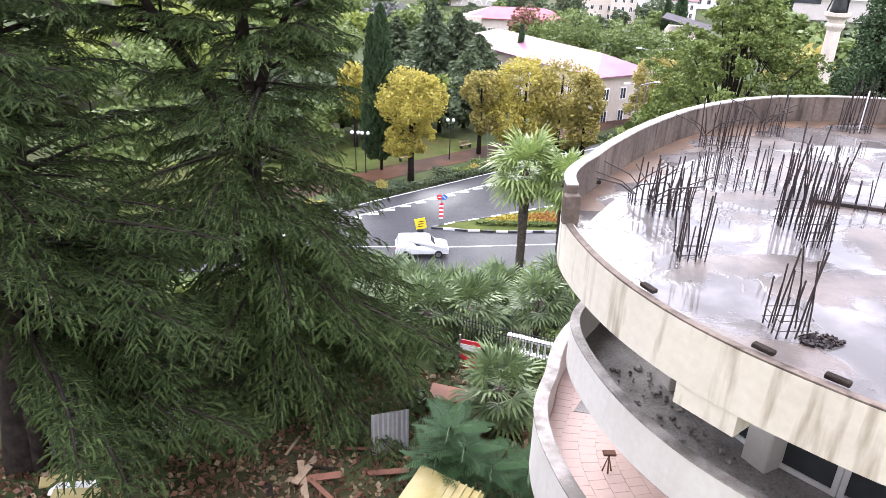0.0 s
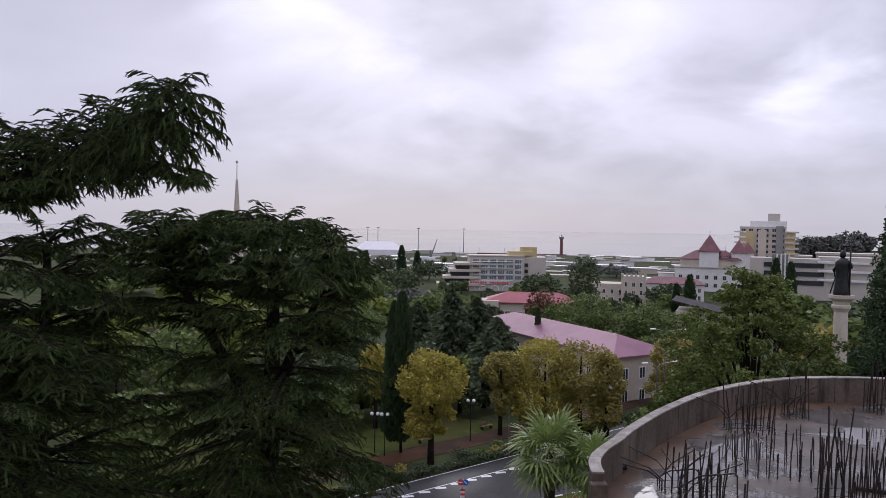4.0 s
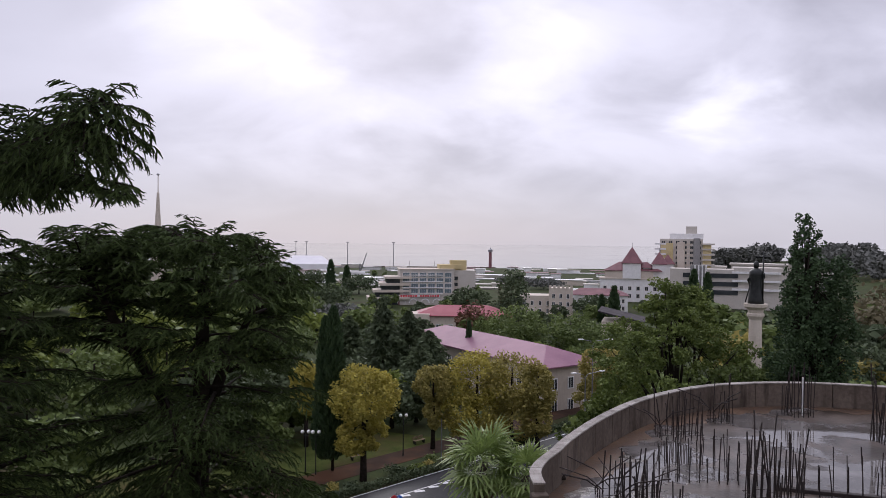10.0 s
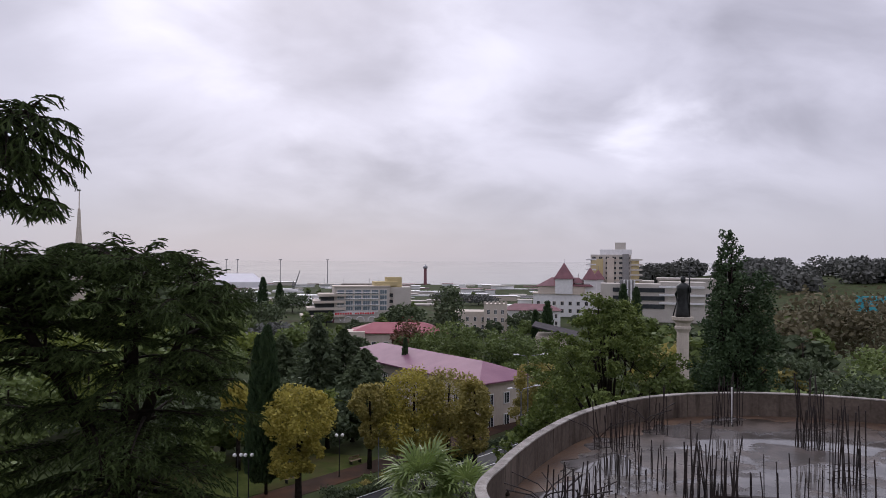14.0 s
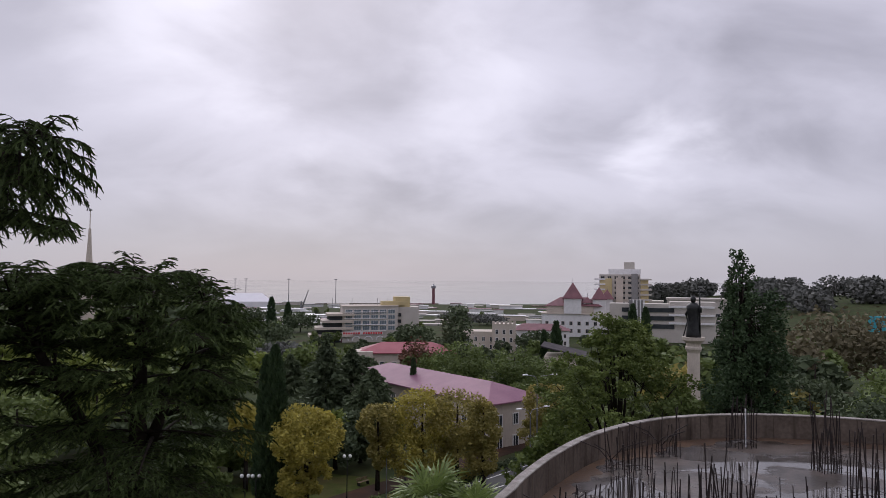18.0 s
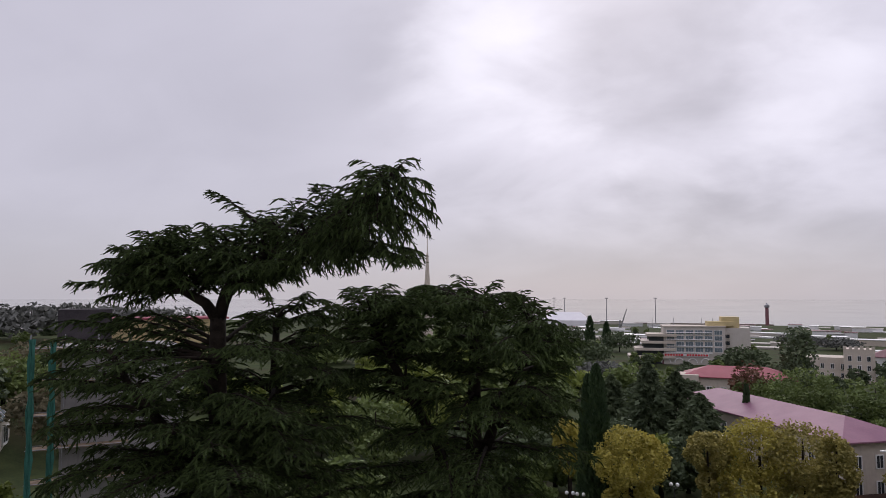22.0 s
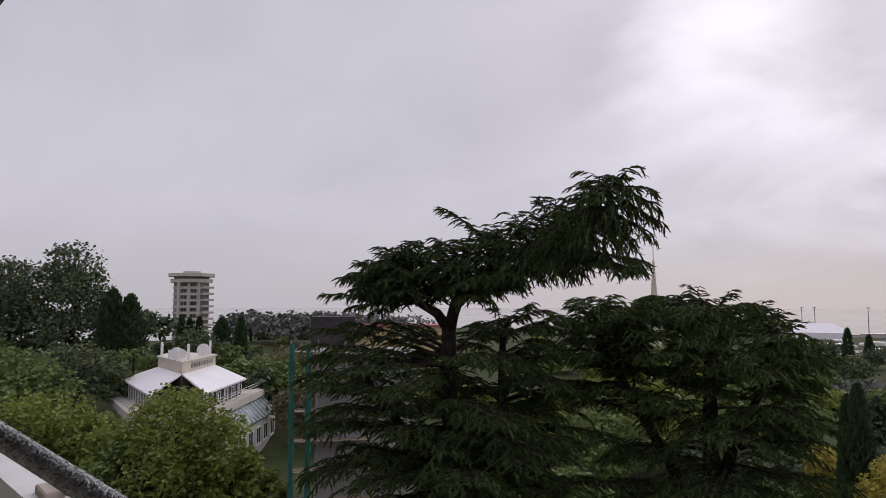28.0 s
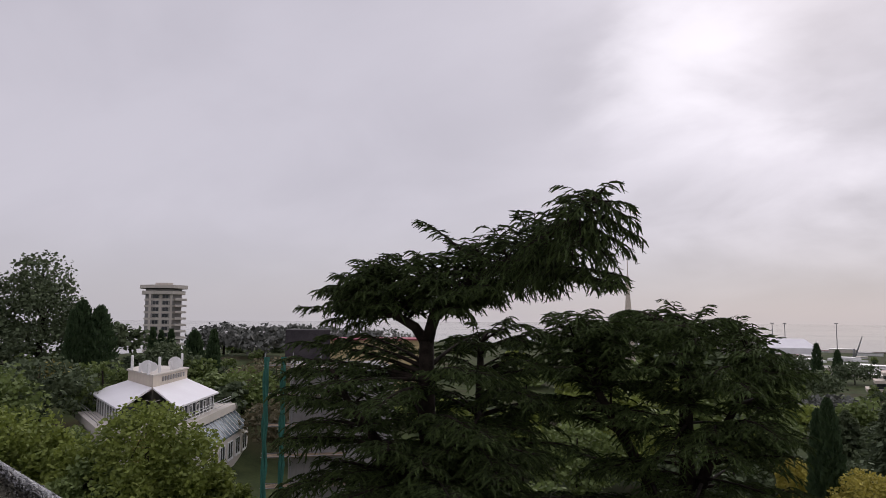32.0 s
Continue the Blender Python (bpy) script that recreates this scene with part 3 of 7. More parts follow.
PLAN = ((30, 7.1), (60, 7.05), (80, 6.98), (100, 6.85), (120, 6.55), (140, 6.42), (155, 6.6), (168, 7.0), (178, 7.5), (190, 7.52), (205, 7.42), (220, 7.2), (240, 7.0), (270, 7.0), (300, 7.3), (330, 7.6), (360, 7.5), (390, 7.1))


def rim(deg, off=0.0):
    """A point on the rotunda's uneven round plan at that bearing, off metres outside it."""
    a = (deg - 30) % 360 + 30
    off = off(deg) if callable(off) else off
    ks = [p[0] for p in PLAN]
    i = max(j for j in range(len(ks) - 1) if ks[j] <= a)
    pr = [PLAN[max(i - 1, 0)][1], PLAN[i][1], PLAN[i + 1][1], PLAN[min(i + 2, len(PLAN) - 1)][1]]
    t = (a - ks[i]) / (ks[i + 1] - ks[i])
    m1, m2 = (pr[2] - pr[0]) / 2, (pr[3] - pr[1]) / 2
    r = (2 * t**3 - 3 * t**2 + 1) * pr[1] + (t**3 - 2 * t**2 + t) * m1 + (3 * t**2 - 2 * t**3) * pr[2] + (t**3 - t**2) * m2
    r = r * 1.2 + off
    return Vector((CX + r * math.cos(radians(deg)), CY + r * math.sin(radians(deg)), 0))


def ring(a0, a1, o0, o1, z0, z1, step=3.0):
    """A curved wall or floor that follows the plan between two bearings."""
    n = max(1, round((a1 - a0) / step))
    m = Mesh()
    full = a1 - a0 >= 360
    vs, fs = [], []
    for i in range(n + (0 if full else 1)):
        a = a0 + (a1 - a0) * i / n
        for o, z in ((o0, z0), (o1, z0), (o1, z1), (o0, z1)):
            p = rim(a, o)
            vs.append((p.x, p.y, z))
    cnt = n if full else n + 1
    for i in range(n):
        j = (i + 1) % cnt
        fs += [(4 * i + k, 4 * j + k, 4 * j + (k + 1) % 4, 4 * i + (k + 1) % 4) for k in range(4)]
    if not full:
        fs += [(3, 2, 1, 0), (4 * n, 4 * n + 1, 4 * n + 2, 4 * n + 3)]
    return m.add(vs, fs)


def make_rotunda():
    b = thing("rotunda", "round unfinished concrete building with a flooded flat roof and balconies", "building", kind="structure")
    n = 180
    slab = Mesh().prism([tuple(rim(360 * i / n, -0.1)[:2]) for i in range(n)], ROOF - 0.25, ROOF)
    part("roof_slab", slab, M["roof_wet"], b, "flat concrete roof covered by shallow puddles")
    part("fascia", ring(0, 360, -0.17, 0.0, ROOF - 0.94, ROOF + 0.02, 2.0), M["plaster"], b, "cream rendered roof fascia with dark runs")
    part("roof_edge", ring(182, 300, -0.13, -0.005, ROOF + 0.02, ROOF + 0.05, 2.0), M["concrete"], b, "worn dark concrete edge")
    part("silt", ring(20, 178, lambda deg: -0.75 - 0.4 * math.sin(deg * 0.21) * math.sin(deg * 0.083 + 1) - 0.12 * math.sin(deg * 0.9), -0.21, ROOF - 0.02, ROOF + 0.006, 1.0), M["silt"], b, "brown silt washed against the parapet foot")
    beam = Mesh()
    p, q = rim(206, -0.8), rim(213, -0.8)
    d = (q - p).normalized()
    beam.box(((p + q) / 2 + Vector((0, 0, ROOF - 0.98))), ((q - p).length, 1.56, 0.66), pose(0, 0, 0, 0, 0, math.degrees(math.atan2(d.y, d.x))))
    part("beam_end", beam, M["plaster"], b)
    parapet = thing("parapet", "stained concrete parapet panels round the flat roof", "parapet", kind="structure")
    step = 8.5
    a = -70.0
    while a < 181.5:
        e = min(a + step, 182.0)
        panel = part("panel", ring(a + 0.06, e - 0.06, -0.2, 0.0, ROOF - 0.03, ROOF + 0.72, 1.5), M["concrete"], parapet)
        part("coping", ring(a + 0.04, e - 0.04, -0.215, 0.012, ROOF + 0.72, ROOF + 0.75, 1.5), M["coping"], panel)
        a = e
    part("panel", Mesh().box(rim(182.3, -0.1) + Vector((0, 0, ROOF + 0.3)), (0.3, 0.2, 0.56), pose(0, 0, 0, 0, 0, 4), 0.02), M["concrete"], parapet)
    # thin pieces of dark brown wood left along the roof edge
    for x, y in ((3.39, 9.58), (4.44, 7.88), (5.11, 7.22), (3.72, 14.6)):
        deg = math.degrees(math.atan2(y - CY, x - CX))
        solid("loose_brick", Mesh().box((0, 0, 0.035), (0.3, 0.11, 0.06), bevel=0.012), M["bark"], "loose dark wet piece of wood lying on the roof edge", "brick", Matrix.Translation(rim(deg, -0.18) + Vector((0, 0, ROOF + 0.07))) @ pose(0, 0, 0, 0, 0, deg + 90 + 5), "bricks on the roof edge")
    # upper balcony
    bal = thing("upper_balcony", "curved unfinished balcony with a pale wall and rubble floor", "balcony", kind="structure")
    part("balcony_wall", ring(0, 360, -0.62, -0.45, 15.42, 16.36, 2.0), M["plaster_pale"], bal, "pale rendered curved wall")
    part("coping", ring(0, 360, -0.635, -0.435, 16.36, 16.4, 2.0), M["coping"], bal)
    part("balcony_floor", ring(0, 360, -3.4, -0.62, 15.22, 15.4, 3.0), M["gravel"], bal, "grey floor littered with rubble")
    part("soffit", ring(0, 360, -4.0, -0.17, ROOF - 0.5, ROOF - 0.3, 3.0), M["concrete"], bal)
    part("core_wall", ring(0, 360, -4.6, -4.3, 15.2, ROOF - 0.5, 3.0), M["grey_wall"], bal)
    for deg in range(185, 290, 22):
        c0 = rim(deg, -2.62)
        part("column", Mesh().box(c0 + Vector((0, 0, 16.85)), (0.5, 0.55, 2.95), pose(0, 0, 0, 0, 0, deg + 90), 0.02), M["plaster_pale"], bal, "pale square column")
    for k in range(9):
        a0 = 185 + 11 * k
        c0, c1 = rim(a0, -2.72), rim(a0 + 11, -2.72)
        d = (c1 - c0).normalized()
        win = thing("balcony_window", "tall dark balcony window with a pale worn frame", "window", group="balcony windows", kind="structure")
        win.matrix_basis = Matrix.Translation((c0 + c1) / 2 + Vector((0, 0, 16.85))) @ pose(0, 0, 0, 0, 0, math.degrees(math.atan2(d.y, d.x)))
        w = (c1 - c0).length
        part("pane", Mesh().box((0, 0, 0), (w - 0.08, 0.03, 2.7)), M["glass"], win)
        for x in (-w / 2 + 0.05, w / 2 - 0.05):
            part("frame_bar", Mesh().box((x, 0, 0), (0.1, 0.12, 2.9), bevel=0.01), M["white"], win)
        for zz in (-1.4, 1.4):
            part("frame_bar", Mesh().box((0, 0, zz), (w - 0.2, 0.1, 0.1)), M["white"], win)
    rng = random.Random(4)
    rub = Mesh()
    for _ in range(320):
        p = rim(rng.uniform(180, 285), -2.25 + 1.5 * rng.random() ** 1.6)
        s = rng.uniform(0.02, 0.1)
        rub.box((p.x, p.y, 15.41 + s / 3), (s, s * rng.uniform(0.6, 1.4), s * 0.7), pose(0, 0, 0, rng.uniform(0, 40), rng.uniform(0, 40), rng.uniform(0, 180)))
    solid("rubble", rub, M["gravel"], "broken concrete rubble scattered over the balcony floor", "rubble", kind="stuff")

    # lower terrace, standing out further towards the street
    def out(extra):
        return lambda deg: extra + lerp(0.75, 0.0, smooth_step(152, 181, deg % 360))

    ter = thing("lower_terrace", "curved terrace paved in pink tiles behind a pale parapet", "terrace", kind="structure")
    part("terrace_wall", ring(0, 360, out(-0.16), out(0.1), 12.4, 14.0, 2.0), M["plaster_pale"], ter, "pale rendered curved parapet")
    part("coping", ring(0, 360, out(-0.19), out(0.13), 14.0, 14.04, 2.0), M["coping"], ter)
    part("terrace_bed", ring(0, 360, -4.2, out(-0.16), 12.8, 12.985, 3.0), M["grout"], ter)
    part("core_wall", ring(0, 360, -4.6, -4.2, 12.2, 15.5, 3.0), M["plaster_pale"], ter)
    part("base_wall", ring(0, 360, -1.2, -1.0, 3.0, 12.4, 4.0), M["plaster"], b)
    part("terrace_slab", ring(0, 360, -4.2, out(-0.16), 12.4, 12.8, 4.0), M["plaster_pale"], ter)
    # pink floor tiles of the stretch nearest the camera
    for j in range(6):
        o0 = -0.2 - 0.4 * j
        for i in range(40):
            a0 = 160 + 2.0 * i + (1.0 if j % 2 else 0)
            part("floor_tile", ring(a0 + 0.035, a0 + 1.965, lambda deg: out(o0 - 0.39)(deg), lambda deg: out(o0)(deg), 12.985, 13.0, 1.0), M["tile"], ter)
    part("mat", ring(164.5, 169.0, -1.0, -0.4, 13.0, 13.015, 2.0), M["gravel"], ter, "brown speckled door mat")
    solid("red_stand", Mesh().tube([(0.1, 0, 0), (0, 0, 0.45), (-0.1, 0, 0)], 0.02, 6).tube([(0, -0.1, 0), (0, 0, 0.5)], 0.02, 6).box((0, 0, 0.5), (0.28, 0.16, 0.05), None, 0.01), M["rust"], "small rusty red metal stand on the terrace", "stand", Matrix.Translation(rim(184, -1.5) + Vector((0, 0, 13.0))))


make_rotunda()


def make_rebar():
    rng = random.Random(11)

    def bars(name, label, places, h, lean=0.06, bent=0, r=0.0125, ties=0):
        t = thing(name, label, "rebar", group="starter bars on the roof")
        cx = sum(p[0] for p in places) / len(places)
        cy = sum(p[1] for p in places) / len(places)
        t.location = (cx, cy, ROOF)
        for i, (x, y) in enumerate(places):
            hh = h * rng.uniform(0.45, 0.98)
            lx, ly = rng.gauss(0, lean) * hh, rng.gauss(0, lean) * hh
            x, y = x - cx, y - cy
            pts = [(x, y, -0.02), (x + lx * 0.3, y + ly * 0.3, hh * 0.4), (x + lx, y + ly, hh)]
            if i < bent:
                g = rng.uniform(0, math.tau)
                ln = rng.uniform(0.5, 1.0)
                pts = [(x, y, -0.02), (x, y, hh * 0.3), (x + ln * 0.35 * math.cos(g), y + ln * 0.35 * math.sin(g), hh * 0.62), (x + ln * math.cos(g), y + ln * math.sin(g), hh * 0.85)]
            part("bar", Mesh().tube(pts, r * rng.uniform(0.8, 1.15), 6), M["rebar"], t)
        for k in range(ties):
            xs = [p[0] - cx for p in places]
            ys = [p[1] - cy for p in places]
            z = 0.12 + 0.16 * k
            a, b, c, d = min(xs) - 0.02, max(xs) + 0.02, min(ys) - 0.02, max(ys) + 0.02
            part("tie", Mesh().tube([(a, c, z), (b, c, z + 0.02), (b, d, z), (a, d, z - 0.02), (a, c, z)], 0.006, 5), M["rebar"], t)
        return t

    def square(x, y, s, n):
        return [(x + s * (i / (n - 1) - 0.5) + rng.uniform(-0.02, 0.02), y + s * (j / (n - 1) - 0.5)) for i in range(n) for j in range(n) if i in (0, n - 1) or j in (0, n - 1)]

    def row(x0, y0, x1, y1, n, w=0.0):
        out = []
        for i in range(n):
            t = i / (n - 1)
            out.append((lerp(x0, x1, t) + rng.uniform(-0.03, 0.03), lerp(y0, y1, t) + (w if i % 2 else -w) + rng.uniform(-0.03, 0.03)))
        return out

    lab = "dark rusty starter bars of a column rising from the wet roof"
    for x, y, s, n, h, bent, ties in REBAR_COLUMNS:
        bars("column_starter_bars", lab, square(x, y, s, n), h, 0.05, bent, 0.0145, ties)
    for x0, y0, x1, y1, n, w, h in REBAR_ROWS:
        bars("wall_starter_bars", "row of thin dark wall starter bars standing in a puddle", row(x0, y0, x1, y1, n, w), h, 0.03)
    x0, y0, x1, y1 = REBAR_ROWS[-1][:4]
    d = Vector((x1 - x0, y1 - y0, 0))
    solid("formwork_plank", Mesh().box((0, 0, 0.04), (d.length + 0.3, 0.14, 0.08), bevel=0.01), M["rebar"], "dark wet plank lying along the wall bars", "plank", pose((x0 + x1) / 2, (y0 + y1) / 2 + 0.1, ROOF, 0, 0, math.degrees(math.atan2(d.y, d.x))))
    heap = Mesh()
    for _ in range(90):
        a, r = rng.uniform(0, math.tau), 0.3 * math.sqrt(rng.random())
        s = rng.uniform(0.03, 0.08)
        heap.box((r * math.cos(a), 0.6 * r * math.sin(a), 0.02 + 0.08 * (1 - r / 0.3) * rng.random()), (s, s * 0.6, s * 0.5), pose(0, 0, 0, rng.uniform(0, 60), rng.uniform(0, 60), rng.uniform(0, 180)))
    solid("debris_heap", heap, M["rebar"], "small heap of dark wet debris on the roof", "debris", pose(5.55, 8.35, ROOF), kind="stuff")
    solid("vent_pipe", Mesh().tube([(0, 0, -0.02), (0, 0, 0.75), (0.01, 0.02, 1.15)], 0.03, 8), M["white"], "thin pale pipe tied to the starter bars", "pipe", pose(12.4, 19.7, ROOF))


REBAR_COLUMNS = ((5.18, 8.62, 0.42, 4, 1.35, 0, 2), (4.62, 11.0, 0.4, 4, 1.3, 0, 2), (4.72, 13.0, 0.4, 4, 1.2, 4, 2), (5.15, 13.25, 0.35, 4, 1.2, 3, 2), (4.5, 13.6, 0.4, 4, 1.1, 5, 1), (7.4, 17.7, 0.45, 4, 1.3, 3, 1), (8.0, 17.6, 0.45, 4, 1.3, 0, 1), (9.6, 19.2, 0.5, 4, 1.4, 5, 1), (7.05, 12.5, 0.4, 5, 2.0, 0, 3), (7.1, 11.7, 0.4, 5, 2.0, 0, 3), (12.3, 19.8, 0.6, 5, 1.7, 0, 2), (13.0, 17.0, 0.5, 6, 2.2, 0, 3), (11.6, 14.0, 0.5, 5, 2.0, 0, 3))
REBAR_ROWS = ((5.9, 14.6, 8.0, 14.2, 22, 0.12, 1.0), (6.4, 15.6, 8.6, 15.0, 18, 0.12, 1.0), (8.3, 13.7, 11.4, 12.5, 26, 0.12, 1.1))
make_rebar()

# ---- trees ----


def blob(center, radii, n, size, rng, shell=0.55, rough=0.35, up=0.3):
    """Leaves clustered through the outer part of an uneven rounded mass."""
    d = rng.normal(size=(n, 3))
    d /= np.linalg.norm(d, axis=1)[:, None]
    ph = rng.random(6) * 6.28
    wob = 1 + rough * 0.33 * (np.sin(d[:, 0] * 4 + ph[0]) * np.sin(d[:, 1] * 5 + ph[1]) + np.sin(d[:, 2] * 6 + ph[2]) * np.sin(d[:, 0] * 7 + ph[3]) + np.sin(d[:, 1] * 9 + ph[4]) * np.sin(d[:, 2] * 8 + ph[5]))
    r = (shell + (1 - shell) * rng.random(n) ** 0.6) * wob
    return leaf_quads(np.asarray(center) + d * r[:, None] * np.asarray(radii), size, rng, up)


def limbs_mesh(trunk, radii, tips, rng, n=7):
    m = Mesh().tube(trunk, radii, 9)
    top = [Vector(p) for p in trunk]
    for tip in tips:
        k = rng.integers(max(1, len(top) - 2), len(top))
        a = top[k]
        b = Vector(tip)
        mid = (a + b) / 2 + Vector((0, 0, 0.12 * (b - a).length))
        r = radii[k] * 0.55
        m.tube([a, mid, b], [r, r * 0.6, r * 0.2], n)
    return m


def broad_tree(name, label, at, height, lobes, leaf, size=0.28, per=900, trunk_r=0.25, bark="bark", seed=1, clear=0.35, rough=0.4, lean=0.0, group="", yaw=0.0, lump=0.3):
    """A tree with a tapered trunk, limbs and a crown of many leaves. Lobes: x, y, z (as parts of the height) and the radii in metres."""
    rng = np.random.default_rng(abs(int(seed)))
    t = thing(name, label, "tree", pose(*at, 0, 0, yaw), group)
    tp = [(0, 0, -0.6), (0.03 * height * lean, 0, height * clear * 0.5), (0.06 * height * lean, 0.02 * height, height * clear), (0.05 * height * lean, 0, height * 0.8)]
    part("trunk", limbs_mesh(tp, [trunk_r * 1.25, trunk_r, trunk_r * 0.85, trunk_r * 0.25], [(x, y, z * height) for x, y, z, *_ in lobes], rng, 7 if per > 1600 else 4), M[bark], t, smooth=True)
    qs = []
    area = sum(rx * ry + ry * rz + rx * rz for *_, rx, ry, rz in lobes)
    for x, y, z, rx, ry, rz in lobes:
        vol = rx * ry + ry * rz + rx * rz
        main = min(90, max(6, int(vol * 0.117 / lump**2)))
        d = rng.normal(size=(main, 3))
        d /= np.linalg.norm(d, axis=1)[:, None]
        k = lump + 0.12 * rng.random(main)
        for i in range(main):
            c = np.array((x, y, z * height)) + d[i] * np.array((rx, ry, rz)) * (0.72 + 0.16 * rng.random())
            qs.append(blob(c, np.array((rx, ry, rz)) * k[i], max(4, int(per * vol / area / main)), size, rng, 0.3, rough))
    part("crown", quads("crown", np.concatenate(qs), M[leaf]), None, t)
    return t


def cone_tree(name, label, at, height, radius, leaf, n=5000, size=0.22, seed=1, trunk_r=0.18, clear=0.06, power=0.75, tiers=0, group="", yaw=0.0, up=1.0, wave=0.18, twin=None):
    """A conifer: tufts in an upright tapering mass, smooth for a cypress or in tiers for a fir."""
    rng = np.random.default_rng(abs(int(seed)))
    t = thing(name, label, "tree", pose(*at, 0, 0, yaw), group)
    part("trunk", Mesh().tube([(0, 0, -0.6), (0, 0, height * 0.5), (0, 0, height * 0.95)], [trunk_r, trunk_r * 0.6, 0.03], 8), M["bark"], t, smooth=True)
    qs = []
    for tx, ty, hh, rr in ((0, 0, height, radius),) + ((twin,) if twin else ()):
        u = rng.random(n) ** 0.8
        zc = clear + (1 - clear) * u
        prof = (1 - u) ** power * np.minimum(1, 0.45 + u * 5)
        if tiers:
            saw = (u * tiers) % 1.0
            prof *= 1.0 - 0.45 * saw
        a = rng.random(n) * math.tau
        wob = 1 + wave * np.sin(a * 5 + u * 31) + wave * np.sin(a * 9 - u * 53)
        r = rr * prof * wob * (0.45 + 0.55 * rng.random(n) ** 0.45)
        c = np.stack([tx + r * np.cos(a), ty + r * np.sin(a), zc * hh - (0.12 * r if tiers else 0)], 1)
        out = np.stack([np.cos(a), np.sin(a), np.full(n, up)], 1) + rng.normal(size=(n, 3)) * 0.35
        out /= np.linalg.norm(out, axis=1)[:, None]
        side = np.cross(out, rng.normal(size=(n, 3)))
        side /= np.linalg.norm(side, axis=1)[:, None]
        s = size * (0.6 + 0.8 * rng.random(n))[:, None]
        qs.append(np.stack([c - out * s, c + side * s * 0.45, c + out * s * 1.2, c - side * s * 0.45], 1))
    part("crown", quads("crown", np.concatenate(qs), M[leaf]), None, t)
    return t


def shoot_template(rng):
    """One cedar shoot along +x, of unit length: a tapering rope of needles that nods at its tip, with short sprigs on both sides."""
    def at(u):
        return np.array((u, 0.0, -0.24 * u * u))
    out = []
    for axis in (np.array((0, 1.0, 0.2)), np.array((0, -0.3, 1.0))):
        for u0, u1, w0, w1 in ((0.0, 0.6, 0.05, 0.085), (0.6, 1.08, 0.085, 0.02)):
            k = rng.uniform(0.8, 1.25)
            out.append([at(u0) - axis * w0, at(u0) + axis * w0, at(u1) + axis * w1 * k, at(u1) - axis * w1 * k])
    for k in range(3):
        u = 0.15 + 0.66 * (k + rng.uniform(-0.3, 0.3)) / 2
        s = 1 if k % 2 else -1
        d = np.array((rng.uniform(0.6, 1.1), rng.uniform(0.6, 1.1) * s, rng.uniform(-0.5, 0.25)))
        d *= rng.uniform(0.28, 0.46) / np.linalg.norm(d)
        w = np.array((-0.35, 0.4 * s, 0.6)) * rng.uniform(0.05, 0.075)
        p = at(u)
        out.append([p - w * 0.7, p + w * 0.7, p + d + w * 0.35, p + d - w * 0.35])
    return np.array(out)


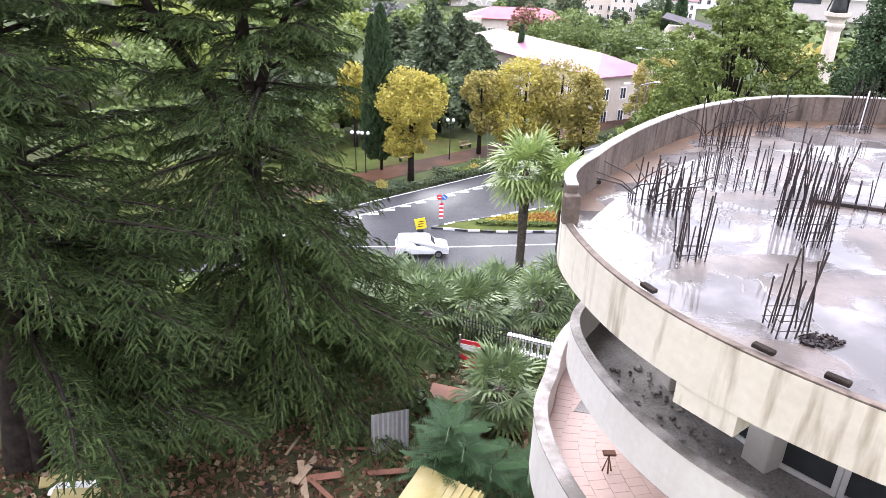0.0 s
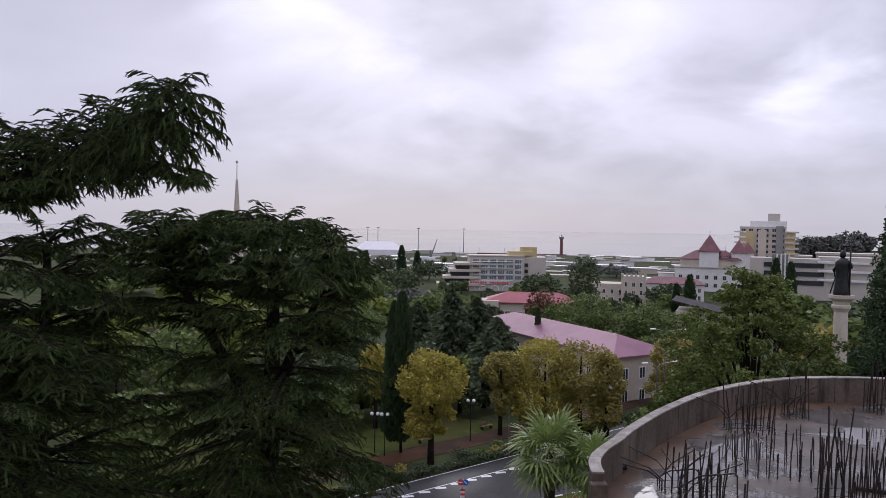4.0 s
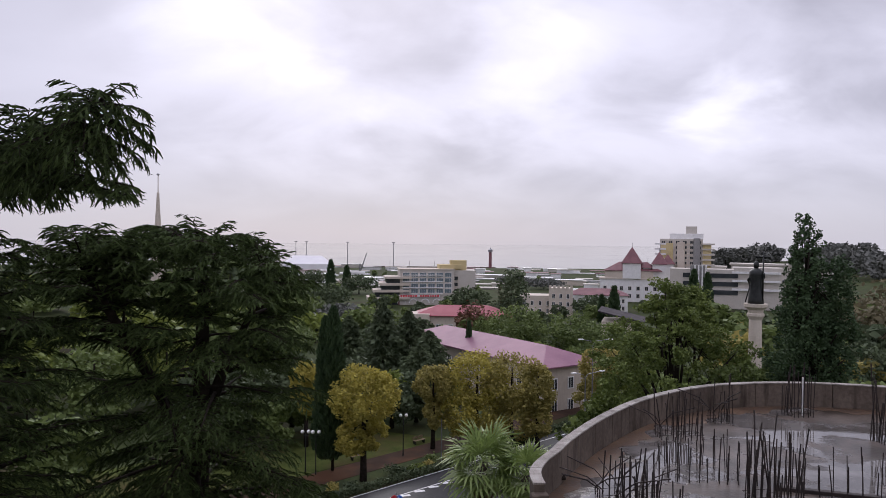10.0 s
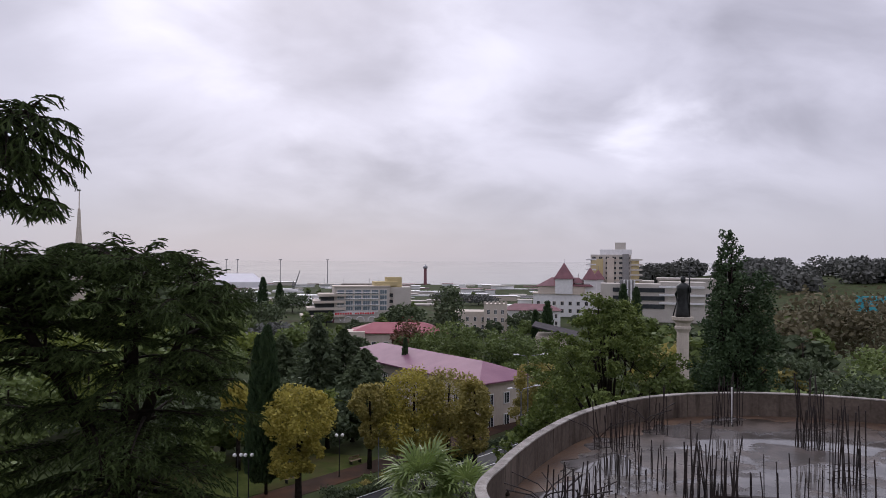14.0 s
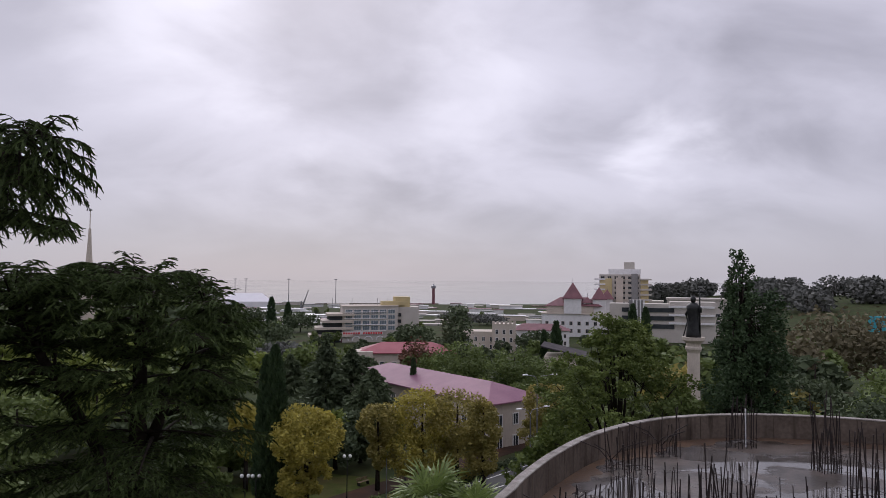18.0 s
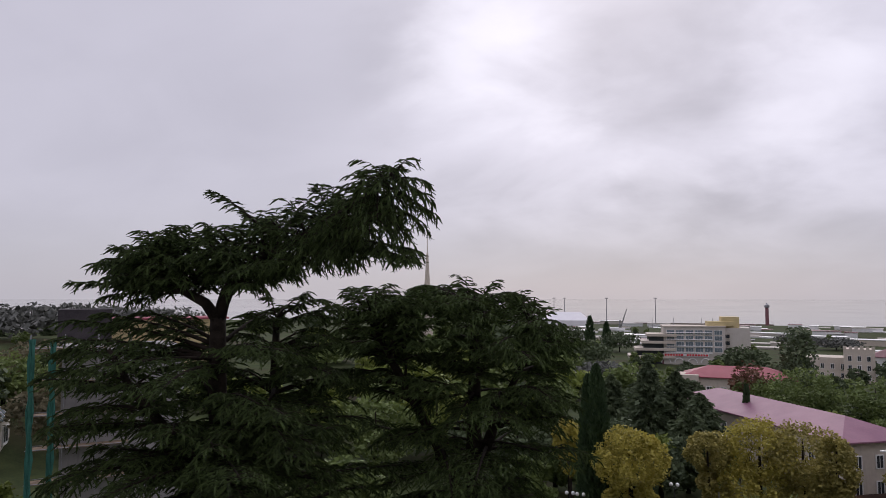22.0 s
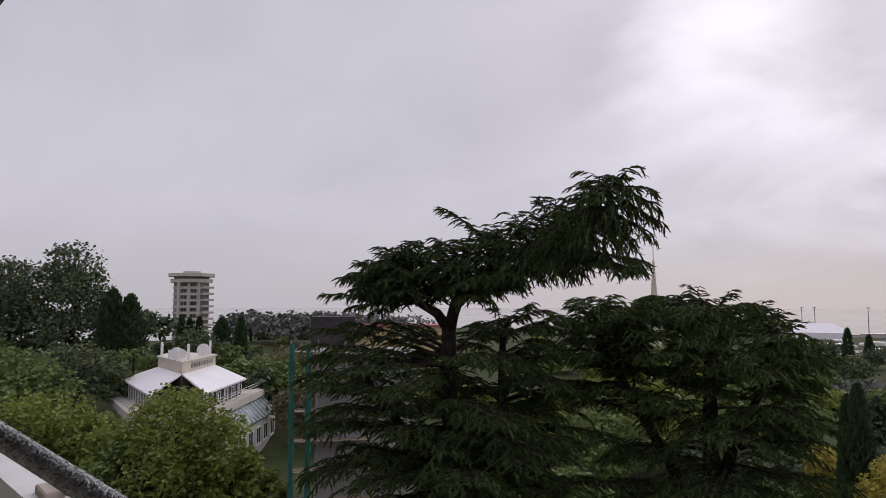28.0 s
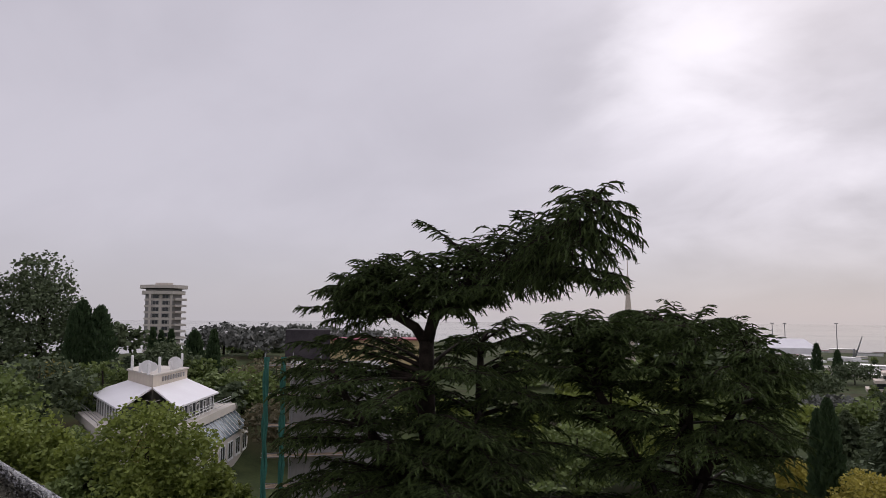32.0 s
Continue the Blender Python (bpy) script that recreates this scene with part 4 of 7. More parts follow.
def cedar_tree(name, label, trunk, radii, limbs, seed, stems=()):
    """An old cedar: a stout trunk, long level limbs and flat fans of nodding shoots. Limbs: start, tip, rise of the bow, half-width of its fan, droop of its shoots."""
    rng = np.random.default_rng(seed)
    base = Vector(trunk[0])
    t = thing(name, label, "tree", Matrix.Translation(base))
    rel = [Vector(p) - base for p in trunk]
    part("trunk", Mesh().tube([rel[0] - Vector((0, 0, 0.8))] + rel, [radii[0] * 1.3] + list(radii), 12), M["bark"], t, smooth=True)
    for pts, rr in stems:
        part("stem", Mesh().tube([Vector(p) - base for p in pts], rr, 9), M["bark"], t, smooth=True)
    up = np.array((0, 0, 1.0))
    view = np.array((base.x, base.y, 0)) / math.hypot(base.x, base.y)
    twigs = Mesh()
    places, ways, sizes = [], [], []

    def unit(v):
        return v / np.linalg.norm(v, axis=-1, keepdims=True)

    def shoots(c, fw, n, droop, big):
        """n shoots at the places c along a branch that heads fw."""
        sp = unit(np.cross(fw, up))
        s = np.where(np.arange(n) % 2, 1.0, -1.0)[:, None]
        x = fw * rng.uniform(0.55, 1.0, (n, 1)) + sp * s * rng.uniform(0.35, 1.1, (n, 1)) + up * (rng.uniform(-0.3, 0.25, (n, 1)) - 0.8 * droop)
        places.append(c)
        ways.append(unit(x))
        sizes.append(big * rng.uniform(0.72, 1.3, n))

    for a, e, rise, width, droop in limbs:
        a, e = np.array(a) - np.array(base), np.array(e) - np.array(base)
        ln = np.linalg.norm(e - a)
        side = unit(np.cross(up, e - a))
        ctrl = a + (e - a) * 0.55 + up * rise * ln + side * rng.uniform(-0.12, 0.12) * ln
        s = np.linspace(0, 1, 9)[:, None]
        pts = (1 - s) ** 2 * a + 2 * s * (1 - s) * ctrl + s * s * e
        r0 = 0.028 + 0.0125 * ln
        part("limb", Mesh().tube([tuple(p) for p in pts], [max(0.01, r0 * (1 - k / 9)) for k in range(9)], 6), M["bark"], t, smooth=True)
        thin = 0.45 if np.dot(unit(e - a), view) > 0.4 and e[2] < rel[-1].z - 3 else 1.0

        def on(u):
            k = np.minimum((u * 8).astype(int), 7)
            f = (u * 8 - k)[:, None]
            return pts[k] * (1 - f) + pts[k + 1] * f, unit(pts[k + 1] - pts[k])
        n = max(3, int(ln * 7.0 * thin))
        c, d = on(rng.uniform(0.3, 1.0, n))
        shoots(c, d, n, droop, 0.28)
        nb = max(5, int(ln * 0.82 / 0.12 * thin))
        u = np.clip(0.18 + 0.82 * (np.arange(nb) + rng.random(nb)) / nb, 0, 0.999)
        c, d = on(u)
        for j in range(nb):
            bl = width * (0.28 + 0.72 * math.sin(math.pi * min(1.0, 0.12 + 0.78 * u[j]))) * rng.uniform(0.3, 1.15)
            out = unit(side * (1 if j % 2 else -1) * 0.8 + d[j] * rng.uniform(0.45, 1.0) + up * rng.uniform(-0.22, 0.2))
            v = np.array((0, 0.4, 0.75, 1.0))[:, None]
            q = c[j] + out * bl * v + up * (0.08 * np.sin(math.pi * v) - (0.12 + 0.3 * droop) * v * v) * bl
            twigs.tube([tuple(q[0]), tuple(q[1]), tuple(q[3])], [0.012, 0.008, 0.003], 3, False)
            m = max(3, int(bl / 0.125 * (0.6 + 0.4 * thin)))
            w = (np.arange(m) + 0.7) / m
            k = np.minimum((w * 3).astype(int), 2)
            f = (w * 3 - k)[:, None]
            shoots(q[k] * (1 - f) + q[k + 1] * f, unit(q[k + 1] - q[k]), m, droop, 0.38 if e[2] + base.z < 15 else 0.31)
    tagged(part("twig", twigs, M["bark"], t), kind="stuff")
    o, x, z = np.concatenate(places), np.concatenate(ways), np.concatenate(sizes)
    y = unit(np.cross(up, x))
    w = np.cross(x, y)
    temps = np.stack([shoot_template(rng) for _ in range(6)])
    pick = temps[rng.integers(6, size=len(o))] * z[:, None, None, None]
    qs = o[:, None, None] + pick[..., 0:1] * x[:, None, None] + pick[..., 1:2] * y[:, None, None] + pick[..., 2:3] * w[:, None, None]
    tagged(part("foliage", quads("foliage", qs.reshape(-1, 4, 3), M["cedar"]), None, t, "dark green nodding needle shoots"), kind="stuff")
    return t


def make_cedars():
    rng = random.Random(3)

    def spot(line, z):
        for a, b in zip(line, line[1:]):
            if z <= b[2]:
                return Vector(a).lerp(Vector(b), max(0.0, (z - a[2]) / max(1e-3, b[2] - a[2])))
        return Vector(line[-1])

    def near(lines, p):
        """The place on the stems that a bough to p springs from: inward and a little lower."""
        cand = [Vector(a).lerp(Vector(b), k / 4) for ln in lines for a, b in zip(ln, ln[1:]) for k in range(4)]
        return min(cand, key=lambda c: (c - p).length + 1.5 * max(0.0, c.z - p.z + 0.3))

    trunk = [(-13.9, 19.1, 5.0), (-13.4, 19.5, 9.5), (-12.6, 20.0, 14.5), (-13.1, 19.7, 18.0), (-13.4, 19.35, 20.5), (-13.4, 19.3, 23.3)]
    back = [(-13.4, 19.3, 23.2), (-13.8, 19.2, 23.75), (-14.4, 19.0, 24.1), (-15.1, 18.7, 24.7), (-15.6, 18.4, 25.1)]
    lean = [(-13.4, 19.3, 23.2), (-13.1, 19.3, 24.1), (-11.8, 19.4, 25.2), (-9.6, 18.8, 26.0), (-7.4, 17.2, 26.7), (-6.1, 16.2, 27.25)]
    stem = [(-12.6, 20.0, 14.5), (-12.4, 21.0, 18.0), (-12.45, 21.2, 20.7), (-12.4, 21.2, 23.2)]
    limbs = []
    # the forked top: long wisps that stand out from it
    for a, e, rise, w, dr in (
            ((-14.5, 19.0, 24.1), (-17.3, 17.4, 24.42), 0.03, 0.4, 0.2), ((-14.7, 18.9, 24.3), (-16.85, 17.7, 25.0), 0.1, 0.55, 0.25),
            ((-15.0, 18.8, 24.7), (-16.2, 18.0, 25.5), 0.12, 0.7, 0.3), ((-14.3, 19.0, 24.2), (-16.6, 17.8, 23.95), 0.04, 0.45, 0.3),
            ((-14.45, 19.0, 24.1), (-15.9, 18.2, 23.8), 0.06, 0.5, 0.3), ((-11.6, 19.3, 25.9), (-13.6, 19.2, 27.33), 0.1, 0.33, 0.12),
            ((-10.9, 19.2, 25.9), (-12.3, 19.4, 26.5), 0.12, 0.5, 0.25), ((-9.2, 18.6, 26.2), (-9.8, 18.9, 27.35), 0.12, 0.36, 0.35),
            ((-9.0, 18.4, 26.2), (-8.9, 18.2, 27.15), 0.05, 0.4, 0.4), ((-9.6, 18.8, 25.6), (-5.7, 16.3, 25.1), 0.05, 0.75, 0.3),
            ((-10.1, 19.0, 25.5), (-5.85, 16.2, 24.9), 0.04, 0.7, 0.35), ((-7.4, 17.2, 26.7), (-5.65, 16.3, 25.75), 0.06, 0.5, 0.4),
            ((-6.7, 16.6, 27.0), (-5.95, 16.2, 27.42), 0.05, 0.36, 0.45), ((-6.6, 16.5, 27.0), (-5.55, 16.3, 26.85), 0.08, 0.42, 0.45),
            ((-6.6, 16.5, 27.0), (-5.45, 16.4, 26.45), 0.1, 0.45, 0.5), ((-6.9, 16.8, 26.9), (-5.4, 16.4, 26.05), 0.1, 0.5, 0.5),
            ((-7.6, 17.4, 26.6), (-6.05, 16.2, 25.5), 0.05, 0.55, 0.5)):
        limbs.append((a, e, rise, w, dr))
    # the close dark plates between them; along the ridge: x, y, upper and lower edge
    ridge = ((-16.3, 17.9, 25.15, 24.4), (-15.6, 18.4, 25.7, 24.2), (-15.1, 18.7, 26.1, 24.2), (-14.6, 18.9, 26.25, 24.3), (-13.8, 19.2, 26.2, 24.5), (-13.0, 19.3, 26.15, 24.5), (-12.1, 19.4, 26.45, 24.3), (-11.2, 19.3, 26.7, 24.6), (-10.4, 19.1, 26.75, 24.7), (-9.6, 18.8, 26.75, 24.8), (-8.8, 18.3, 26.8, 24.9), (-8.0, 17.7, 27.0, 25.0), (-7.2, 17.0, 27.2, 25.4), (-6.5, 16.5, 27.35, 25.7))
    for i, (x, y, top, low) in enumerate(ridge):
        n = 17 if 1 < i < 12 else 11
        for k in range(n):
            v = (k + rng.uniform(0.1, 0.6)) / n
            sway = rng.uniform(-1, 1) * (1.8 if 1 < i < 11 else 0.8)
            e = Vector((x + rng.uniform(-0.4, 0.4) - 0.3 * sway, y + 0.9 * sway, lerp(top, low, v)))
            a = near((back, lean), e)
            limbs.append((tuple(a), tuple(e), 0.1, 0.8, lerp(0.15, 0.42, v)))
    # boughs under the fork, clear of the bare trunk
    for a, e in (((-13.4, 19.3, 22.2), (-17.9, 18.0, 23.2)), ((-13.4, 19.3, 22.4), (-17.3, 18.6, 23.4)), ((-13.4, 19.4, 22.5), (-16.6, 19.8, 23.45)), ((-13.4, 19.4, 22.3), (-15.9, 20.9, 23.3)), ((-13.4, 19.4, 22.0), (-17.0, 16.6, 22.7)), ((-13.4, 19.4, 22.4), (-13.9, 23.6, 23.4)), ((-13.4, 19.4, 22.0), (-15.0, 15.4, 22.0)), ((-13.4, 19.4, 21.8), (-12.2, 15.2, 21.6)), ((-13.4, 19.3, 22.0), (-17.6, 16.9, 22.2))):
        limbs.append((a, e, 0.06, 1.1, 0.12))
    for e in ((-13.0, 20.9, 23.3), (-12.6, 21.1, 23.85), (-11.6, 21.6, 24.0), (-11.0, 22.0, 23.8), (-10.3, 22.3, 23.4), (-11.1, 21.9, 22.8), (-13.3, 20.5, 22.7), (-10.6, 21.0, 23.3), (-11.8, 19.6, 23.2), (-12.6, 22.9, 23.6), (-9.8, 20.2, 22.6)):
        limbs.append((tuple(spot(stem, e[2] - 0.5)), e, 0.22, 0.8, 0.2))
    side = [(-13.1, 19.7, 17.5), (-14.2, 18.6, 19.4), (-15.2, 17.6, 21.2), (-15.7, 17.2, 22.4)]
    for _ in range(90):
        x = rng.uniform(-17.8, -8.8)
        e = Vector((x, rng.uniform(15.5, 22.5), rng.uniform(18.6, 22.6) - (0.5 if -14.6 < x < -12.2 else 0.0)))
        limbs.append((tuple(near((trunk, stem, side), e)), tuple(e), rng.uniform(0.04, 0.2), 1.0, 0.14))
    k = 0
    z = 20.6
    while z > 8.0:
        for j in range(5):
            az = radians(72 * j + 41 * k + rng.uniform(-36, 36))
            r = lerp(4.9, 7.7, smooth_step(21, 11, z)) * rng.uniform(0.5, 1.12)
            a = spot(rng.choice((trunk, trunk, stem, side)) if z > 17.5 else trunk, z + rng.uniform(-0.5, 0.5))
            e = a + Vector((r * math.cos(az), r * math.sin(az), rng.uniform(-0.9, 0.6)))
            # the lowest boughs over the open yard are long gone
            if z > 13.0 or e.x > -8.5 or e.y > 19.0:
                limbs.append((tuple(a), tuple(e), rng.uniform(0.02, 0.14), rng.uniform(1.1, 1.6), 0.1))
        k += 1
        z -= 0.48
    for e in ((-8.1, 17.9, 8.2), (-6.6, 17.4, 8.8), (-9.4, 15.6, 11.3), (-5.6, 18.6, 8.2), (-7.4, 18.0, 11.0), (-9.0, 17.6, 7.6)):
        limbs.append((tuple(spot(trunk, 12.5)), e, 0.12, 1.4, 0.15))
    cedar_tree("cedar", "old dark cedar with level plates of drooping needles and forked top", trunk, (0.75, 0.6, 0.5, 0.38, 0.3, 0.24), limbs, 21, ((stem, (0.3, 0.24, 0.18, 0.1)), (((-13.1, 18.9, 4.4), (-12.9, 19.0, 8), (-13.2, 19.5, 12.5)), (0.34, 0.28, 0.2)), (side, (0.22, 0.17, 0.12, 0.06)), (lean, (0.24, 0.22, 0.17, 0.12, 0.08, 0.03)), (back, (0.2, 0.17, 0.14, 0.1, 0.04))))
    # second cedar, rounder, nearer the street
    trunk = [(-6.6, 26.0, 3.0), (-6.9, 25.8, 10), (-6.6, 25.6, 17), (-6.6, 25.8, 22), (-6.6, 25.9, 23.8)]
    left = [(-6.7, 25.6, 15.5), (-7.8, 24.9, 18.5), (-9.2, 24.1, 21.4), (-10.0, 23.6, 23.2)]
    right = [(-6.6, 25.6, 17.0), (-5.7, 25.8, 19.6), (-4.6, 26.0, 21.8), (-4.2, 26.1, 22.6)]
    limbs = []
    for z0, e, rise in ((21.6, (-11.3, 22.6, 23.3), 0.1), (22.2, (-10.4, 23.0, 24.1), 0.14), (22.2, (-9.6, 23.4, 24.25), 0.16), (22.4, (-8.4, 23.8, 24.1), 0.2), (22.4, (-8.0, 23.9, 23.8), 0.2), (22.0, (-10.0, 24.6, 24.2), 0.14), (21.8, (-9.0, 22.4, 23.5), 0.12),
                        (22.7, (-7.9, 25.5, 24.15), 0.22), (23.2, (-6.9, 25.4, 24.55), 0.1), (23.3, (-5.9, 25.9, 24.4), 0.18), (23.0, (-5.0, 26.2, 24.0), 0.18), (22.8, (-4.2, 26.3, 23.4), 0.14), (22.4, (-3.4, 26.4, 22.9), 0.1), (22.3, (-3.0, 26.4, 22.3), 0.09), (21.7, (-3.3, 26.2, 21.3), 0.08), (20.5, (-3.5, 26.3, 20.2), 0.07), (23.0, (-6.2, 24.2, 24.0), 0.15), (22.6, (-5.2, 24.4, 23.4), 0.14), (22.8, (-7.4, 27.8, 24.2), 0.1), (22.6, (-5.4, 28.0, 23.9), 0.1), (22.4, (-4.4, 24.8, 22.8), 0.12), (22.0, (-7.0, 22.6, 23.2), 0.14)):
        limbs.append((tuple(near((trunk, left, right), Vector(e) - Vector((0, 0, 0.6)))), e, rise, 1.0, 0.16))
    dome = ((-11.6, 23.3), (-10.3, 24.1), (-9.3, 24.45), (-8.4, 24.1), (-7.8, 24.1), (-6.8, 24.55), (-5.8, 24.35), (-4.9, 24.0), (-4.1, 23.3), (-3.0, 22.2))
    for _ in range(135):
        x = rng.uniform(-11.6, -3.0)
        top = next(lerp(a[1], b[1], (x - a[0]) / (b[0] - a[0])) for a, b in zip(dome, dome[1:]) if x <= b[0])
        e = Vector((x, rng.uniform(21.8, 28.0), top - 3.6 * rng.random() ** 1.3))
        limbs.append((tuple(near((trunk, left, right), e)), tuple(e), rng.uniform(0.08, 0.24), 1.0, 0.16))
    for z0, e in ((12.0, (-3.4, 20.0, 9.3)), (13.0, (-1.8, 20.5, 11.0)), (12.0, (-0.3, 20.4, 9.4)), (11.0, (-2.8, 19.6, 7.6)), (11.0, (-4.8, 19.2, 8.6)), (10.5, (-0.4, 21.5, 7.2)), (13.5, (-4.2, 20.0, 12.0)), (14.6, (-2.4, 21.0, 13.4)), (11.6, (1.3, 21.6, 9.8)), (11.0, (0.4, 23.4, 9.4)), (10.4, (-0.4, 22.6, 7.9)), (9.8, (-0.8, 19.6, 6.8)), (12.0, (-0.6, 25.0, 10.6)), (13.4, (-1.4, 24.0, 11.8)), (16.0, (-1.9, 25.0, 14.6))):
        limbs.append((tuple(spot(trunk, z0)), e, 0.1, 1.4, 0.12))
    k, z = 0, 20.6
    while z > 6.5:
        for j in range(5):
            az = radians(72 * j + 41 * k + rng.uniform(-36, 36))
            r = lerp(4.2, 7.2, smooth_step(22, 8, z)) * rng.uniform(0.5, 1.12)
            r *= 0.8 if math.cos(az) > 0.35 else 1.0
            a = spot(rng.choice((trunk, left, right)) if z > 16.5 else trunk, z + rng.uniform(-0.5, 0.5))
            limbs.append((tuple(a), tuple(a + Vector((r * math.cos(az), r * math.sin(az), rng.uniform(-0.9, 0.5)))), rng.uniform(0.02, 0.14), rng.uniform(1.1, 1.55), 0.11))
        k += 1
        z -= 0.62
    cedar_tree("cedar", "broad rounded cedar with layered drooping green branches", trunk, (0.5, 0.42, 0.34, 0.2, 0.1), limbs, 22, ((left, (0.26, 0.2, 0.14, 0.05)), (right, (0.24, 0.18, 0.1, 0.05))))


make_cedars()

# ---- park and street trees ----


def polar(az, d):
    """A place d metres off, az degrees to the left of straight ahead."""
    return -d * math.sin(radians(az)), d * math.cos(radians(az))


def make_trees():
    one = ((0, 0, 0.66, 3.9, 3.9, 3.6),)
    broad_tree("plane_tree", "pollarded plane tree with a round yellow autumn crown", (-2.2, 73.6, STREET), 12.6, ((0, 0, 0.72, 3.9, 3.9, 3.1), (-1.0, 0, 0.36, 2.2, 2.2, 1.9), (1.0, 0.4, 0.38, 1.8, 1.8, 1.7)), "leaf_yellow", 0.21, 15000, 0.34, seed=2, rough=0.15, lump=0.17, group="plane trees along the road")
    for x, y, h, lob, lf, sd in (
        (5.9, 84.3, 11.4, ((0, 0, 0.7, 2.4, 2.4, 2.3), (0.5, 0, 0.38, 1.8, 1.8, 1.8)), "leaf_ochre", 3),
        (11.4, 85.2, 12.4, ((0, 0, 0.68, 4.2, 3.6, 3.4), (-2.4, -0.8, 0.34, 3.0, 2.6, 2.8), (1.5, 0, 0.3, 3.0, 3.0, 2.6)), "leaf_yellow", 4),
        (15.8, 85.4, 12.2, ((0, 0, 0.64, 4.4, 3.8, 3.9), (0.5, 0, 0.28, 3.6, 3.0, 3.0)), "leaf_ochre", 5),
        (18.9, 84.4, 11.8, ((0, 0, 0.6, 2.2, 2.2, 3.4), (0, 0, 0.3, 2.0, 2.0, 2.4)), "leaf_ochre", 6),
        (30.2, 95.0, 12.0, ((0, 0, 0.64, 3.2, 3.2, 3.2), (-1.5, 0, 0.3, 2.6, 2.6, 2.2)), "leaf_ochre", 7),
        (34.5, 93.0, 10.5, ((0, 0, 0.62, 3.0, 3.0, 3.0),), "leaf_bright", 8),
        (-9.6, 86.0, 12.0, ((0, 0, 0.6, 2.2, 2.2, 3.4),), "leaf_yellow", 9)):
        broad_tree("plane_tree", "pollarded plane tree with an ochre and green autumn crown", (x, y, STREET), h, lob, lf, 0.23, 9500, 0.26, seed=sd, rough=0.2, lump=0.2, group="plane trees along the road")
    cone_tree("italian_cypress", "tall dark twin-topped Italian cypress", (-5.7, 77.0, STREET - 0.1), 18.1, 1.65, "cypress", 16000, 0.2, 31, power=0.45, up=2.2, wave=0.22, twin=(-0.9, 0.3, 17.0, 1.3), clear=0.08)
    # dark conifers of the park
    for az, d, top, r, sd in ((0.2, 122, 14.0, 5.4, 2), (-1.9, 126, 12.2, 6.2, 3), (-3.6, 118, 9.6, 6.0, 4), (3.0, 134, 10.5, 5.6, 6), (-2.8, 112, 7.8, 5.4, 8)):
        x, y = polar(az, d)
        g = ground_height(x, y)
        cone_tree("fir_tree", "dark green layered conifer in the park", (x, y, g), top - 0.0126 * d - g, r, "leaf_dark", 6000, 0.42, 40 + sd, tiers=7, power=0.72, up=-0.2, wave=0.32, group="park conifers")
    # bright and mid-green broadleaf masses
    rng = random.Random(8)
    for az, d, top, r, lf in ((9.5, 118, 10.5, 4.6, "leaf_bright"), (4.2, 108, 7.0, 4.0, "leaf_bright"), (1.8, 106, 5.5, 3.6, "leaf"), (-0.4, 104, 5.8, 3.6, "leaf_bright"), (8.0, 150, 8.5, 6, "leaf"), (5.8, 190, 6.5, 8, "leaf_bright"), (3.6, 230, 5.5, 9, "leaf_hazy"), (1.2, 210, 7.0, 8, "leaf"), (7.5, 260, 8.0, 10, "leaf"), (-11.0, 152, 12.6, 6.4, "leaf"), (-15.2, 150, 11.6, 6.6, "leaf"), (-18.2, 146, 9.6, 6.0, "leaf"), (-12.6, 130, 6.8, 5.2, "leaf_bright"), (-16.0, 126, 6.8, 5.0, "leaf"), (-9.0, 168, 9.2, 5.2, "leaf"), (-21, 138, 8.6, 6.0, "leaf"), (-6.8, 300, 8, 9, "leaf_dark"), (4.6, 330, 7.5, 10, "leaf_dark"), (2.2, 420, 8, 12, "leaf_dark"), (-10.5, 520, 3.5, 14, "leaf_hazy"), (-13, 480, 4.0, 14, "leaf_hazy"), (-17, 300, 5, 9, "leaf_dark"), (-14, 310, 4, 9, "leaf_dark"), (5.8, 480, 9, 9, "leaf_dark"), (9.0, 300, 9, 10, "leaf"), (11.5, 200, 10, 9, "leaf")):
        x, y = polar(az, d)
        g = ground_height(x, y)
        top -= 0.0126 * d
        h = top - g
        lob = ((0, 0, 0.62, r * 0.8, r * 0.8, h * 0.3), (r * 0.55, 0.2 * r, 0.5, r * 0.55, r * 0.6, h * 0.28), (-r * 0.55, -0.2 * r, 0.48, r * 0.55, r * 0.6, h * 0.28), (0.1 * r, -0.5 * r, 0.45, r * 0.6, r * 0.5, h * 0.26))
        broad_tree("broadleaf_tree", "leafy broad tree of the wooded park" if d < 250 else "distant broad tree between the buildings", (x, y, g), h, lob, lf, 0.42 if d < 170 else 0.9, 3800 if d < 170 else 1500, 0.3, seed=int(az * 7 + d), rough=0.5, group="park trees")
    x, y = polar(-7.3, 172)
    broad_tree("broadleaf_tree", "reddish-brown leafed tree beside the red roof", (x, y, -5.6), 14.5, ((0, 0, 0.62, 4.6, 4.4, 4.6), (1.5, 0, 0.35, 4, 4, 3.6)), "leaf_rust", 0.55, 2600, 0.3, seed=77)
    x, y = polar(-10.4, 200)
    broad_tree("broadleaf_tree", "tall upright green tree with an autumn-tinted tip", (x, y, -5.9), 21, ((0, 0, 0.7, 4.6, 4.6, 6.2), (0, 0, 0.36, 6.2, 6, 5.5), (2, 0, 0.25, 4.5, 4.5, 4)), "leaf_dark", 0.65, 3200, 0.3, seed=78)
    x, y = polar(-6.9, 124)
    cone_tree("italian_cypress", "slim dark cypress above the purple roof", (x, y, -3.5), 12.6, 0.75, "cypress", 1800, 0.3, 79, power=0.35, up=2.5)
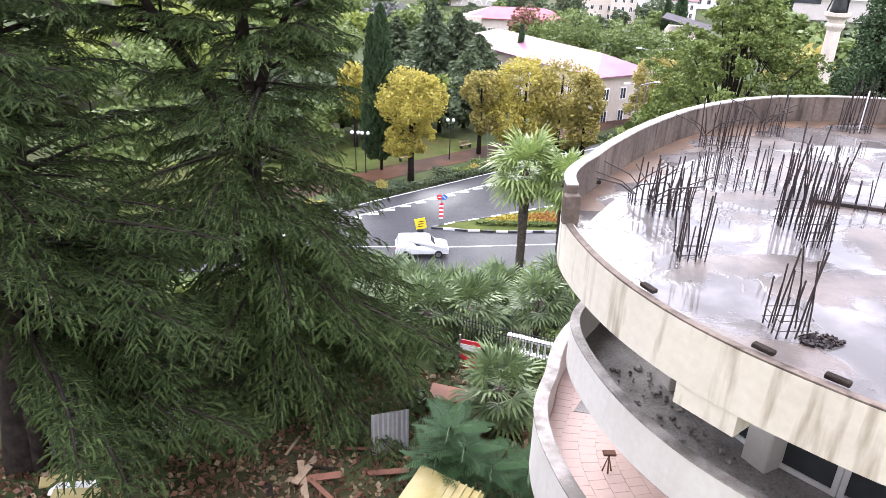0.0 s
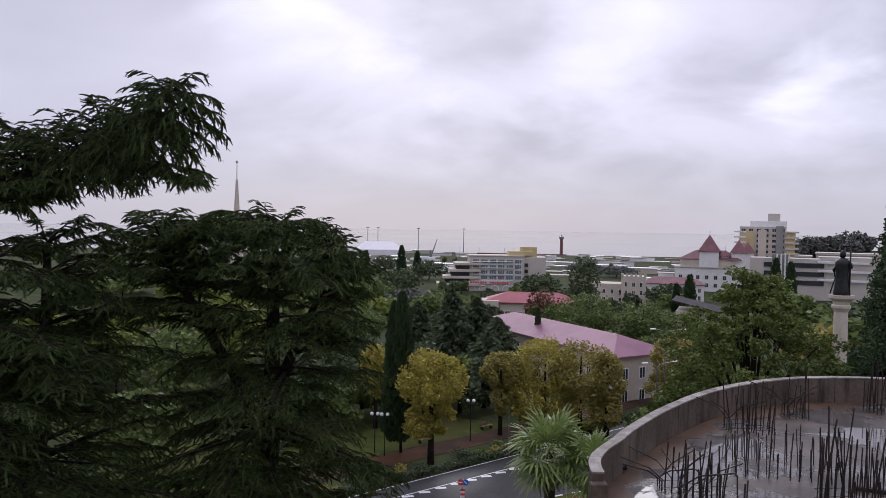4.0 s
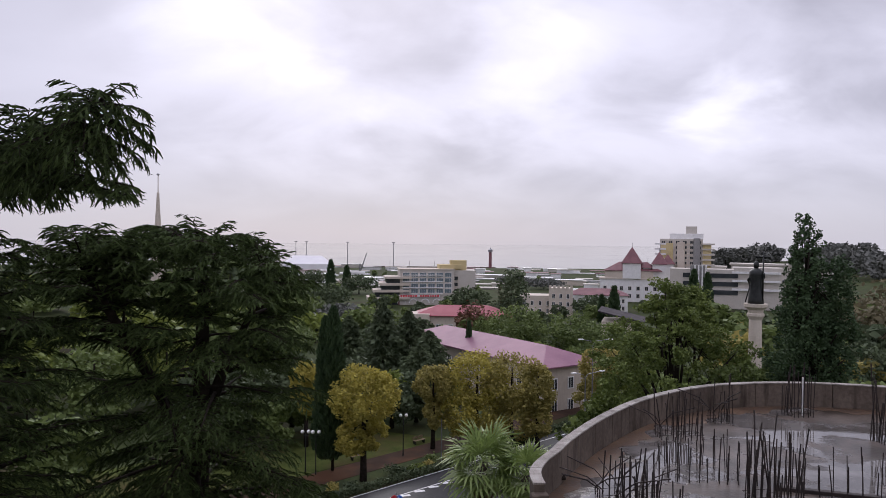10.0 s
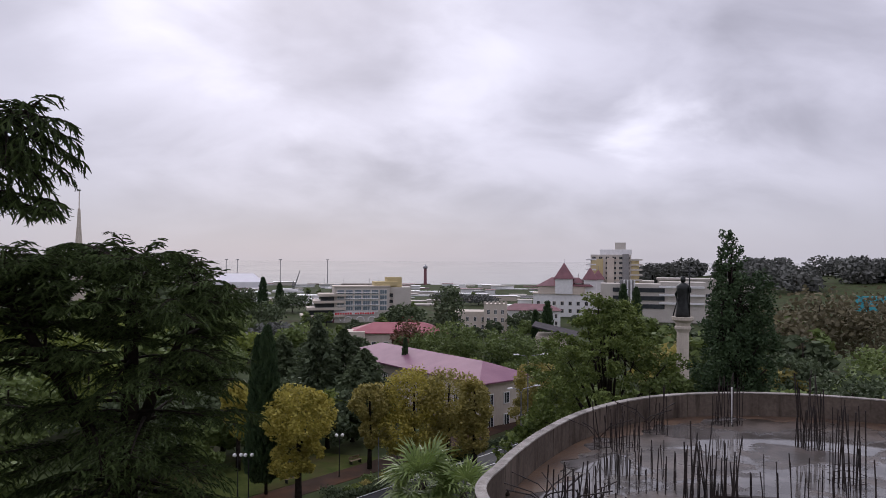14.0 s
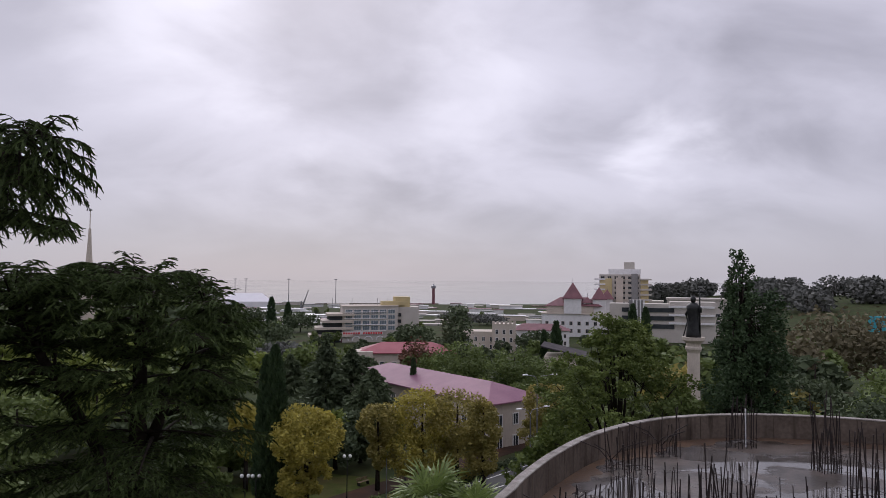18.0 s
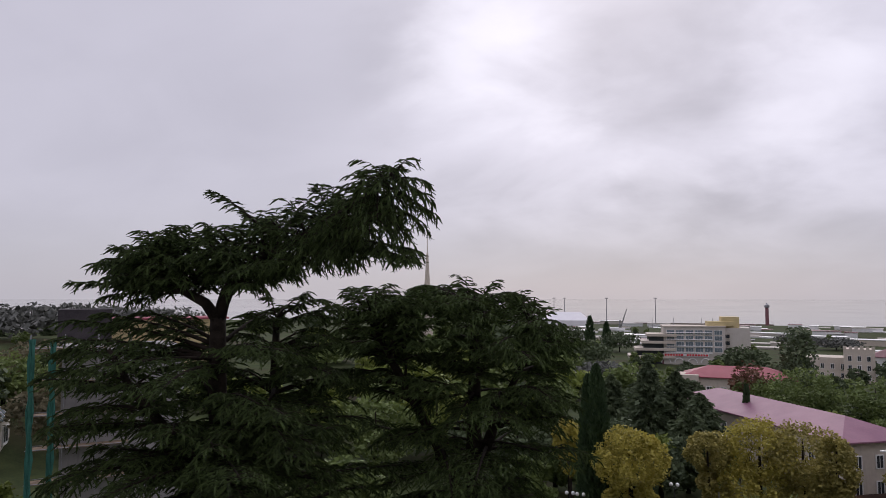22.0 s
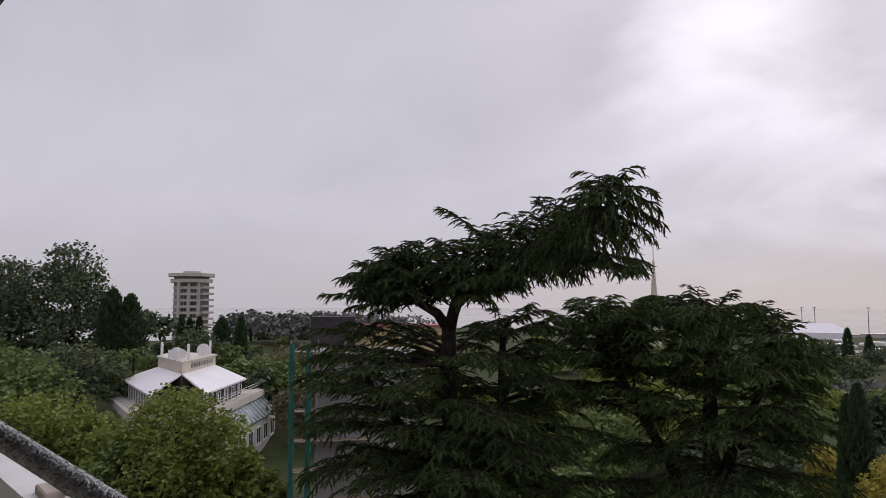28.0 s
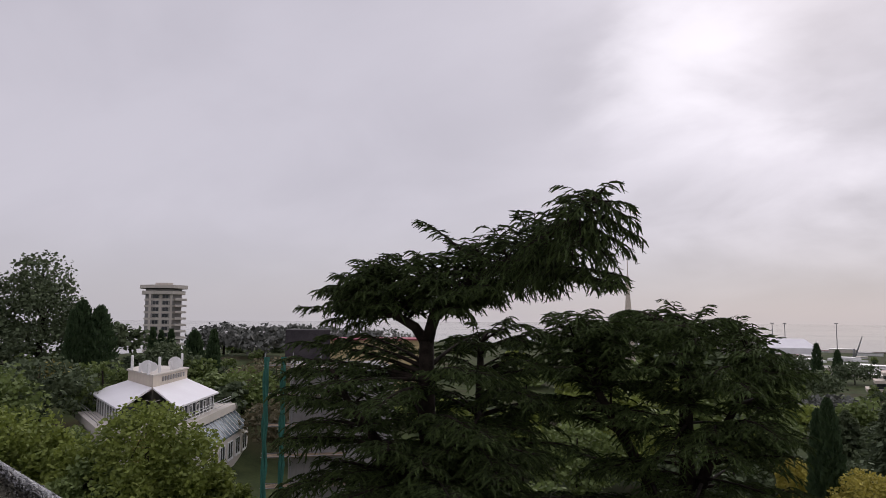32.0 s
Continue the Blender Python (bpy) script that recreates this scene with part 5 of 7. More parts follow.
    for az, d, top, r in ((-17.6, 260, 6.8, 1.4), (-18.6, 255, 10.4, 2.2), (9.2, 420, 15, 3), (7.4, 470, 11, 3), (4.5, 400, 16, 3.2), (3.2, 430, 12, 3.0), (-24.6, 300, 16, 2.8), (-25.6, 290, 15, 2.6)):
        x, y = polar(az, d)
        g = ground_height(x, y)
        cone_tree("italian_cypress", "distant dark cypress among the buildings", (x, y, g), top - 0.0126 * d - g, r, "cypress", 1400, 0.7, int(d), power=0.45, up=2.0, group="distant cypresses")
    # pine and big cypress behind the rotunda
    x, y = 24.0, 55.4
    g = ground_height(x, y)
    pine = []
    rp = random.Random(6)
    for i in range(60):
        t = (i + 0.5) / 60
        a = i * 2.4
        r = lerp(8.2, 1.4, smooth_step(0.45, 1.0, t)) * (0.5 + 0.5 * rp.random())
        pine.append((r * math.cos(a), r * math.sin(a) * 0.8, lerp(0.32, 0.95, t), rp.uniform(1.3, 2.1), rp.uniform(1.3, 2.1), rp.uniform(0.9, 1.4)))
    broad_tree("pine_tree", "spreading pine with tufted yellow-green needles", (x, y, g), 21.0 - g, pine, "pine", 0.165, 50000, 0.36, seed=91, rough=0.6)
    for dx, dy, hh in ((6.9, 1.0, 13.4), (-5.2, 2.5, 11.5), (2.5, -3.0, 11.0)):
        broad_tree("pine_tree", "young pine with bright tufted needles", (x + dx, y + dy, g), hh, tuple((p[0] * 0.55, p[1] * 0.55, p[2], p[3] * 0.8, p[4] * 0.8, p[5]) for p in pine[::2]), "pine", 0.28, 5000, 0.2, seed=int(92 + dx))
    x, y = polar(-32.3, 55)
    g = ground_height(x, y)
    rp = random.Random(19)
    lob = []
    H = 25.6 - g
    for i in range(95):
        t = 0.12 + 0.88 * (i + 0.5) / 95
        r = 2.65 * min(1.0, 0.75 + t) * (1 - t) ** 0.42 * rp.uniform(0.55, 1.0)
        a = i * 2.4
        s = lerp(0.95, 0.4, smooth_step(0.6, 1.0, t)) * rp.uniform(0.8, 1.2)
        lob.append((r * math.cos(a), r * math.sin(a), t, s, s, s * 1.5))
    for i in range(34):
        t = 0.3 + 0.55 * (i + 0.5) / 34
        r = 1.4 * (1 - (t - 0.3) / 0.56) ** 0.45 * rp.uniform(0.5, 1.0)
        a = i * 2.4
        lob.append((1.75 + r * math.cos(a), -1.05 + r * math.sin(a), t, 0.7, 0.7, 1.0))
    broad_tree("cypress", "huge dense dark cypress with a pointed double top", (x, y, g), H, lob, "cypress", 0.14, 46000, 0.4, seed=93, rough=0.6, lump=0.42)
    for az, d, top, r in ((-30.4, 52, 15.4, 2.0), (-28.0, 58, 17.2, 2.3), (-30.5, 59, 17.0, 1.5), (-29.2, 60, 15.4, 1.2), (-34.6, 50, 13.4, 2.4)):
        x, y = polar(az, d)
        g = ground_height(x, y)
        broad_tree("juniper_tree", "bushy green conifer at the foot of the cypress", (x, y, g), top - g, ((0, 0, 0.7, r, r, 2.0), (0.8, 0.3, 0.5, r, r, 2.4), (-0.8, -0.4, 0.45, r, r, 2.2)), "leaf", 0.24, 5000, 0.2, seed=int(top * 10), rough=0.5)
    for az, d, top, r, lf in ((-37, 75, 12.5, 5, "leaf"), (-40.5, 95, 12.8, 6.5, "leaf_dark"), (-45, 85, 12.4, 5.5, "leaf_bright"), (-36.5, 110, 13.0, 7, "leaf_dark"), (-43, 130, 13, 8, "leaf"), (-48, 120, 14, 8, "leaf_dark"), (-35.5, 150, 17, 8, "leaf_brown_hazy"), (-38.5, 190, 21, 11, "leaf_brown_hazy"), (-41.5, 200, 20, 11, "leaf_brown_hazy"), (-46, 240, 19, 12, "leaf_hazy"), (-34.2, 62, 12.4, 3.0, "leaf_bright"), (-29, 64, 12.0, 3.4, "leaf")):
        x, y = polar(az, d)
        g = ground_height(x, y)
        top -= 0.0126 * d
        h = top - g
        lob = ((0, 0, 0.62, r * 0.8, r * 0.8, h * 0.3), (r * 0.55, 0.2 * r, 0.5, r * 0.55, r * 0.6, h * 0.28), (-r * 0.55, -0.2 * r, 0.48, r * 0.55, r * 0.6, h * 0.28))
        broad_tree("broadleaf_tree", "leafy tree on the slope behind the rotunda", (x, y, g), h, lob, lf, 0.42 if d < 140 else 0.85, 4200 if d < 140 else 1700, 0.3, seed=int(-az * 11 + d), rough=0.5, group="slope trees")
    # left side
    for az, d, top, r, lf, sd in ((55.5, 55, 19.3, 5.3, "leaf_bright", 1), (51.5, 52, 15.0, 3.4, "leaf_bright", 2), (59.0, 53, 15.6, 3.2, "leaf", 3), (64.5, 60, 19.4, 4.6, "leaf_bright", 4), (61, 66, 16.4, 3.8, "leaf", 5), (69, 58, 17.5, 4.5, "leaf_dark", 6), (62.5, 108, 21, 6.5, "leaf_dark", 7), (66, 100, 20.5, 6.5, "leaf", 8), (58.5, 112, 19.6, 5, "leaf", 9), (48.5, 120, 17.6, 7, "leaf", 10), (46.0, 132, 18.6, 8, "leaf_brown_hazy", 11), (44.5, 105, 15.5, 6, "leaf_brown_hazy", 32), (10.5, 92, 9.0, 4.5, "leaf_dark", 33), (7.5, 96, 10.5, 4.5, "leaf_dark", 34), (5.5, 92, 8.0, 4.0, "leaf", 35), (9.0, 88, 6.5, 3.4, "leaf", 36), (14, 84, 7.0, 4.0, "leaf_dark", 37), (2.6, 100, 8.5, 3.8, "leaf_dark", 38), (-2.6, 97, 7.0, 3.6, "leaf_dark", 39), (-0.6, 94, 6.5, 3.4, "leaf_dark", 40), (1.4, 95, 7.0, 3.6, "leaf_dark", 41), (3.6, 93, 6.5, 3.4, "leaf_dark", 42), (-4.4, 99, 6.5, 3.4, "leaf", 43), (54.2, 135, 22.0, 5.5, "leaf_dark", 12), (47, 190, 24.5, 9, "leaf_hazy", 13), (44.5, 230, 25, 10, "leaf_hazy", 14), (50, 200, 25, 9, "leaf_hazy", 15), (42.0, 260, 24, 10, "leaf_hazy", 16), (39.5, 300, 25, 12, "leaf_hazy", 17), (37, 320, 24, 12, "leaf_hazy", 18), (58, 170, 25, 7, "leaf_dark", 19), (47.5, 56, 10, 4, "leaf", 20), (33, 120, 12, 7, "leaf_bright", 21), (28, 110, 11, 7, "leaf_bright", 22), (22, 100, 11.5, 6, "leaf", 23), (17, 110, 12, 6.5, "leaf_bright", 24), (13.5, 96, 9.5, 5, "leaf_dark", 25), (25, 74, 9, 4.5, "leaf", 26), (37, 75, 9, 4.5, "leaf_dark", 27), (20, 150, 13, 9, "leaf_bright", 28), (26, 190, 12, 10, "leaf", 29), (14, 190, 11, 9, "leaf_bright", 30)):
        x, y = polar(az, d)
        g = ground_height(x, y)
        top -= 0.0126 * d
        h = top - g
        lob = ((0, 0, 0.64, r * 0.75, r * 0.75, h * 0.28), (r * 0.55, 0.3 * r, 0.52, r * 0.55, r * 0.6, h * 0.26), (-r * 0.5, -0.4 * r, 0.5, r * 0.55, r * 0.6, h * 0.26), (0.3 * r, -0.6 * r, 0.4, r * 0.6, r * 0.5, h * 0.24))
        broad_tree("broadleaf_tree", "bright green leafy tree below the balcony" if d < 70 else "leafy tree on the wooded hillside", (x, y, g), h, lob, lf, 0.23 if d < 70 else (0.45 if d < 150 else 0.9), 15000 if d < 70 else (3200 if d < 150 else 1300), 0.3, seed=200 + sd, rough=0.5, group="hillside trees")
    for az, d, top, r, sd in ((62.6, 160, 38.5, 9.5, 1), (66.5, 165, 35.5, 8.5, 2)):
        x, y = polar(az, d)
        g = ground_height(x, y)
        top -= 0.0126 * d
        h = top - g
        lob = ((0, 0, 0.78, r * 0.6, r * 0.6, h * 0.2), (-r * 0.5, 0, 0.62, r * 0.6, r * 0.6, h * 0.2), (r * 0.5, 0, 0.55, r * 0.55, r * 0.55, h * 0.2), (0, 0, 0.4, r * 0.9, r * 0.9, h * 0.22), (0.2 * r, 0, 0.2, r, r, h * 0.2))
        broad_tree("broadleaf_tree", "large old tree standing above the hillside woods", (x, y, g), h, lob, "leaf_dark", 0.5, 9500, 0.5, seed=300 + sd, rough=0.6)
    for az, d, top, r in ((60.0, 150, 28.4, 3.2), (58.8, 150, 27.4, 3.4), (55.2, 140, 23.2, 1.0), (54.6, 141, 22.6, 1.0), (53.9, 142, 22.9, 1.0), (50.8, 140, 22.9, 1.6), (52.2, 150, 22.6, 2.6), (60.6, 148, 26.5, 1.4)):
        x, y = polar(az, d)
        g = ground_height(x, y)
        cone_tree("italian_cypress", "dark pointed cypress on the hillside", (x, y, g), top - 0.0126 * d - g, r, "cypress", 2600, 0.42, int(az * 10), power=0.5, up=1.8, group="hillside cypresses")
    # wooded headland, its haze put into the leaf colour
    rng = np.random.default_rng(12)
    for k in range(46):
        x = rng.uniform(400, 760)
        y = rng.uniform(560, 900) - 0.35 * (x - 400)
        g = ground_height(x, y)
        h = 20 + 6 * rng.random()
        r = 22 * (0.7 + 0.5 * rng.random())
        broad_tree("headland_tree", "hazy distant tree on the wooded headland", (x, y, g), h, ((0, 0, 0.5, r, r, h * 0.5),), "leaf_hazy", 2.9, 750, 0.8, seed=400 + k, rough=0.5, group="headland trees")


make_trees()

# ---- buildings ----


def window_data(w, h, frame_m="white", glass_m="glass", bars=1):
    """Shared meshes of a window: its frame as one closed ring, its pane, and its upright bars with their places."""
    t = min(0.12, 0.14 * w)
    f = Mesh()
    vs = []
    for y in (-0.08, 0.08):
        for a, b in ((w / 2, h / 2), (w / 2 - t, h / 2 - t)):
            vs += [(-a, y, -b), (a, y, -b), (a, y, b), (-a, y, b)]
    fs = []
    for i in range(4):
        j = (i + 1) % 4
        fs += [(i, j, 4 + j, 4 + i), (8 + j, 8 + i, 12 + i, 12 + j), (j, i, 8 + i, 8 + j), (4 + i, 4 + j, 12 + j, 12 + i)]
    f.add(vs, fs)
    p = Mesh().box((0, 0.0, 0), (w - t, 0.05, h - t))
    b = Mesh().box((0, 0, 0), (t * 0.6, 0.12, h - 2 * t)).data("mullion", M[frame_m])
    return f.data("window", M[frame_m]), p.data("pane", M[glass_m]), b, [w * ((i + 1) / (bars + 1) - 0.5) for i in range(bars)]


def window_at(parent, data, m):
    w = part("window", data[0], None, parent, at=m)
    part("pane", data[1], None, w)
    for x in data[3]:
        part("mullion", data[2], None, w, at=pose(x, 0, 0))
    return w


def facade_windows(parent, data, p0, p1, z0, cols, rows, dx, dz, off=0.06):
    """A grid of windows on the wall from p0 to p1, starting dx in and z0 up."""
    a, b = Vector((*p0, 0)), Vector((*p1, 0))
    d = (b - a).normalized()
    n = Vector((d.y, -d.x, 0))
    yaw = math.degrees(math.atan2(d.y, d.x))
    gap = ((b - a).length - 2 * dx) / max(1, cols - 1)
    for r in range(rows):
        for c in range(cols):
            p = a + d * (dx + gap * c) + n * off
            window_at(parent, data, pose(p.x, p.y, z0 + dz * r, 0, 0, yaw))


def block(parent, name, x, y, w, d, z0, z1, yaw, material, label=""):
    return part(name, Mesh().box((0, 0, 0), (w, d, z1 - z0), bevel=0.04), material, parent, label, at=pose(x, y, (z0 + z1) / 2, 0, 0, yaw))


def corner(x, y, w, d, yaw, sx, sy):
    c, s = math.cos(radians(yaw)), math.sin(radians(yaw))
    a, b = sx * w / 2, sy * d / 2
    return (x + a * c - b * s, y + a * s + b * c)


def hip_roof(parent, x, y, w, d, z, h, yaw, material, over=0.5, ridge=None, label=""):
    W, D = w / 2 + over, d / 2 + over
    r = (W - D if W > D else 0.0) if ridge is None else ridge
    q = 0.0 if W >= D else D - W
    m = Mesh().add([(-W, -D, 0), (W, -D, 0), (W, D, 0), (-W, D, 0), (-r, -q, h), (r, q, h), (-W, -D, -0.2), (W, -D, -0.2), (W, D, -0.2), (-W, D, -0.2)], [(0, 1, 5, 4), (2, 3, 4, 5), (1, 2, 5), (3, 0, 4), (6, 7, 1, 0), (7, 8, 2, 1), (8, 9, 3, 2), (9, 6, 0, 3), (9, 8, 7, 6)])
    return part("roof", m, material, parent, label, at=pose(x, y, z, 0, 0, yaw))


def make_buildings():
    # seafront hotel
    h = thing("seafront_hotel", "long pale hotel with rows of dark balconies and a red sign", "hotel", pose(0, 0, -4.5))
    yaw = 4
    block(h, "wall", 20.5, 360, 28.0, 14, -6, 12.4, yaw, M["beige"])
    block(h, "wall", 40.5, 364.5, 12.5, 16, -6, 12.0, yaw - 8, M["beige"])
    block(h, "roof_cornice", 20.5, 360, 28.7, 14.6, 12.4, 12.9, yaw, M["cream"])
    block(h, "penthouse", 33, 360, 12, 8, 12.9, 15.0, yaw, M["yellow_wall"], "yellow rooftop box")
    block(h, "penthouse", 37.5, 361, 8, 6, 12.0, 17.2, yaw, M["yellow_wall"])
    wd = window_data(3.6, 2.2, "white", "glass_blue", 2)
    f0, f1 = corner(20.5, 360, 28, 14, yaw, -1, -1), corner(20.5, 360, 28, 14, yaw, 1, -1)
    facade_windows(h, wd, f0, f1, 1.6, 6, 4, 3.2, 2.75)
    wd2 = window_data(3.4, 2.0, "cream", "glass", 1)
    g0, g1 = corner(41, 364, 16, 16, yaw - 8, -1, -1), corner(41, 364, 16, 16, yaw - 8, 1, -1)
    facade_windows(h, wd2, g0, g1, 1.6, 1, 3, 3.0, 3.2)
    for k in range(4):
        block(h, "balcony_slab", 18.5, 352.6, 21, 0.8, -0.1 + 3.2 * k, 0.25 + 3.2 * k, yaw, M["white"])
    block(h, "sign_board", 17, 352.3, 21, 0.3, -1.6, -0.3, yaw, M["white"])
    sgn = Mesh()
    rg = random.Random(2)
    for k in range(16):
        if k == 7:
            continue
        sgn.box((-9.4 + 1.25 * k, 0, 0), (0.85, 0.12, rg.uniform(0.8, 1.0)))
    part("sign_letters", sgn, M["sign_red"], h, "row of red sign shapes", at=pose(17.2, 352.0, -0.9, 0, 0, yaw))
    arch = Mesh().tube([(2.1 * math.cos(a), 0, 2.1 * math.sin(a)) for a in (0, 0.5, 1, 1.57, 2.14, 2.64, 3.14)], 0.28, 6).data("arch", M["white"])
    for k in range(4):
        part("arch", arch, None, h, at=pose(8 + 6 * k, 352.0 + 0.42 * k, -4.6, 0, 0, yaw))
    for k in range(4):
        part("arch_pane", Mesh().box((0, 0, 0), (3.6, 0.1, 3.2)), M["roof_maroon"], h, at=pose(8 + 6 * k, 352.35 + 0.42 * k, -4.2, 0, 0, yaw))
    for k, (w, z) in enumerate(((20, -3.2), (17, 0.4), (14, 3.8), (12, 7.2))):
        block(h, "terrace_storey", 1.0 + 1.6 * k, 358, w, 12, z - 2.6, z + 0.6, yaw, M["glass"])
        block(h, "terrace_slab", 1.0 + 1.6 * k, 357, w + 1.6, 13.6, z + 0.6, z + 1.8, yaw, M["cream"])
    for x in (2, 12, 25, 30):
        part("antenna", Mesh().tube([(x, 360, 11), (x, 360, 16.5)], 0.12, 5), M["metal"], h)
    # red-roofed palace hall
    r = thing("red_roof_hall", "cream hall with arched windows and a wet red roof", "building", pose(0, 0, -2.5))
    block(r, "wall", 22, 196, 26, 12, -5, 5.2, -8, M["cream"])
    hip_roof(r, 22, 196, 26, 12, 5.2, 2.4, -8, M["roof_red"], 0.8, label="red metal roof")
    block(r, "wall", 9.5, 194, 6, 7, -5, 5.6, -8, M["cream"])
    wd = window_data(1.4, 2.4, "white", "glass", 1)
    p0, p1 = corner(22, 196, 26, 12, -8, -1, -1), corner(22, 196, 26, 12, -8, 1, -1)
    facade_windows(r, wd, p0, p1, 1.6, 7, 1, 3, 3)
    # purple-roofed house by the road
    p = thing("purple_roof_house", "long two-storey cream house with a purple metal roof", "house", pose(0, 0, -1.2))
    yaw = 118.5
    cx, cy, w, d = 18.6, 121.0, 40, 11
    block(p, "wall", cx, cy, w, d, -2.5, 6.0, yaw, M["cream"])
    block(p, "eave", cx, cy, w + 1.0, d + 1.0, 6.0, 6.25, yaw, M["white"])
    hip_roof(p, cx, cy, w, d, 6.25, 2.2, yaw, M["roof_purple"], 0.7, label="purple standing-seam roof")
    wd = window_data(1.2, 1.8, "white", "glass", 1)
    q0, q1 = corner(cx, cy, w, d, yaw, -1, 1), corner(cx, cy, w, d, yaw, -1, -1)
    facade_windows(p, wd, q0, q1, 0.2, 3, 2, 2.2, 3.3)
    q0, q1 = corner(cx, cy, w, d, yaw, 1, 1), corner(cx, cy, w, d, yaw, -1, 1)
    facade_windows(p, wd, q0, q1, 0.2, 12, 2, 2.2, 3.3)
    # crenellated block
    c = thing("crenellated_house", "cream house with a crenellated corner tower", "house", pose(0, 0, -3.8))
    block(c, "wall", 66, 300, 14, 12, -6, 3.6, -14, M["cream"])
    block(c, "tower", 75, 293, 10, 9, -6, 7.2, -14, M["cream"])
    for k in range(6):
        q = corner(75, 293, 10, 9, -14, -0.9 + 0.36 * k, -0.98)
        part("merlon", Mesh().box((0, 0, 0), (1.1, 0.5, 1.2)), M["cream"], c, at=pose(q[0], q[1], 7.7, 0, 0, -14))
    wd = window_data(1.3, 2.0, "white", "glass", 1)
    facade_windows(c, wd, corner(75, 293, 10, 9, -14, -1, -1), corner(75, 293, 10, 9, -14, 1, -1), -3, 3, 3, 2, 3.4)
    facade_windows(c, wd, corner(66, 300, 14, 12, -14, -1, -1), corner(66, 300, 14, 12, -14, 1, -1), -3, 4, 2, 2, 3.4)
    # white long building with maroon roof
    e = thing("white_villa", "long white villa with a maroon hipped roof", "house", pose(0, 0, -4.2))
    block(e, "wall", 100, 321, 27, 11, -6, 2.6, -17, M["white"])
    hip_roof(e, 100, 321, 27, 11, 2.6, 2.8, -17, M["roof_maroon"], 0.7)
    facade_windows(e, window_data(1.2, 1.9, "cream", "glass", 1), corner(100, 321, 27, 11, -17, -1, -1), corner(100, 321, 27, 11, -17, 1, -1), -3.4, 8, 2, 2, 3.4)
    # dark sloping roof in front of it
    f = thing("dark_roof_shed", "low building with a steep dark metal roof", "building", pose(0, 0, -2.9))
    block(f, "wall", 75, 215, 12, 14, -5, 1.6, -22, M["cream"])
    part("roof", Mesh().add([(-7, -8, 0), (7, -8, -3.0), (7, 8, -3.0), (-7, 8, 0), (-7, -8, 0.4), (7, -8, -2.6), (7, 8, -2.6), (-7, 8, 0.4)], [(3, 2, 1, 0), (4, 5, 6, 7), (0, 1, 5, 4), (1, 2, 6, 5), (2, 3, 7, 6), (3, 0, 4, 7)]), M["roof_dark"], f, at=pose(75, 215, 4.6, 0, 0, -22))
    # chateau with turrets
    t = thing("turreted_mansion", "pale mansion with maroon pointed turret roofs", "mansion", pose(0.4, 0, -5.1))
    block(t, "wall", 143, 378, 46, 16, -6, 8.0, -22, M["white"])
    block(t, "wall", 136, 380, 26, 14, 8.0, 12.4, -22, M["cream"])
    hip_roof(t, 138, 380, 30, 15, 12.4, 4.6, -22, M["roof_maroon"], 0.8)
    for x, y, w, z0, zt in ((136.0, 376, 9.6, 12.4, 25.6), (150, 372, 7.0, 12.0, 23.0), (156.5, 376, 6.0, 12.0, 21.6), (143.5, 373, 4.0, 10.0, 17.4)):
        block(t, "turret", x, y, w, w, 8, z0 + 4.2, -22, M["white"])
        hip_roof(t, x, y, w, w, z0 + 4.2, zt - z0 - 4.2, -22, M["roof_maroon"], 0.8, 0.0, "maroon pointed turret roof")
        part("finial", Mesh().tube([(x, y, zt - 0.3), (x, y, zt + 2.0)], 0.1, 5), M["metal"], t)
    wd = window_data(1.8, 2.2, "cream", "glass", 1)
    facade_windows(t, wd, corner(143, 378, 46, 16, -22, -1, -1), corner(143, 378, 46, 16, -22, 1, -1), -1.6, 10, 2, 3, 4.2)
    block(t, "cornice", 143, 378, 47, 17, 7.6, 8.2, -22, M["cream"])
    # ten-storey tower block
    a = thing("apartment_tower", "ten-storey yellow and beige apartment tower with balconies", "apartment building", Matrix.Translation((168.5, 385, -5.3)) @ Matrix.Diagonal((1.2, 1.2, 1.0, 1.0)) @ Matrix.Translation((-174, -385, 0)))
    yaw = -24
    block(a, "wall", 174, 385, 19, 16, 0, 30.4, yaw, M["beige"])
    block(a, "bay", 171, 378.5, 3.4, 4, 0, 28.6, yaw, M["cream"])
    block(a, "stair_bay", 177.6, 376.2, 3.0, 4, 0, 30.8, yaw, M["grey_wall"], "dark vertical stair bay")
    block(a, "bay", 181.8, 374.6, 3.6, 4, 0, 28.0, yaw, M["yellow_wall"])
    block(a, "bay", 165.5, 381.5, 5.5, 4, 0, 28.0, yaw, M["yellow_wall"])
    block(a, "penthouse", 176, 384, 15, 10, 30.4, 33.4, yaw, M["white"])
    block(a, "lift_house", 178, 383, 5, 5, 33.4, 37.5, yaw, M["beige"])
    for k in range(9):
        z = 4.0 + 2.9 * k
        block(a, "balcony", 173.2, 378.2, 5.2, 3.2, z - 0.1, z + 0.9, yaw, M["cream"])
        block(a, "balcony", 182.0, 374.0, 5.6, 5.0, z - 0.1, z + 0.8, yaw, M["beige"])
        block(a, "balcony", 163, 383, 5.0, 5.4, z - 0.1, z + 0.8, yaw, M["white"])
    wd = window_data(1.9, 1.7, "cream", "glass", 1)
    facade_windows(a, wd, corner(174, 385, 19, 16, yaw, -1, -1.02), corner(174, 385, 19, 16, yaw, 1, -1.02), 5.3, 6, 9, 1.6, 2.9)
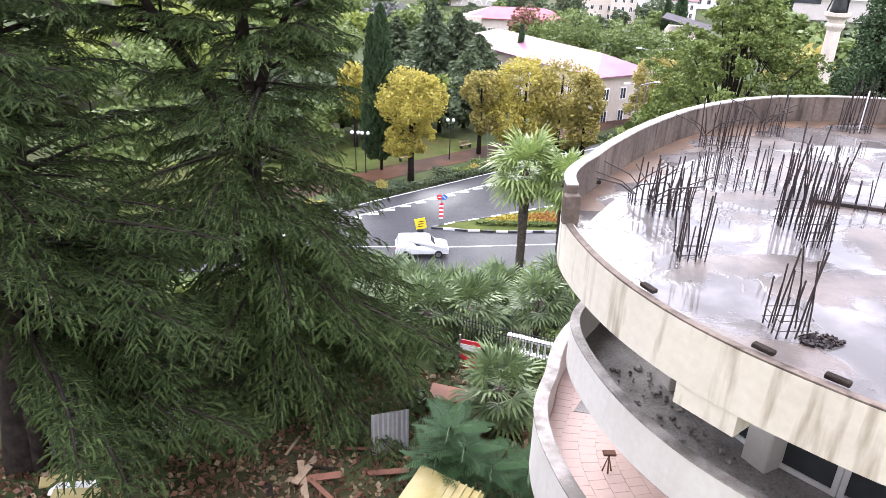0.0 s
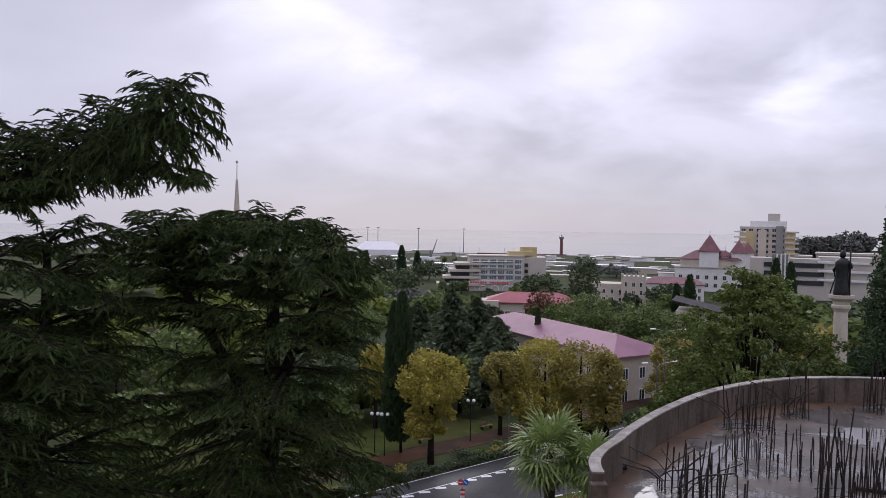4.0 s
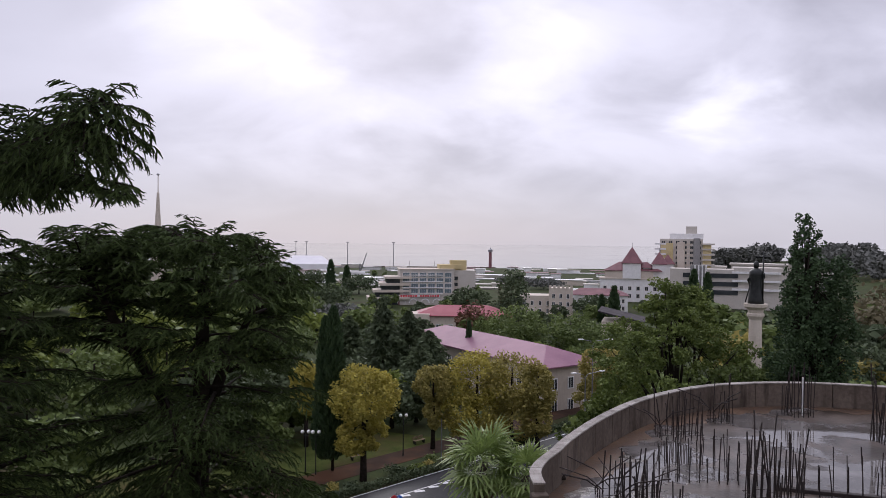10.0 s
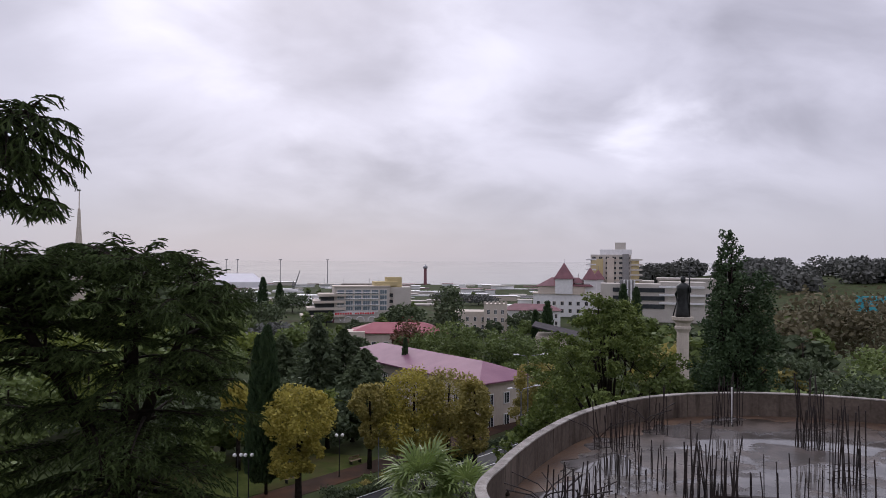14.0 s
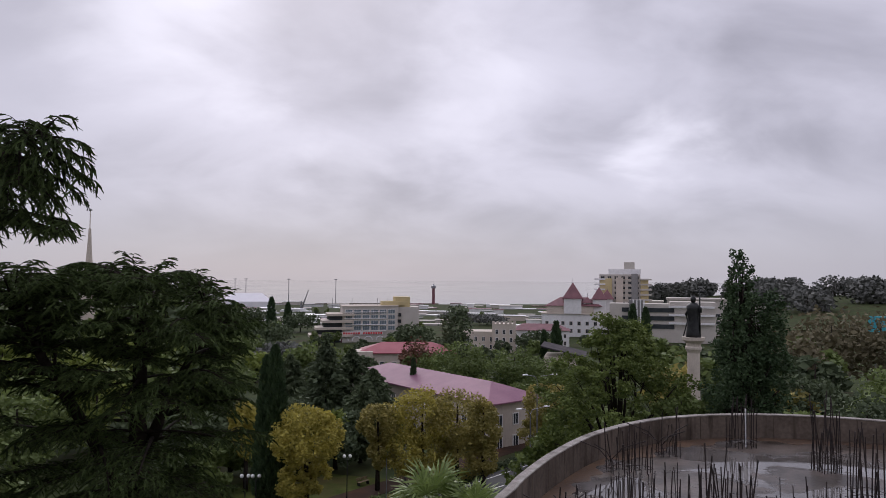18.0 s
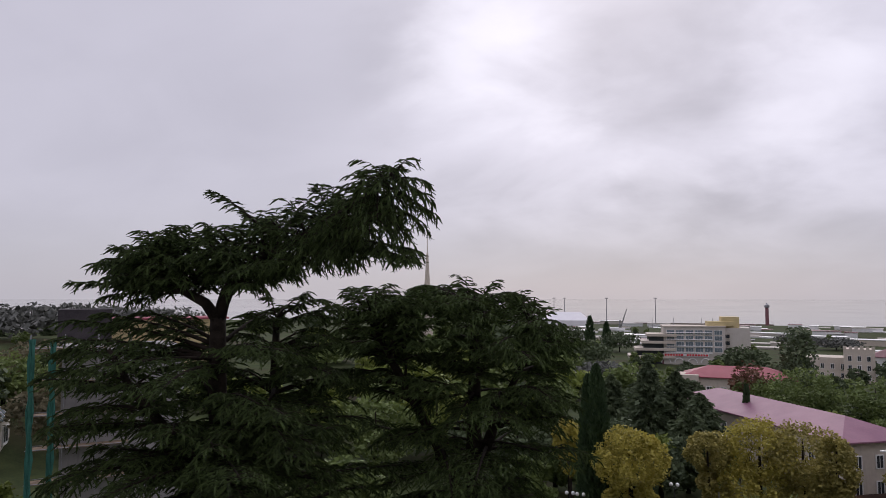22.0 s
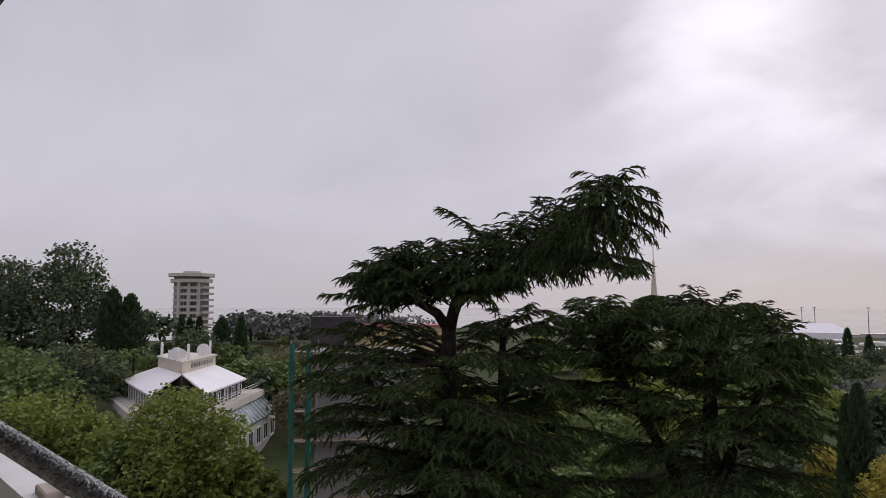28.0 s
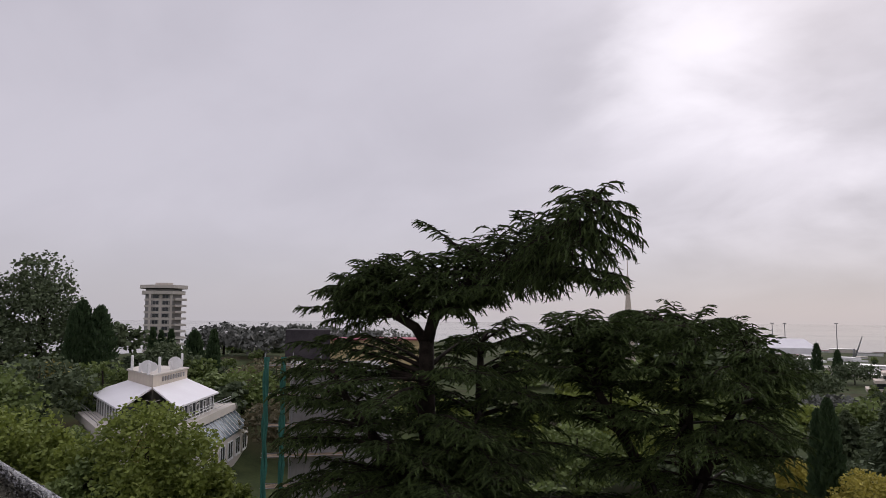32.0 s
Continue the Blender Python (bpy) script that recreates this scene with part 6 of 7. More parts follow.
    # office blocks before the tower
    o = thing("office_block", "long pale office block with dark glass bands", "office building", pose(0, 0, -4.8))
    for x, y, w, d, z1, m in ((164, 345, 34, 14, 14.6, "beige"), (186, 335, 22, 14, 15.8, "beige"), (158, 341, 7, 6, 16.6, "grey_wall")):
        block(o, "wall", x, y, w, d, -5, z1, -25, M[m])
    for k in range(3):
        block(o, "window_band", 163, 337.6, 26, 0.6, 2.0 + 4.2 * k, 4.2 + 4.2 * k, -25, M["glass"])
        block(o, "floor_band", 182, 328, 22, 0.9, 4.4 + 4.2 * k, 5.4 + 4.2 * k, -25, M["white"])
    for k in range(4):
        block(o, "fin", 155.3 + 1.6 * k, 338.2 - 0.74 * k, 0.7, 0.7, 1, 16.8, -25, M["white"])
    for x, y, w, z in ((214, 372, 40, 17.0), (236, 372, 26, 12.5), (196, 420, 30, 14)):
        g = thing("pale_block", "low pale building with a white roof beyond the tower", "building", pose(0, 0, -5.3), group="pale blocks")
        block(g, "wall", x, y, w, 14, -4, z - 1.0, -28, M["beige"])
        block(g, "roof", x, y, w + 1.4, 15.4, z - 1.0, z, -28, M["beige"])
        facade_windows(g, window_data(2.4, 1.8, "white", "glass", 1), corner(x, y, w, 14, -28, -1, -1), corner(x, y, w, 14, -28, 1, -1), 3.5, 8, 2, 3, 4)
    # port: spire, terminal, tent, masts, needle, piers
    s = thing("spire_tower", "slim terminal spire topped by a small star", "spire", pose(0, 0, -6.9))
    x, y = -167, 524
    block(s, "tower", x, y, 9, 9, -5, 32, 15, M["cream"])
    part("spire", Mesh().lathe([(3.2, 0), (2.4, 6), (1.5, 18), (0.9, 30), (0.35, 31), (0.3, 42.5)], 8, (x, y, 32)), M["stone"], s, "tapering pale spire")
    part("star", Mesh().lathe([(0.2, 0), (1.3, 1.0), (0.2, 2.0)], 6, (x, y, 74.5)), M["metal"], s)
    p = thing("columned_pavilion", "pale colonnaded port building", "building", pose(0, 0, -8.8))
    block(p, "roof", -128, 690, 34, 20, 15, 18, 9, M["beige"])
    for k in range(8):
        part("column", Mesh().tube([(-143 + 4.3 * k, 681 + 0.7 * k, -5), (-143 + 4.3 * k, 681 + 0.7 * k, 15)], 0.9, 8), M["beige"], p)
    block(p, "wall", -128, 694, 30, 12, -5, 15, 9, M["grey_wall"])
    tn = thing("event_tent", "large white peaked event tent on the quay", "tent", pose(0, 0, -8.8))
    part("canopy", Mesh().add([(-24, -12, 0), (24, -12, 0), (24, 12, 0), (-24, 12, 0), (-14, 0, 8), (14, 0, 8), (-24, -12, -6), (24, -12, -6), (24, 12, -6), (-24, 12, -6)], [(0, 1, 5, 4), (2, 3, 4, 5), (1, 2, 5), (3, 0, 4), (6, 7, 1, 0), (7, 8, 2, 1), (8, 9, 3, 2), (9, 6, 0, 3)]), M["roof_white"], tn, at=pose(-78, 697, 6.4, 0, 0, 6))
    for az, d in ((7.3, 750), (6.47, 750), (3.15, 750), (-0.6, 750), (10.5, 760), (-22.3, 640)):
        x, y = polar(az, d)
        m = thing("light_mast", "tall thin lighting mast on the quay", "light mast", pose(0, 0, -9.4), group="port light masts")
        part("pole", Mesh().tube([(x, y, -5), (x, y, 28)], [0.5, 0.3], 6), M["metal"], m)
        part("lamp_head", Mesh().box((x, y, 28.2), (3.2, 1.0, 0.8)), M["metal"], m)
    nd = thing("needle_tower", "slim reddish tower with a lantern by the sea", "tower", pose(0, 0, -11.3))
    part("shaft", Mesh().tube([(134.4, 890, -6), (134.4, 890, 18)], [2.2, 1.8], 8), M["roof_maroon"], nd)
    part("lantern", Mesh().lathe([(1.8, 0), (3.0, 0.6), (3.0, 3), (1.0, 4.4), (0.3, 6)], 8, (134.4, 890, 18)), M["metal"], nd)
    crane = thing("harbour_crane", "small harbour crane with a raised jib", "crane", pose(0, 0, -9.0))
    part("jib", Mesh().tube([(-27, 720, -4), (-20, 720, 17)], [0.9, 0.4], 5), M["metal"], crane)
    part("mast", Mesh().tube([(-28, 720, -5), (-26.5, 720, 6)], 0.8, 5), M["metal"], crane)
    rg = random.Random(9)
    for k in range(105):
        x, y = polar(rg.uniform(-22, 9), rg.uniform(470, 800))
        w = rg.uniform(7, 28)
        hh = rg.uniform(2.5, 6.5)
        b = thing("quay_building", "low pale building along the seafront", "building", pose(0, 0, -7.5), group="seafront buildings")
        block(b, "wall", x, y, w, 9, -12, -5 + hh, math.degrees(math.atan2(-x, y)), M[rg.choice(("beige", "beige", "cream", "white", "white"))])
        block(b, "roof", x, y, w + 1, 10, -5 + hh, -4.6 + hh, math.degrees(math.atan2(-x, y)), M[rg.choice(("beige", "white", "white", "grey_wall", "roof_maroon"))])
    pier = Mesh()
    for az0, az1, d in ((9, -18, 905), (1, -9, 960)):
        a, b = polar(az0, d), polar(az1, d)
        pier.add(strip([a, b], 12, SEA - 1, 4.0).v, strip([a, b], 12, SEA - 1, 4.0).f)
    solid("breakwater", pier, M["concrete"], "long low concrete breakwaters in the sea", "breakwater", kind="structure")
    for k in range(14):
        x, y = polar(rg.uniform(1.5, 9.0), rg.uniform(560, 680))
        bt = thing("yacht", "white motor yacht moored in the port", "boat", pose(0, 0, -5.5), group="yachts")
        n = rg.uniform(10, 22)
        part("hull", Mesh().prism([(-n / 2, -1.6), (n * 0.3, -1.8), (n / 2, 0), (n * 0.3, 1.8), (-n / 2, 1.6)], -0.4, 1.6), M["white"], bt, at=pose(x, y, -4.6, 0, 0, rg.uniform(-20, 20)))
        part("cabin", Mesh().box((0, 0, 0), (n * 0.5, 2.6, 1.8), bevel=0.3), M["white"], bt, at=pose(x, y, -2.2, 0, 0, 0))
    # tower on the left hill
    L = thing("round_tower_block", "grey concrete tower block with a wide flat cap", "apartment building", pose(0, 0, -5.3))
    x, y = -343, 245
    yaw = 54
    def eight(r, flat=1.0):
        return [(r * math.cos(radians(22.5 + 45 * k)), flat * r * math.sin(radians(22.5 + 45 * k))) for k in range(8)]

    at = pose(x, y, 0, 0, 0, yaw)
    part("wall", Mesh().prism(eight(10.2), 6, 43.4), M["grey_wall"], L, at=at)
    part("cap", Mesh().prism(eight(13.4), 43.8, 45.6), M["beige"], L, "wide flat concrete cap", at=at)
    part("roof_house", Mesh().prism(eight(5.0), 45.6, 47.0), M["beige"], L, at=at)
    for k in range(10):
        z = 9 + 3.5 * k
        part("floor_band", Mesh().prism(eight(12.2 if k == 9 else 10.7), z, z + (1.9 if k == 9 else 1.1)), M["beige"], L, at=at)
        if k < 9:
            part("balcony", Mesh().box((9.0, -6.5, z + 0.7), (6.0, 6.0, 1.2), bevel=0.2), M["beige"], L, at=at)
    for k in range(9):
        for u in (-5.4, 0.0, 5.4):
            part("pier", Mesh().box((u - 1.5, -9.7, 11.3 + 3.5 * k), (1.2, 1.0, 2.5)), M["beige"], L, at=at)
    wd = window_data(3.2, 2.2, "beige", "glass", 1)
    for k in range(9):
        for u in (-3.4, 1.6):
            window_at(L, wd, at @ pose(u - 0.6, -9.55, 11.3 + 3.5 * k))
    # white-roofed building: two glazed wings with shed roofs that rise to a box at their meeting corner
    w = thing("white_roof_building", "beige building with two white shed roofs and rooftop antennas", "building", pose(-71.06, 52.93, 0, 0, 0, 34))
    C, RB, LB, back = (-5.1, 5.6), (-5.3, 18.8), (-12.4, 15.6), (-13.5, 24)

    def shed(a, b, c, d, z0, z1):
        top = [(*a, z0), (*b, z0), (*c, z1), (*d, z1)]
        return Mesh().add(top + [(x, y, z - 0.22) for x, y, z in top], [(0, 1, 2, 3), (7, 6, 5, 4)] + [(4 + k, 4 + (k + 1) % 4, (k + 1) % 4, k) for k in range(4)])

    part("roof", shed((0, 0), (0, 16.4), RB, C, 13.3, 15.0), M["roof_white"], w, "white metal shed roof")
    part("roof", shed((-17.55, 15.58), (-6.05, -1.79), (-5.2, 5.6), LB, 13.3, 15.0), M["roof_white"], w, "white metal shed roof")
    part("roof_box", Mesh().prism([C, RB, back, LB], 13.2, 16.35), M["cream"], w, "cream rooftop box")
    part("roof_box_cap", Mesh().prism([(-5.0, 5.3), (-5.1, 19.0), (-13.6, 24.2), (-12.6, 15.5)], 16.35, 16.55), M["beige"], w)
    for k in range(9):
        part("vent_slot", Mesh().box((0, 0, 0), (0.08, 0.45, 0.6)), M["grey_wall"], w, at=pose(-5.06, 9.0 + 0.95 * k, 15.8))
    part("glass_storey", Mesh().prism([(-0.6, 0.7), (-0.6, 15.8), (-5.4, 18), C], 11.1, 13.15), M["glass"], w)
    part("glass_storey", Mesh().prism([(-6.4, -0.8), C, LB, (-16.8, 15.2)], 11.1, 13.15), M["glass"], w)
    for k in range(11):
        part("mullion", Mesh().box((0, 0, 0), (0.12, 0.12, 2.1)), M["white"], w, at=pose(-0.5, 0.7 + 1.5 * k, 12.1))
        a, b = Vector((-6.45, -0.9, 12.1)), Vector((-16.9, 15.2, 12.1))
        q = a.lerp(b, k / 10)
        part("mullion", Mesh().box((0, 0, 0), (0.12, 0.12, 2.1)), M["white"], w, at=pose(q.x, q.y, q.z, 0, 0, 33))
    for k in range(5):
        f = window_data(0.95, 1.3, "white", "glass", 0)
        window_at(w, f, pose(-0.47, 3.4 + 2.7 * k, 12.1, 0, 0, 90))
    part("post", Mesh().tube([(0.05, 0.1, 11.1), (0.05, 0.1, 13.2)], 0.1, 8), M["white"], w)
    for z in (11.55, 11.95, 12.3):
        part("rail", Mesh().tube([(0.75, 0, z), (0.75, 20, z)], 0.04, 5), M["metal"], w)
        part("rail", Mesh().tube([(-7.3, -3.0, z), (-19.0, 15.0, z)], 0.04, 5), M["metal"], w)
    part("terrace", Mesh().prism([(0.95, -0.4), (0.95, 23.0), (-13, 26), (-20, 16), (-7.2, -3.6)], 10.1, 11.1), M["beige"], w)
    part("wall", Mesh().prism([(0.5, 0), (0.5, 22.6), (-12.8, 25.6), (-19, 16), (-7, -3)], 3, 10.1), M["beige"], w)
    part("skylight", shed((2.7, 0.5), (2.7, 22.8), (0.6, 22.8), (0.6, 0.5), 7.9, 10.0), M["glass_blue"], w, "sloping glazed skylight")
    for k in range(15):
        part("glazing_bar", Mesh().tube([(2.7, 0.6 + 1.57 * k, 7.95), (0.6, 0.6 + 1.57 * k, 10.05)], 0.06, 4), M["white"], w)
    part("wing", Mesh().prism([(2.65, 0.5), (2.65, 22.8), (0.5, 22.6), (0.5, 0)], 3.4, 7.7), M["beige"], w)
    wd = window_data(2.2, 2.3, "white", "glass", 1)
    for k in range(6):
        window_at(w, wd, pose(2.7, 2.2 + 3.7 * k, 5.9, 0, 0, 90))
        part("sill", Mesh().box((0, 0, 0), (0.2, 2.5, 0.14)), M["white"], w, at=pose(2.72, 2.2 + 3.7 * k, 4.65))
    rg = random.Random(13)
    for k in range(12):
        t = (k + 0.4) / 12
        q = Vector((*C, 16.5)).lerp(Vector((*RB, 16.5)), (t * 2) % 1) if k % 2 else Vector((*C, 16.5)).lerp(Vector((*LB, 16.5)), (t * 2) % 1)
        hh = rg.uniform(1.0, 2.3)
        part("antenna_panel", Mesh().box((0, 0, hh / 2), (0.35, 0.2, hh), bevel=0.04), M["white"], w, at=pose(q.x - 0.6, q.y + 0.6, 16.5, 0, 0, rg.uniform(0, 90)))
    for x, y, rr in ((-7.0, 8.5, 0.85), (-6.2, 8.2, 0.6), (-6.0, 15.6, 0.9), (-8.2, 11.0, 0.6)):
        part("dish", Mesh().lathe([(0.05, 0), (rr * 0.7, 0.12), (rr, 0.3)], 14), M["white"], w, "round white dish", at=pose(x, y, 17.4, 90, 0, 20))
    # scaffolded block behind the cedar
    sc = thing("scaffold_tower", "scaffolding wrapped in green netting round a grey block", "scaffolding")
    x, y = polar(43.9, 48)
    block(sc, "wall", x - 1.0, y + 4.5, 7, 7, 6, 20.6, 45, M["grey_wall"])
    for i in range(4):
        for j in range(2):
            q = corner(x, y, 5.4, 1.3, 45, -1 + 0.667 * i, -1 + 2 * j)
            part("standard", Mesh().tube([(q[0], q[1], 6), (q[0], q[1], 21.6)], 0.03, 5), M["metal"], sc)
    for k in range(8):
        z = 7.2 + 1.95 * k
        for j in (-1, 1):
            a, b = corner(x, y, 5.6, 1.3, 45, -1, j), corner(x, y, 5.6, 1.3, 45, 1, j)
            part("ledger", Mesh().tube([(*a, z), (*b, z)], 0.025, 5), M["metal"], sc)
        part("deck", Mesh().box((0, 0, 0), (5.4, 1.1, 0.05)), M["wood"], sc, at=pose(x, y, z - 0.06, 0, 0, 45))
    for a, b in ((-1.02, -0.9), (-0.62, -0.5)):
        m = Mesh()
        q0, q1 = corner(x, y, 5.4, 1.5, 45, a, -1.05), corner(x, y, 5.4, 1.5, 45, b, -1.05)
        n = 10
        for i in range(n):
            for j in range(20):
                def pt(u, v):
                    return (lerp(q0[0], q1[0], u / n) + 0.06 * math.sin(v * 1.7 + u), lerp(q0[1], q1[1], u / n) + 0.06 * math.sin(v * 1.3 + u * 2), 7.6 + 0.69 * v)
                m.add([pt(i, j), pt(i + 1, j), pt(i + 1, j + 1), pt(i, j + 1)], [(0, 1, 2, 3)])
        part("netting", m, M["net"], sc, "green debris netting")
    g = thing("dark_flat_building", "low dark building with a flat roof beyond the cedar", "building", pose(0, 0, -1.9))
    x, y = polar(43.6, 150)
    block(g, "wall", x, y, 9, 8, 8, 23.0, 44, M["roof_dark"])
    x, y = polar(38.0, 160)
    block(g, "wall", x, y, 22, 10, 8, 20.6, 40, M["yellow_wall"])
    block(g, "roof", x, y, 24, 11, 20.6, 20.95, 40, M["roof_red"])


make_buildings()

# ---- woods between the near trees and the town ----


def make_woods():
    """Filler trees: a few kinds built once, then copied about at different sizes and turns."""
    kinds = {}
    for key, lf, sd in (("g1", "leaf", 501), ("g2", "leaf_bright", 502), ("g3", "leaf_dark", 503), ("g4", "leaf_ochre", 504), ("g5", "leaf", 505)):
        rg = random.Random(sd)
        lob = tuple((rg.uniform(-2.4, 2.4), rg.uniform(-2.4, 2.4), rg.uniform(0.42, 0.78), rg.uniform(1.6, 2.6), rg.uniform(1.6, 2.6), rg.uniform(1.3, 2.1)) for _ in range(7))
        kinds[key] = (lob, lf, sd)
    first = {}
    rng = random.Random(17)
    avoid = ((19, 360, 24), (41, 364, 14), (22, 196, 19), (18.6, 121, 24), (70, 298, 16), (100, 321, 20), (75, 215, 13), (143, 378, 32), (174, 385, 18), (172, 342, 28), (-77, 55, 17), (-343, 245, 40), (-105, 108, 12), (-98, 126, 14), (-2, 104, 5))

    def plant(az, d, top, keys):
        x, y = polar(az, d)
        if any(math.hypot(x - ax, y - ay) < ar for ax, ay, ar in avoid):
            return
        g = ground_height(x, y)
        s = max(0.35, (top - 0.0126 * d - g) / 10.5)
        k = rng.choice(keys)
        m = pose(x, y, g - 0.1, 0, 0, rng.uniform(0, 360)) @ Matrix.Diagonal((s * rng.uniform(0.9, 1.25), s * rng.uniform(0.9, 1.25), s, 1))
        if k not in first:
            lob, lf, sd = kinds[k]
            first[k] = broad_tree("woodland_tree", "rounded leafy tree in the dense park woodland", (0, 0, -400), 10.5, lob, lf, 0.8, 720, 0.22, seed=sd, rough=0.55, group="woodland trees")
            first[k].matrix_basis = m
        else:
            copy_thing(first[k], m).matrix_basis = m

    for _ in range(64):
        plant(rng.uniform(-20, 12), rng.uniform(128, 185), rng.uniform(3.5, 7.5), ("g1", "g3", "g3", "g5"))
    for _ in range(84):
        d = rng.uniform(195, 345)
        plant(rng.uniform(-24, 13), d, rng.uniform(1.0, 4.5), ("g1", "g3", "g3", "g5"))
    for _ in range(46):
        d = rng.uniform(85, 230)
        plant(rng.uniform(12, 44), d, rng.uniform(6, 12.5) + 0.04 * (d - 85), ("g1", "g2", "g2", "g5"))
    for _ in range(40):
        d = rng.uniform(75, 150)
        plant(rng.uniform(46, 72), d, 13.5 + 0.06 * (d - 60) + rng.uniform(-1.5, 1.5), ("g1", "g3", "g5", "g4"))
    for _ in range(30):
        d = rng.uniform(115, 175)
        plant(rng.uniform(46, 71), d, rng.uniform(14.5, 19.0), ("g1", "g3", "g3", "g5"))
    for _ in range(34):
        d = rng.uniform(76, 190)
        plant(rng.uniform(-52, -24), d, rng.uniform(9, 12.5) + 0.02 * (d - 76), ("g1", "g3", "g5", "g4"))
    for _ in range(20):
        d = rng.uniform(230, 520)
        plant(rng.uniform(12, 60), d, rng.uniform(16, 22), ("g1", "g3"))
    for _ in range(36):
        d = rng.uniform(340, 640)
        plant(rng.uniform(-50, 12), d, rng.uniform(1, 6), ("g1", "g3"))


make_woods()


def bush(name, label, x, y, r, h, lf, seed, n=700, size=0.16, group="bushes"):
    rng = np.random.default_rng(seed)
    z = ground_height(x, y)
    t = thing(name, label, "bush", pose(x, y, z), group)
    qs = []
    for k in range(5):
        a = rng.random() * 6.28
        qs.append(blob((0.45 * r * math.cos(a), 0.45 * r * math.sin(a), h * 0.5), (r * 0.65, r * 0.65, h * 0.5), n // 5, size, rng, 0.3, 0.5))
    part("leaves", quads("leaves", np.concatenate(qs), M[lf]), None, t)
    part("stem", Mesh().tube([(0, 0, -0.3), (0, 0, h * 0.5)], [0.06, 0.03], 6), M["bark"], t)
    return t


def make_undergrowth():
    rng = random.Random(23)
    k = 0
    for _ in range(95):
        x, y = rng.uniform(-18, 14), rng.uniform(21, 47.5)
        if (x - CX) ** 2 + (y - CY) ** 2 < 110 or (-4.5 < x < 10 and y < 38):
            continue
        if rng.random() < 0.25 and x > -2:
            continue
        r = rng.uniform(0.9, 2.2)
        bush("shrub", "dense green shrub on the slope below the balcony", x, y, r, r * rng.uniform(0.9, 1.5), rng.choice(("leaf", "leaf_dark", "leaf", "leaf_bright")), 600 + k, 520, 0.24, "slope shrubs")
        k += 1
    for _ in range(60):
        x, y = rng.uniform(-5, 10), rng.uniform(20.5, 46)
        if (x - CX) ** 2 + (y - CY) ** 2 < 85:
            continue
        r = rng.uniform(0.5, 1.0)
        bush("shrub", "low dark shrub between the fan palms", x, y, r, r * rng.uniform(0.8, 1.2), rng.choice(("leaf_dark", "leaf_dark", "leaf")), 700 + k, 300, 0.17, "shrubs between the palms")
        k += 1
    for _ in range(40):
        s = rng.uniform(-14, 44)
        p = along(s, rng.uniform(1.2, 3.6))
        r = rng.uniform(0.5, 1.0)
        bush("shrub", "small roadside shrub with autumn leaves", p.x, p.y, r, r * 1.3, rng.choice(("leaf", "leaf_bright", "leaf_ochre", "leaf_dark", "leaf_yellow")), 800 + k, 300, 0.16, "roadside shrubs")
        k += 1
    hedge = []
    g = np.random.default_rng(31)
    n = 9000
    s = g.random(n) * 75 - 16
    o = 0.75 + 0.35 * (g.random(n) - 0.5) * 2
    base = np.array([-9.0, 64.4, 0])
    c = base + s[:, None] * np.array([0.8, 0.6, 0]) + o[:, None] * np.array([-0.6, 0.8, 0]) + np.maximum(0, s - 20)[:, None] * 0.085 * np.array([-0.6, 0.8, 0])
    c[:, 2] = STREET + 0.75 * g.random(n)
    solid("hedge", quads("hedge", leaf_quads(c, 0.2, g), M["leaf_dark"]), None, "low clipped dark hedge along the road edge", "hedge", kind="stuff")
    n = 3000
    c = np.stack([-2 + 12 * g.random(n), 48.4 + 0.8 * g.random(n), STREET + 0.9 * g.random(n)], 1)
    solid("hedge", quads("hedge", leaf_quads(c, 0.2, g), M["leaf_dark"]), None, "clipped dark hedge beside the pavement", "hedge", kind="stuff")
    # park path and lawn
    a, b = along(-30, 6.2), along(60, 8.5)
    solid("park_path", strip([(a.x, a.y), (along(5, 6.6).x, along(5, 6.6).y), (b.x, b.y)], 3.6, STREET - 0.05, 0.03), M["path"], "wet brown park path strewn with leaves", "path", kind="structure")
    lw = Mesh().prism([(p.x, p.y) for p in (along(-28, 8.6), along(28, 8.9), along(20, 24), along(-20, 24))], STREET - 0.058, STREET - 0.03)
    solid("park_lawn", lw, M["lawn"], "green park lawn under the trees", "lawn", kind="structure")


make_undergrowth()

# ---- palms ----


def fan_leaf(rng, length=0.9, stalk=0.8, blades=17, spread=235):
    """One fan frond along +x: a stalk and a rounded fan of narrow folded blades that bend down at their tips."""
    qs = []
    w = 0.018
    for a, b in ((0, 0.5), (0.5, 1.0)):
        p0, p1 = np.array((a * stalk, 0, -0.06 * a * a)), np.array((b * stalk, 0, -0.06 * b * b))
        qs.append([p0 + (0, w, 0), p0 - (0, w, 0), p1 - (0, w, 0), p1 + (0, w, 0)])
    hub = np.array((stalk, 0, -0.06))
    for i in range(blades):
        a = radians(spread * (i / (blades - 1) - 0.5))
        ln = length * (0.72 + 0.28 * math.cos(a * 0.7)) * rng.uniform(0.9, 1.08)
        d = np.array((math.cos(a), math.sin(a), 0.0))
        s = np.array((-math.sin(a), math.cos(a), 0.0))
        z = 0.05 * (1 if i % 2 else -1)
        p1 = hub + d * ln * 0.6 + (0, 0, z * 0.6)
        p2 = hub + d * ln + (0, 0, -0.28 * ln * rng.uniform(0.4, 1.3))
        ww = 0.095
        qs.append([hub + s * 0.01, hub - s * 0.01, p1 - s * ww * 0.55, p1 + s * ww * 0.55])
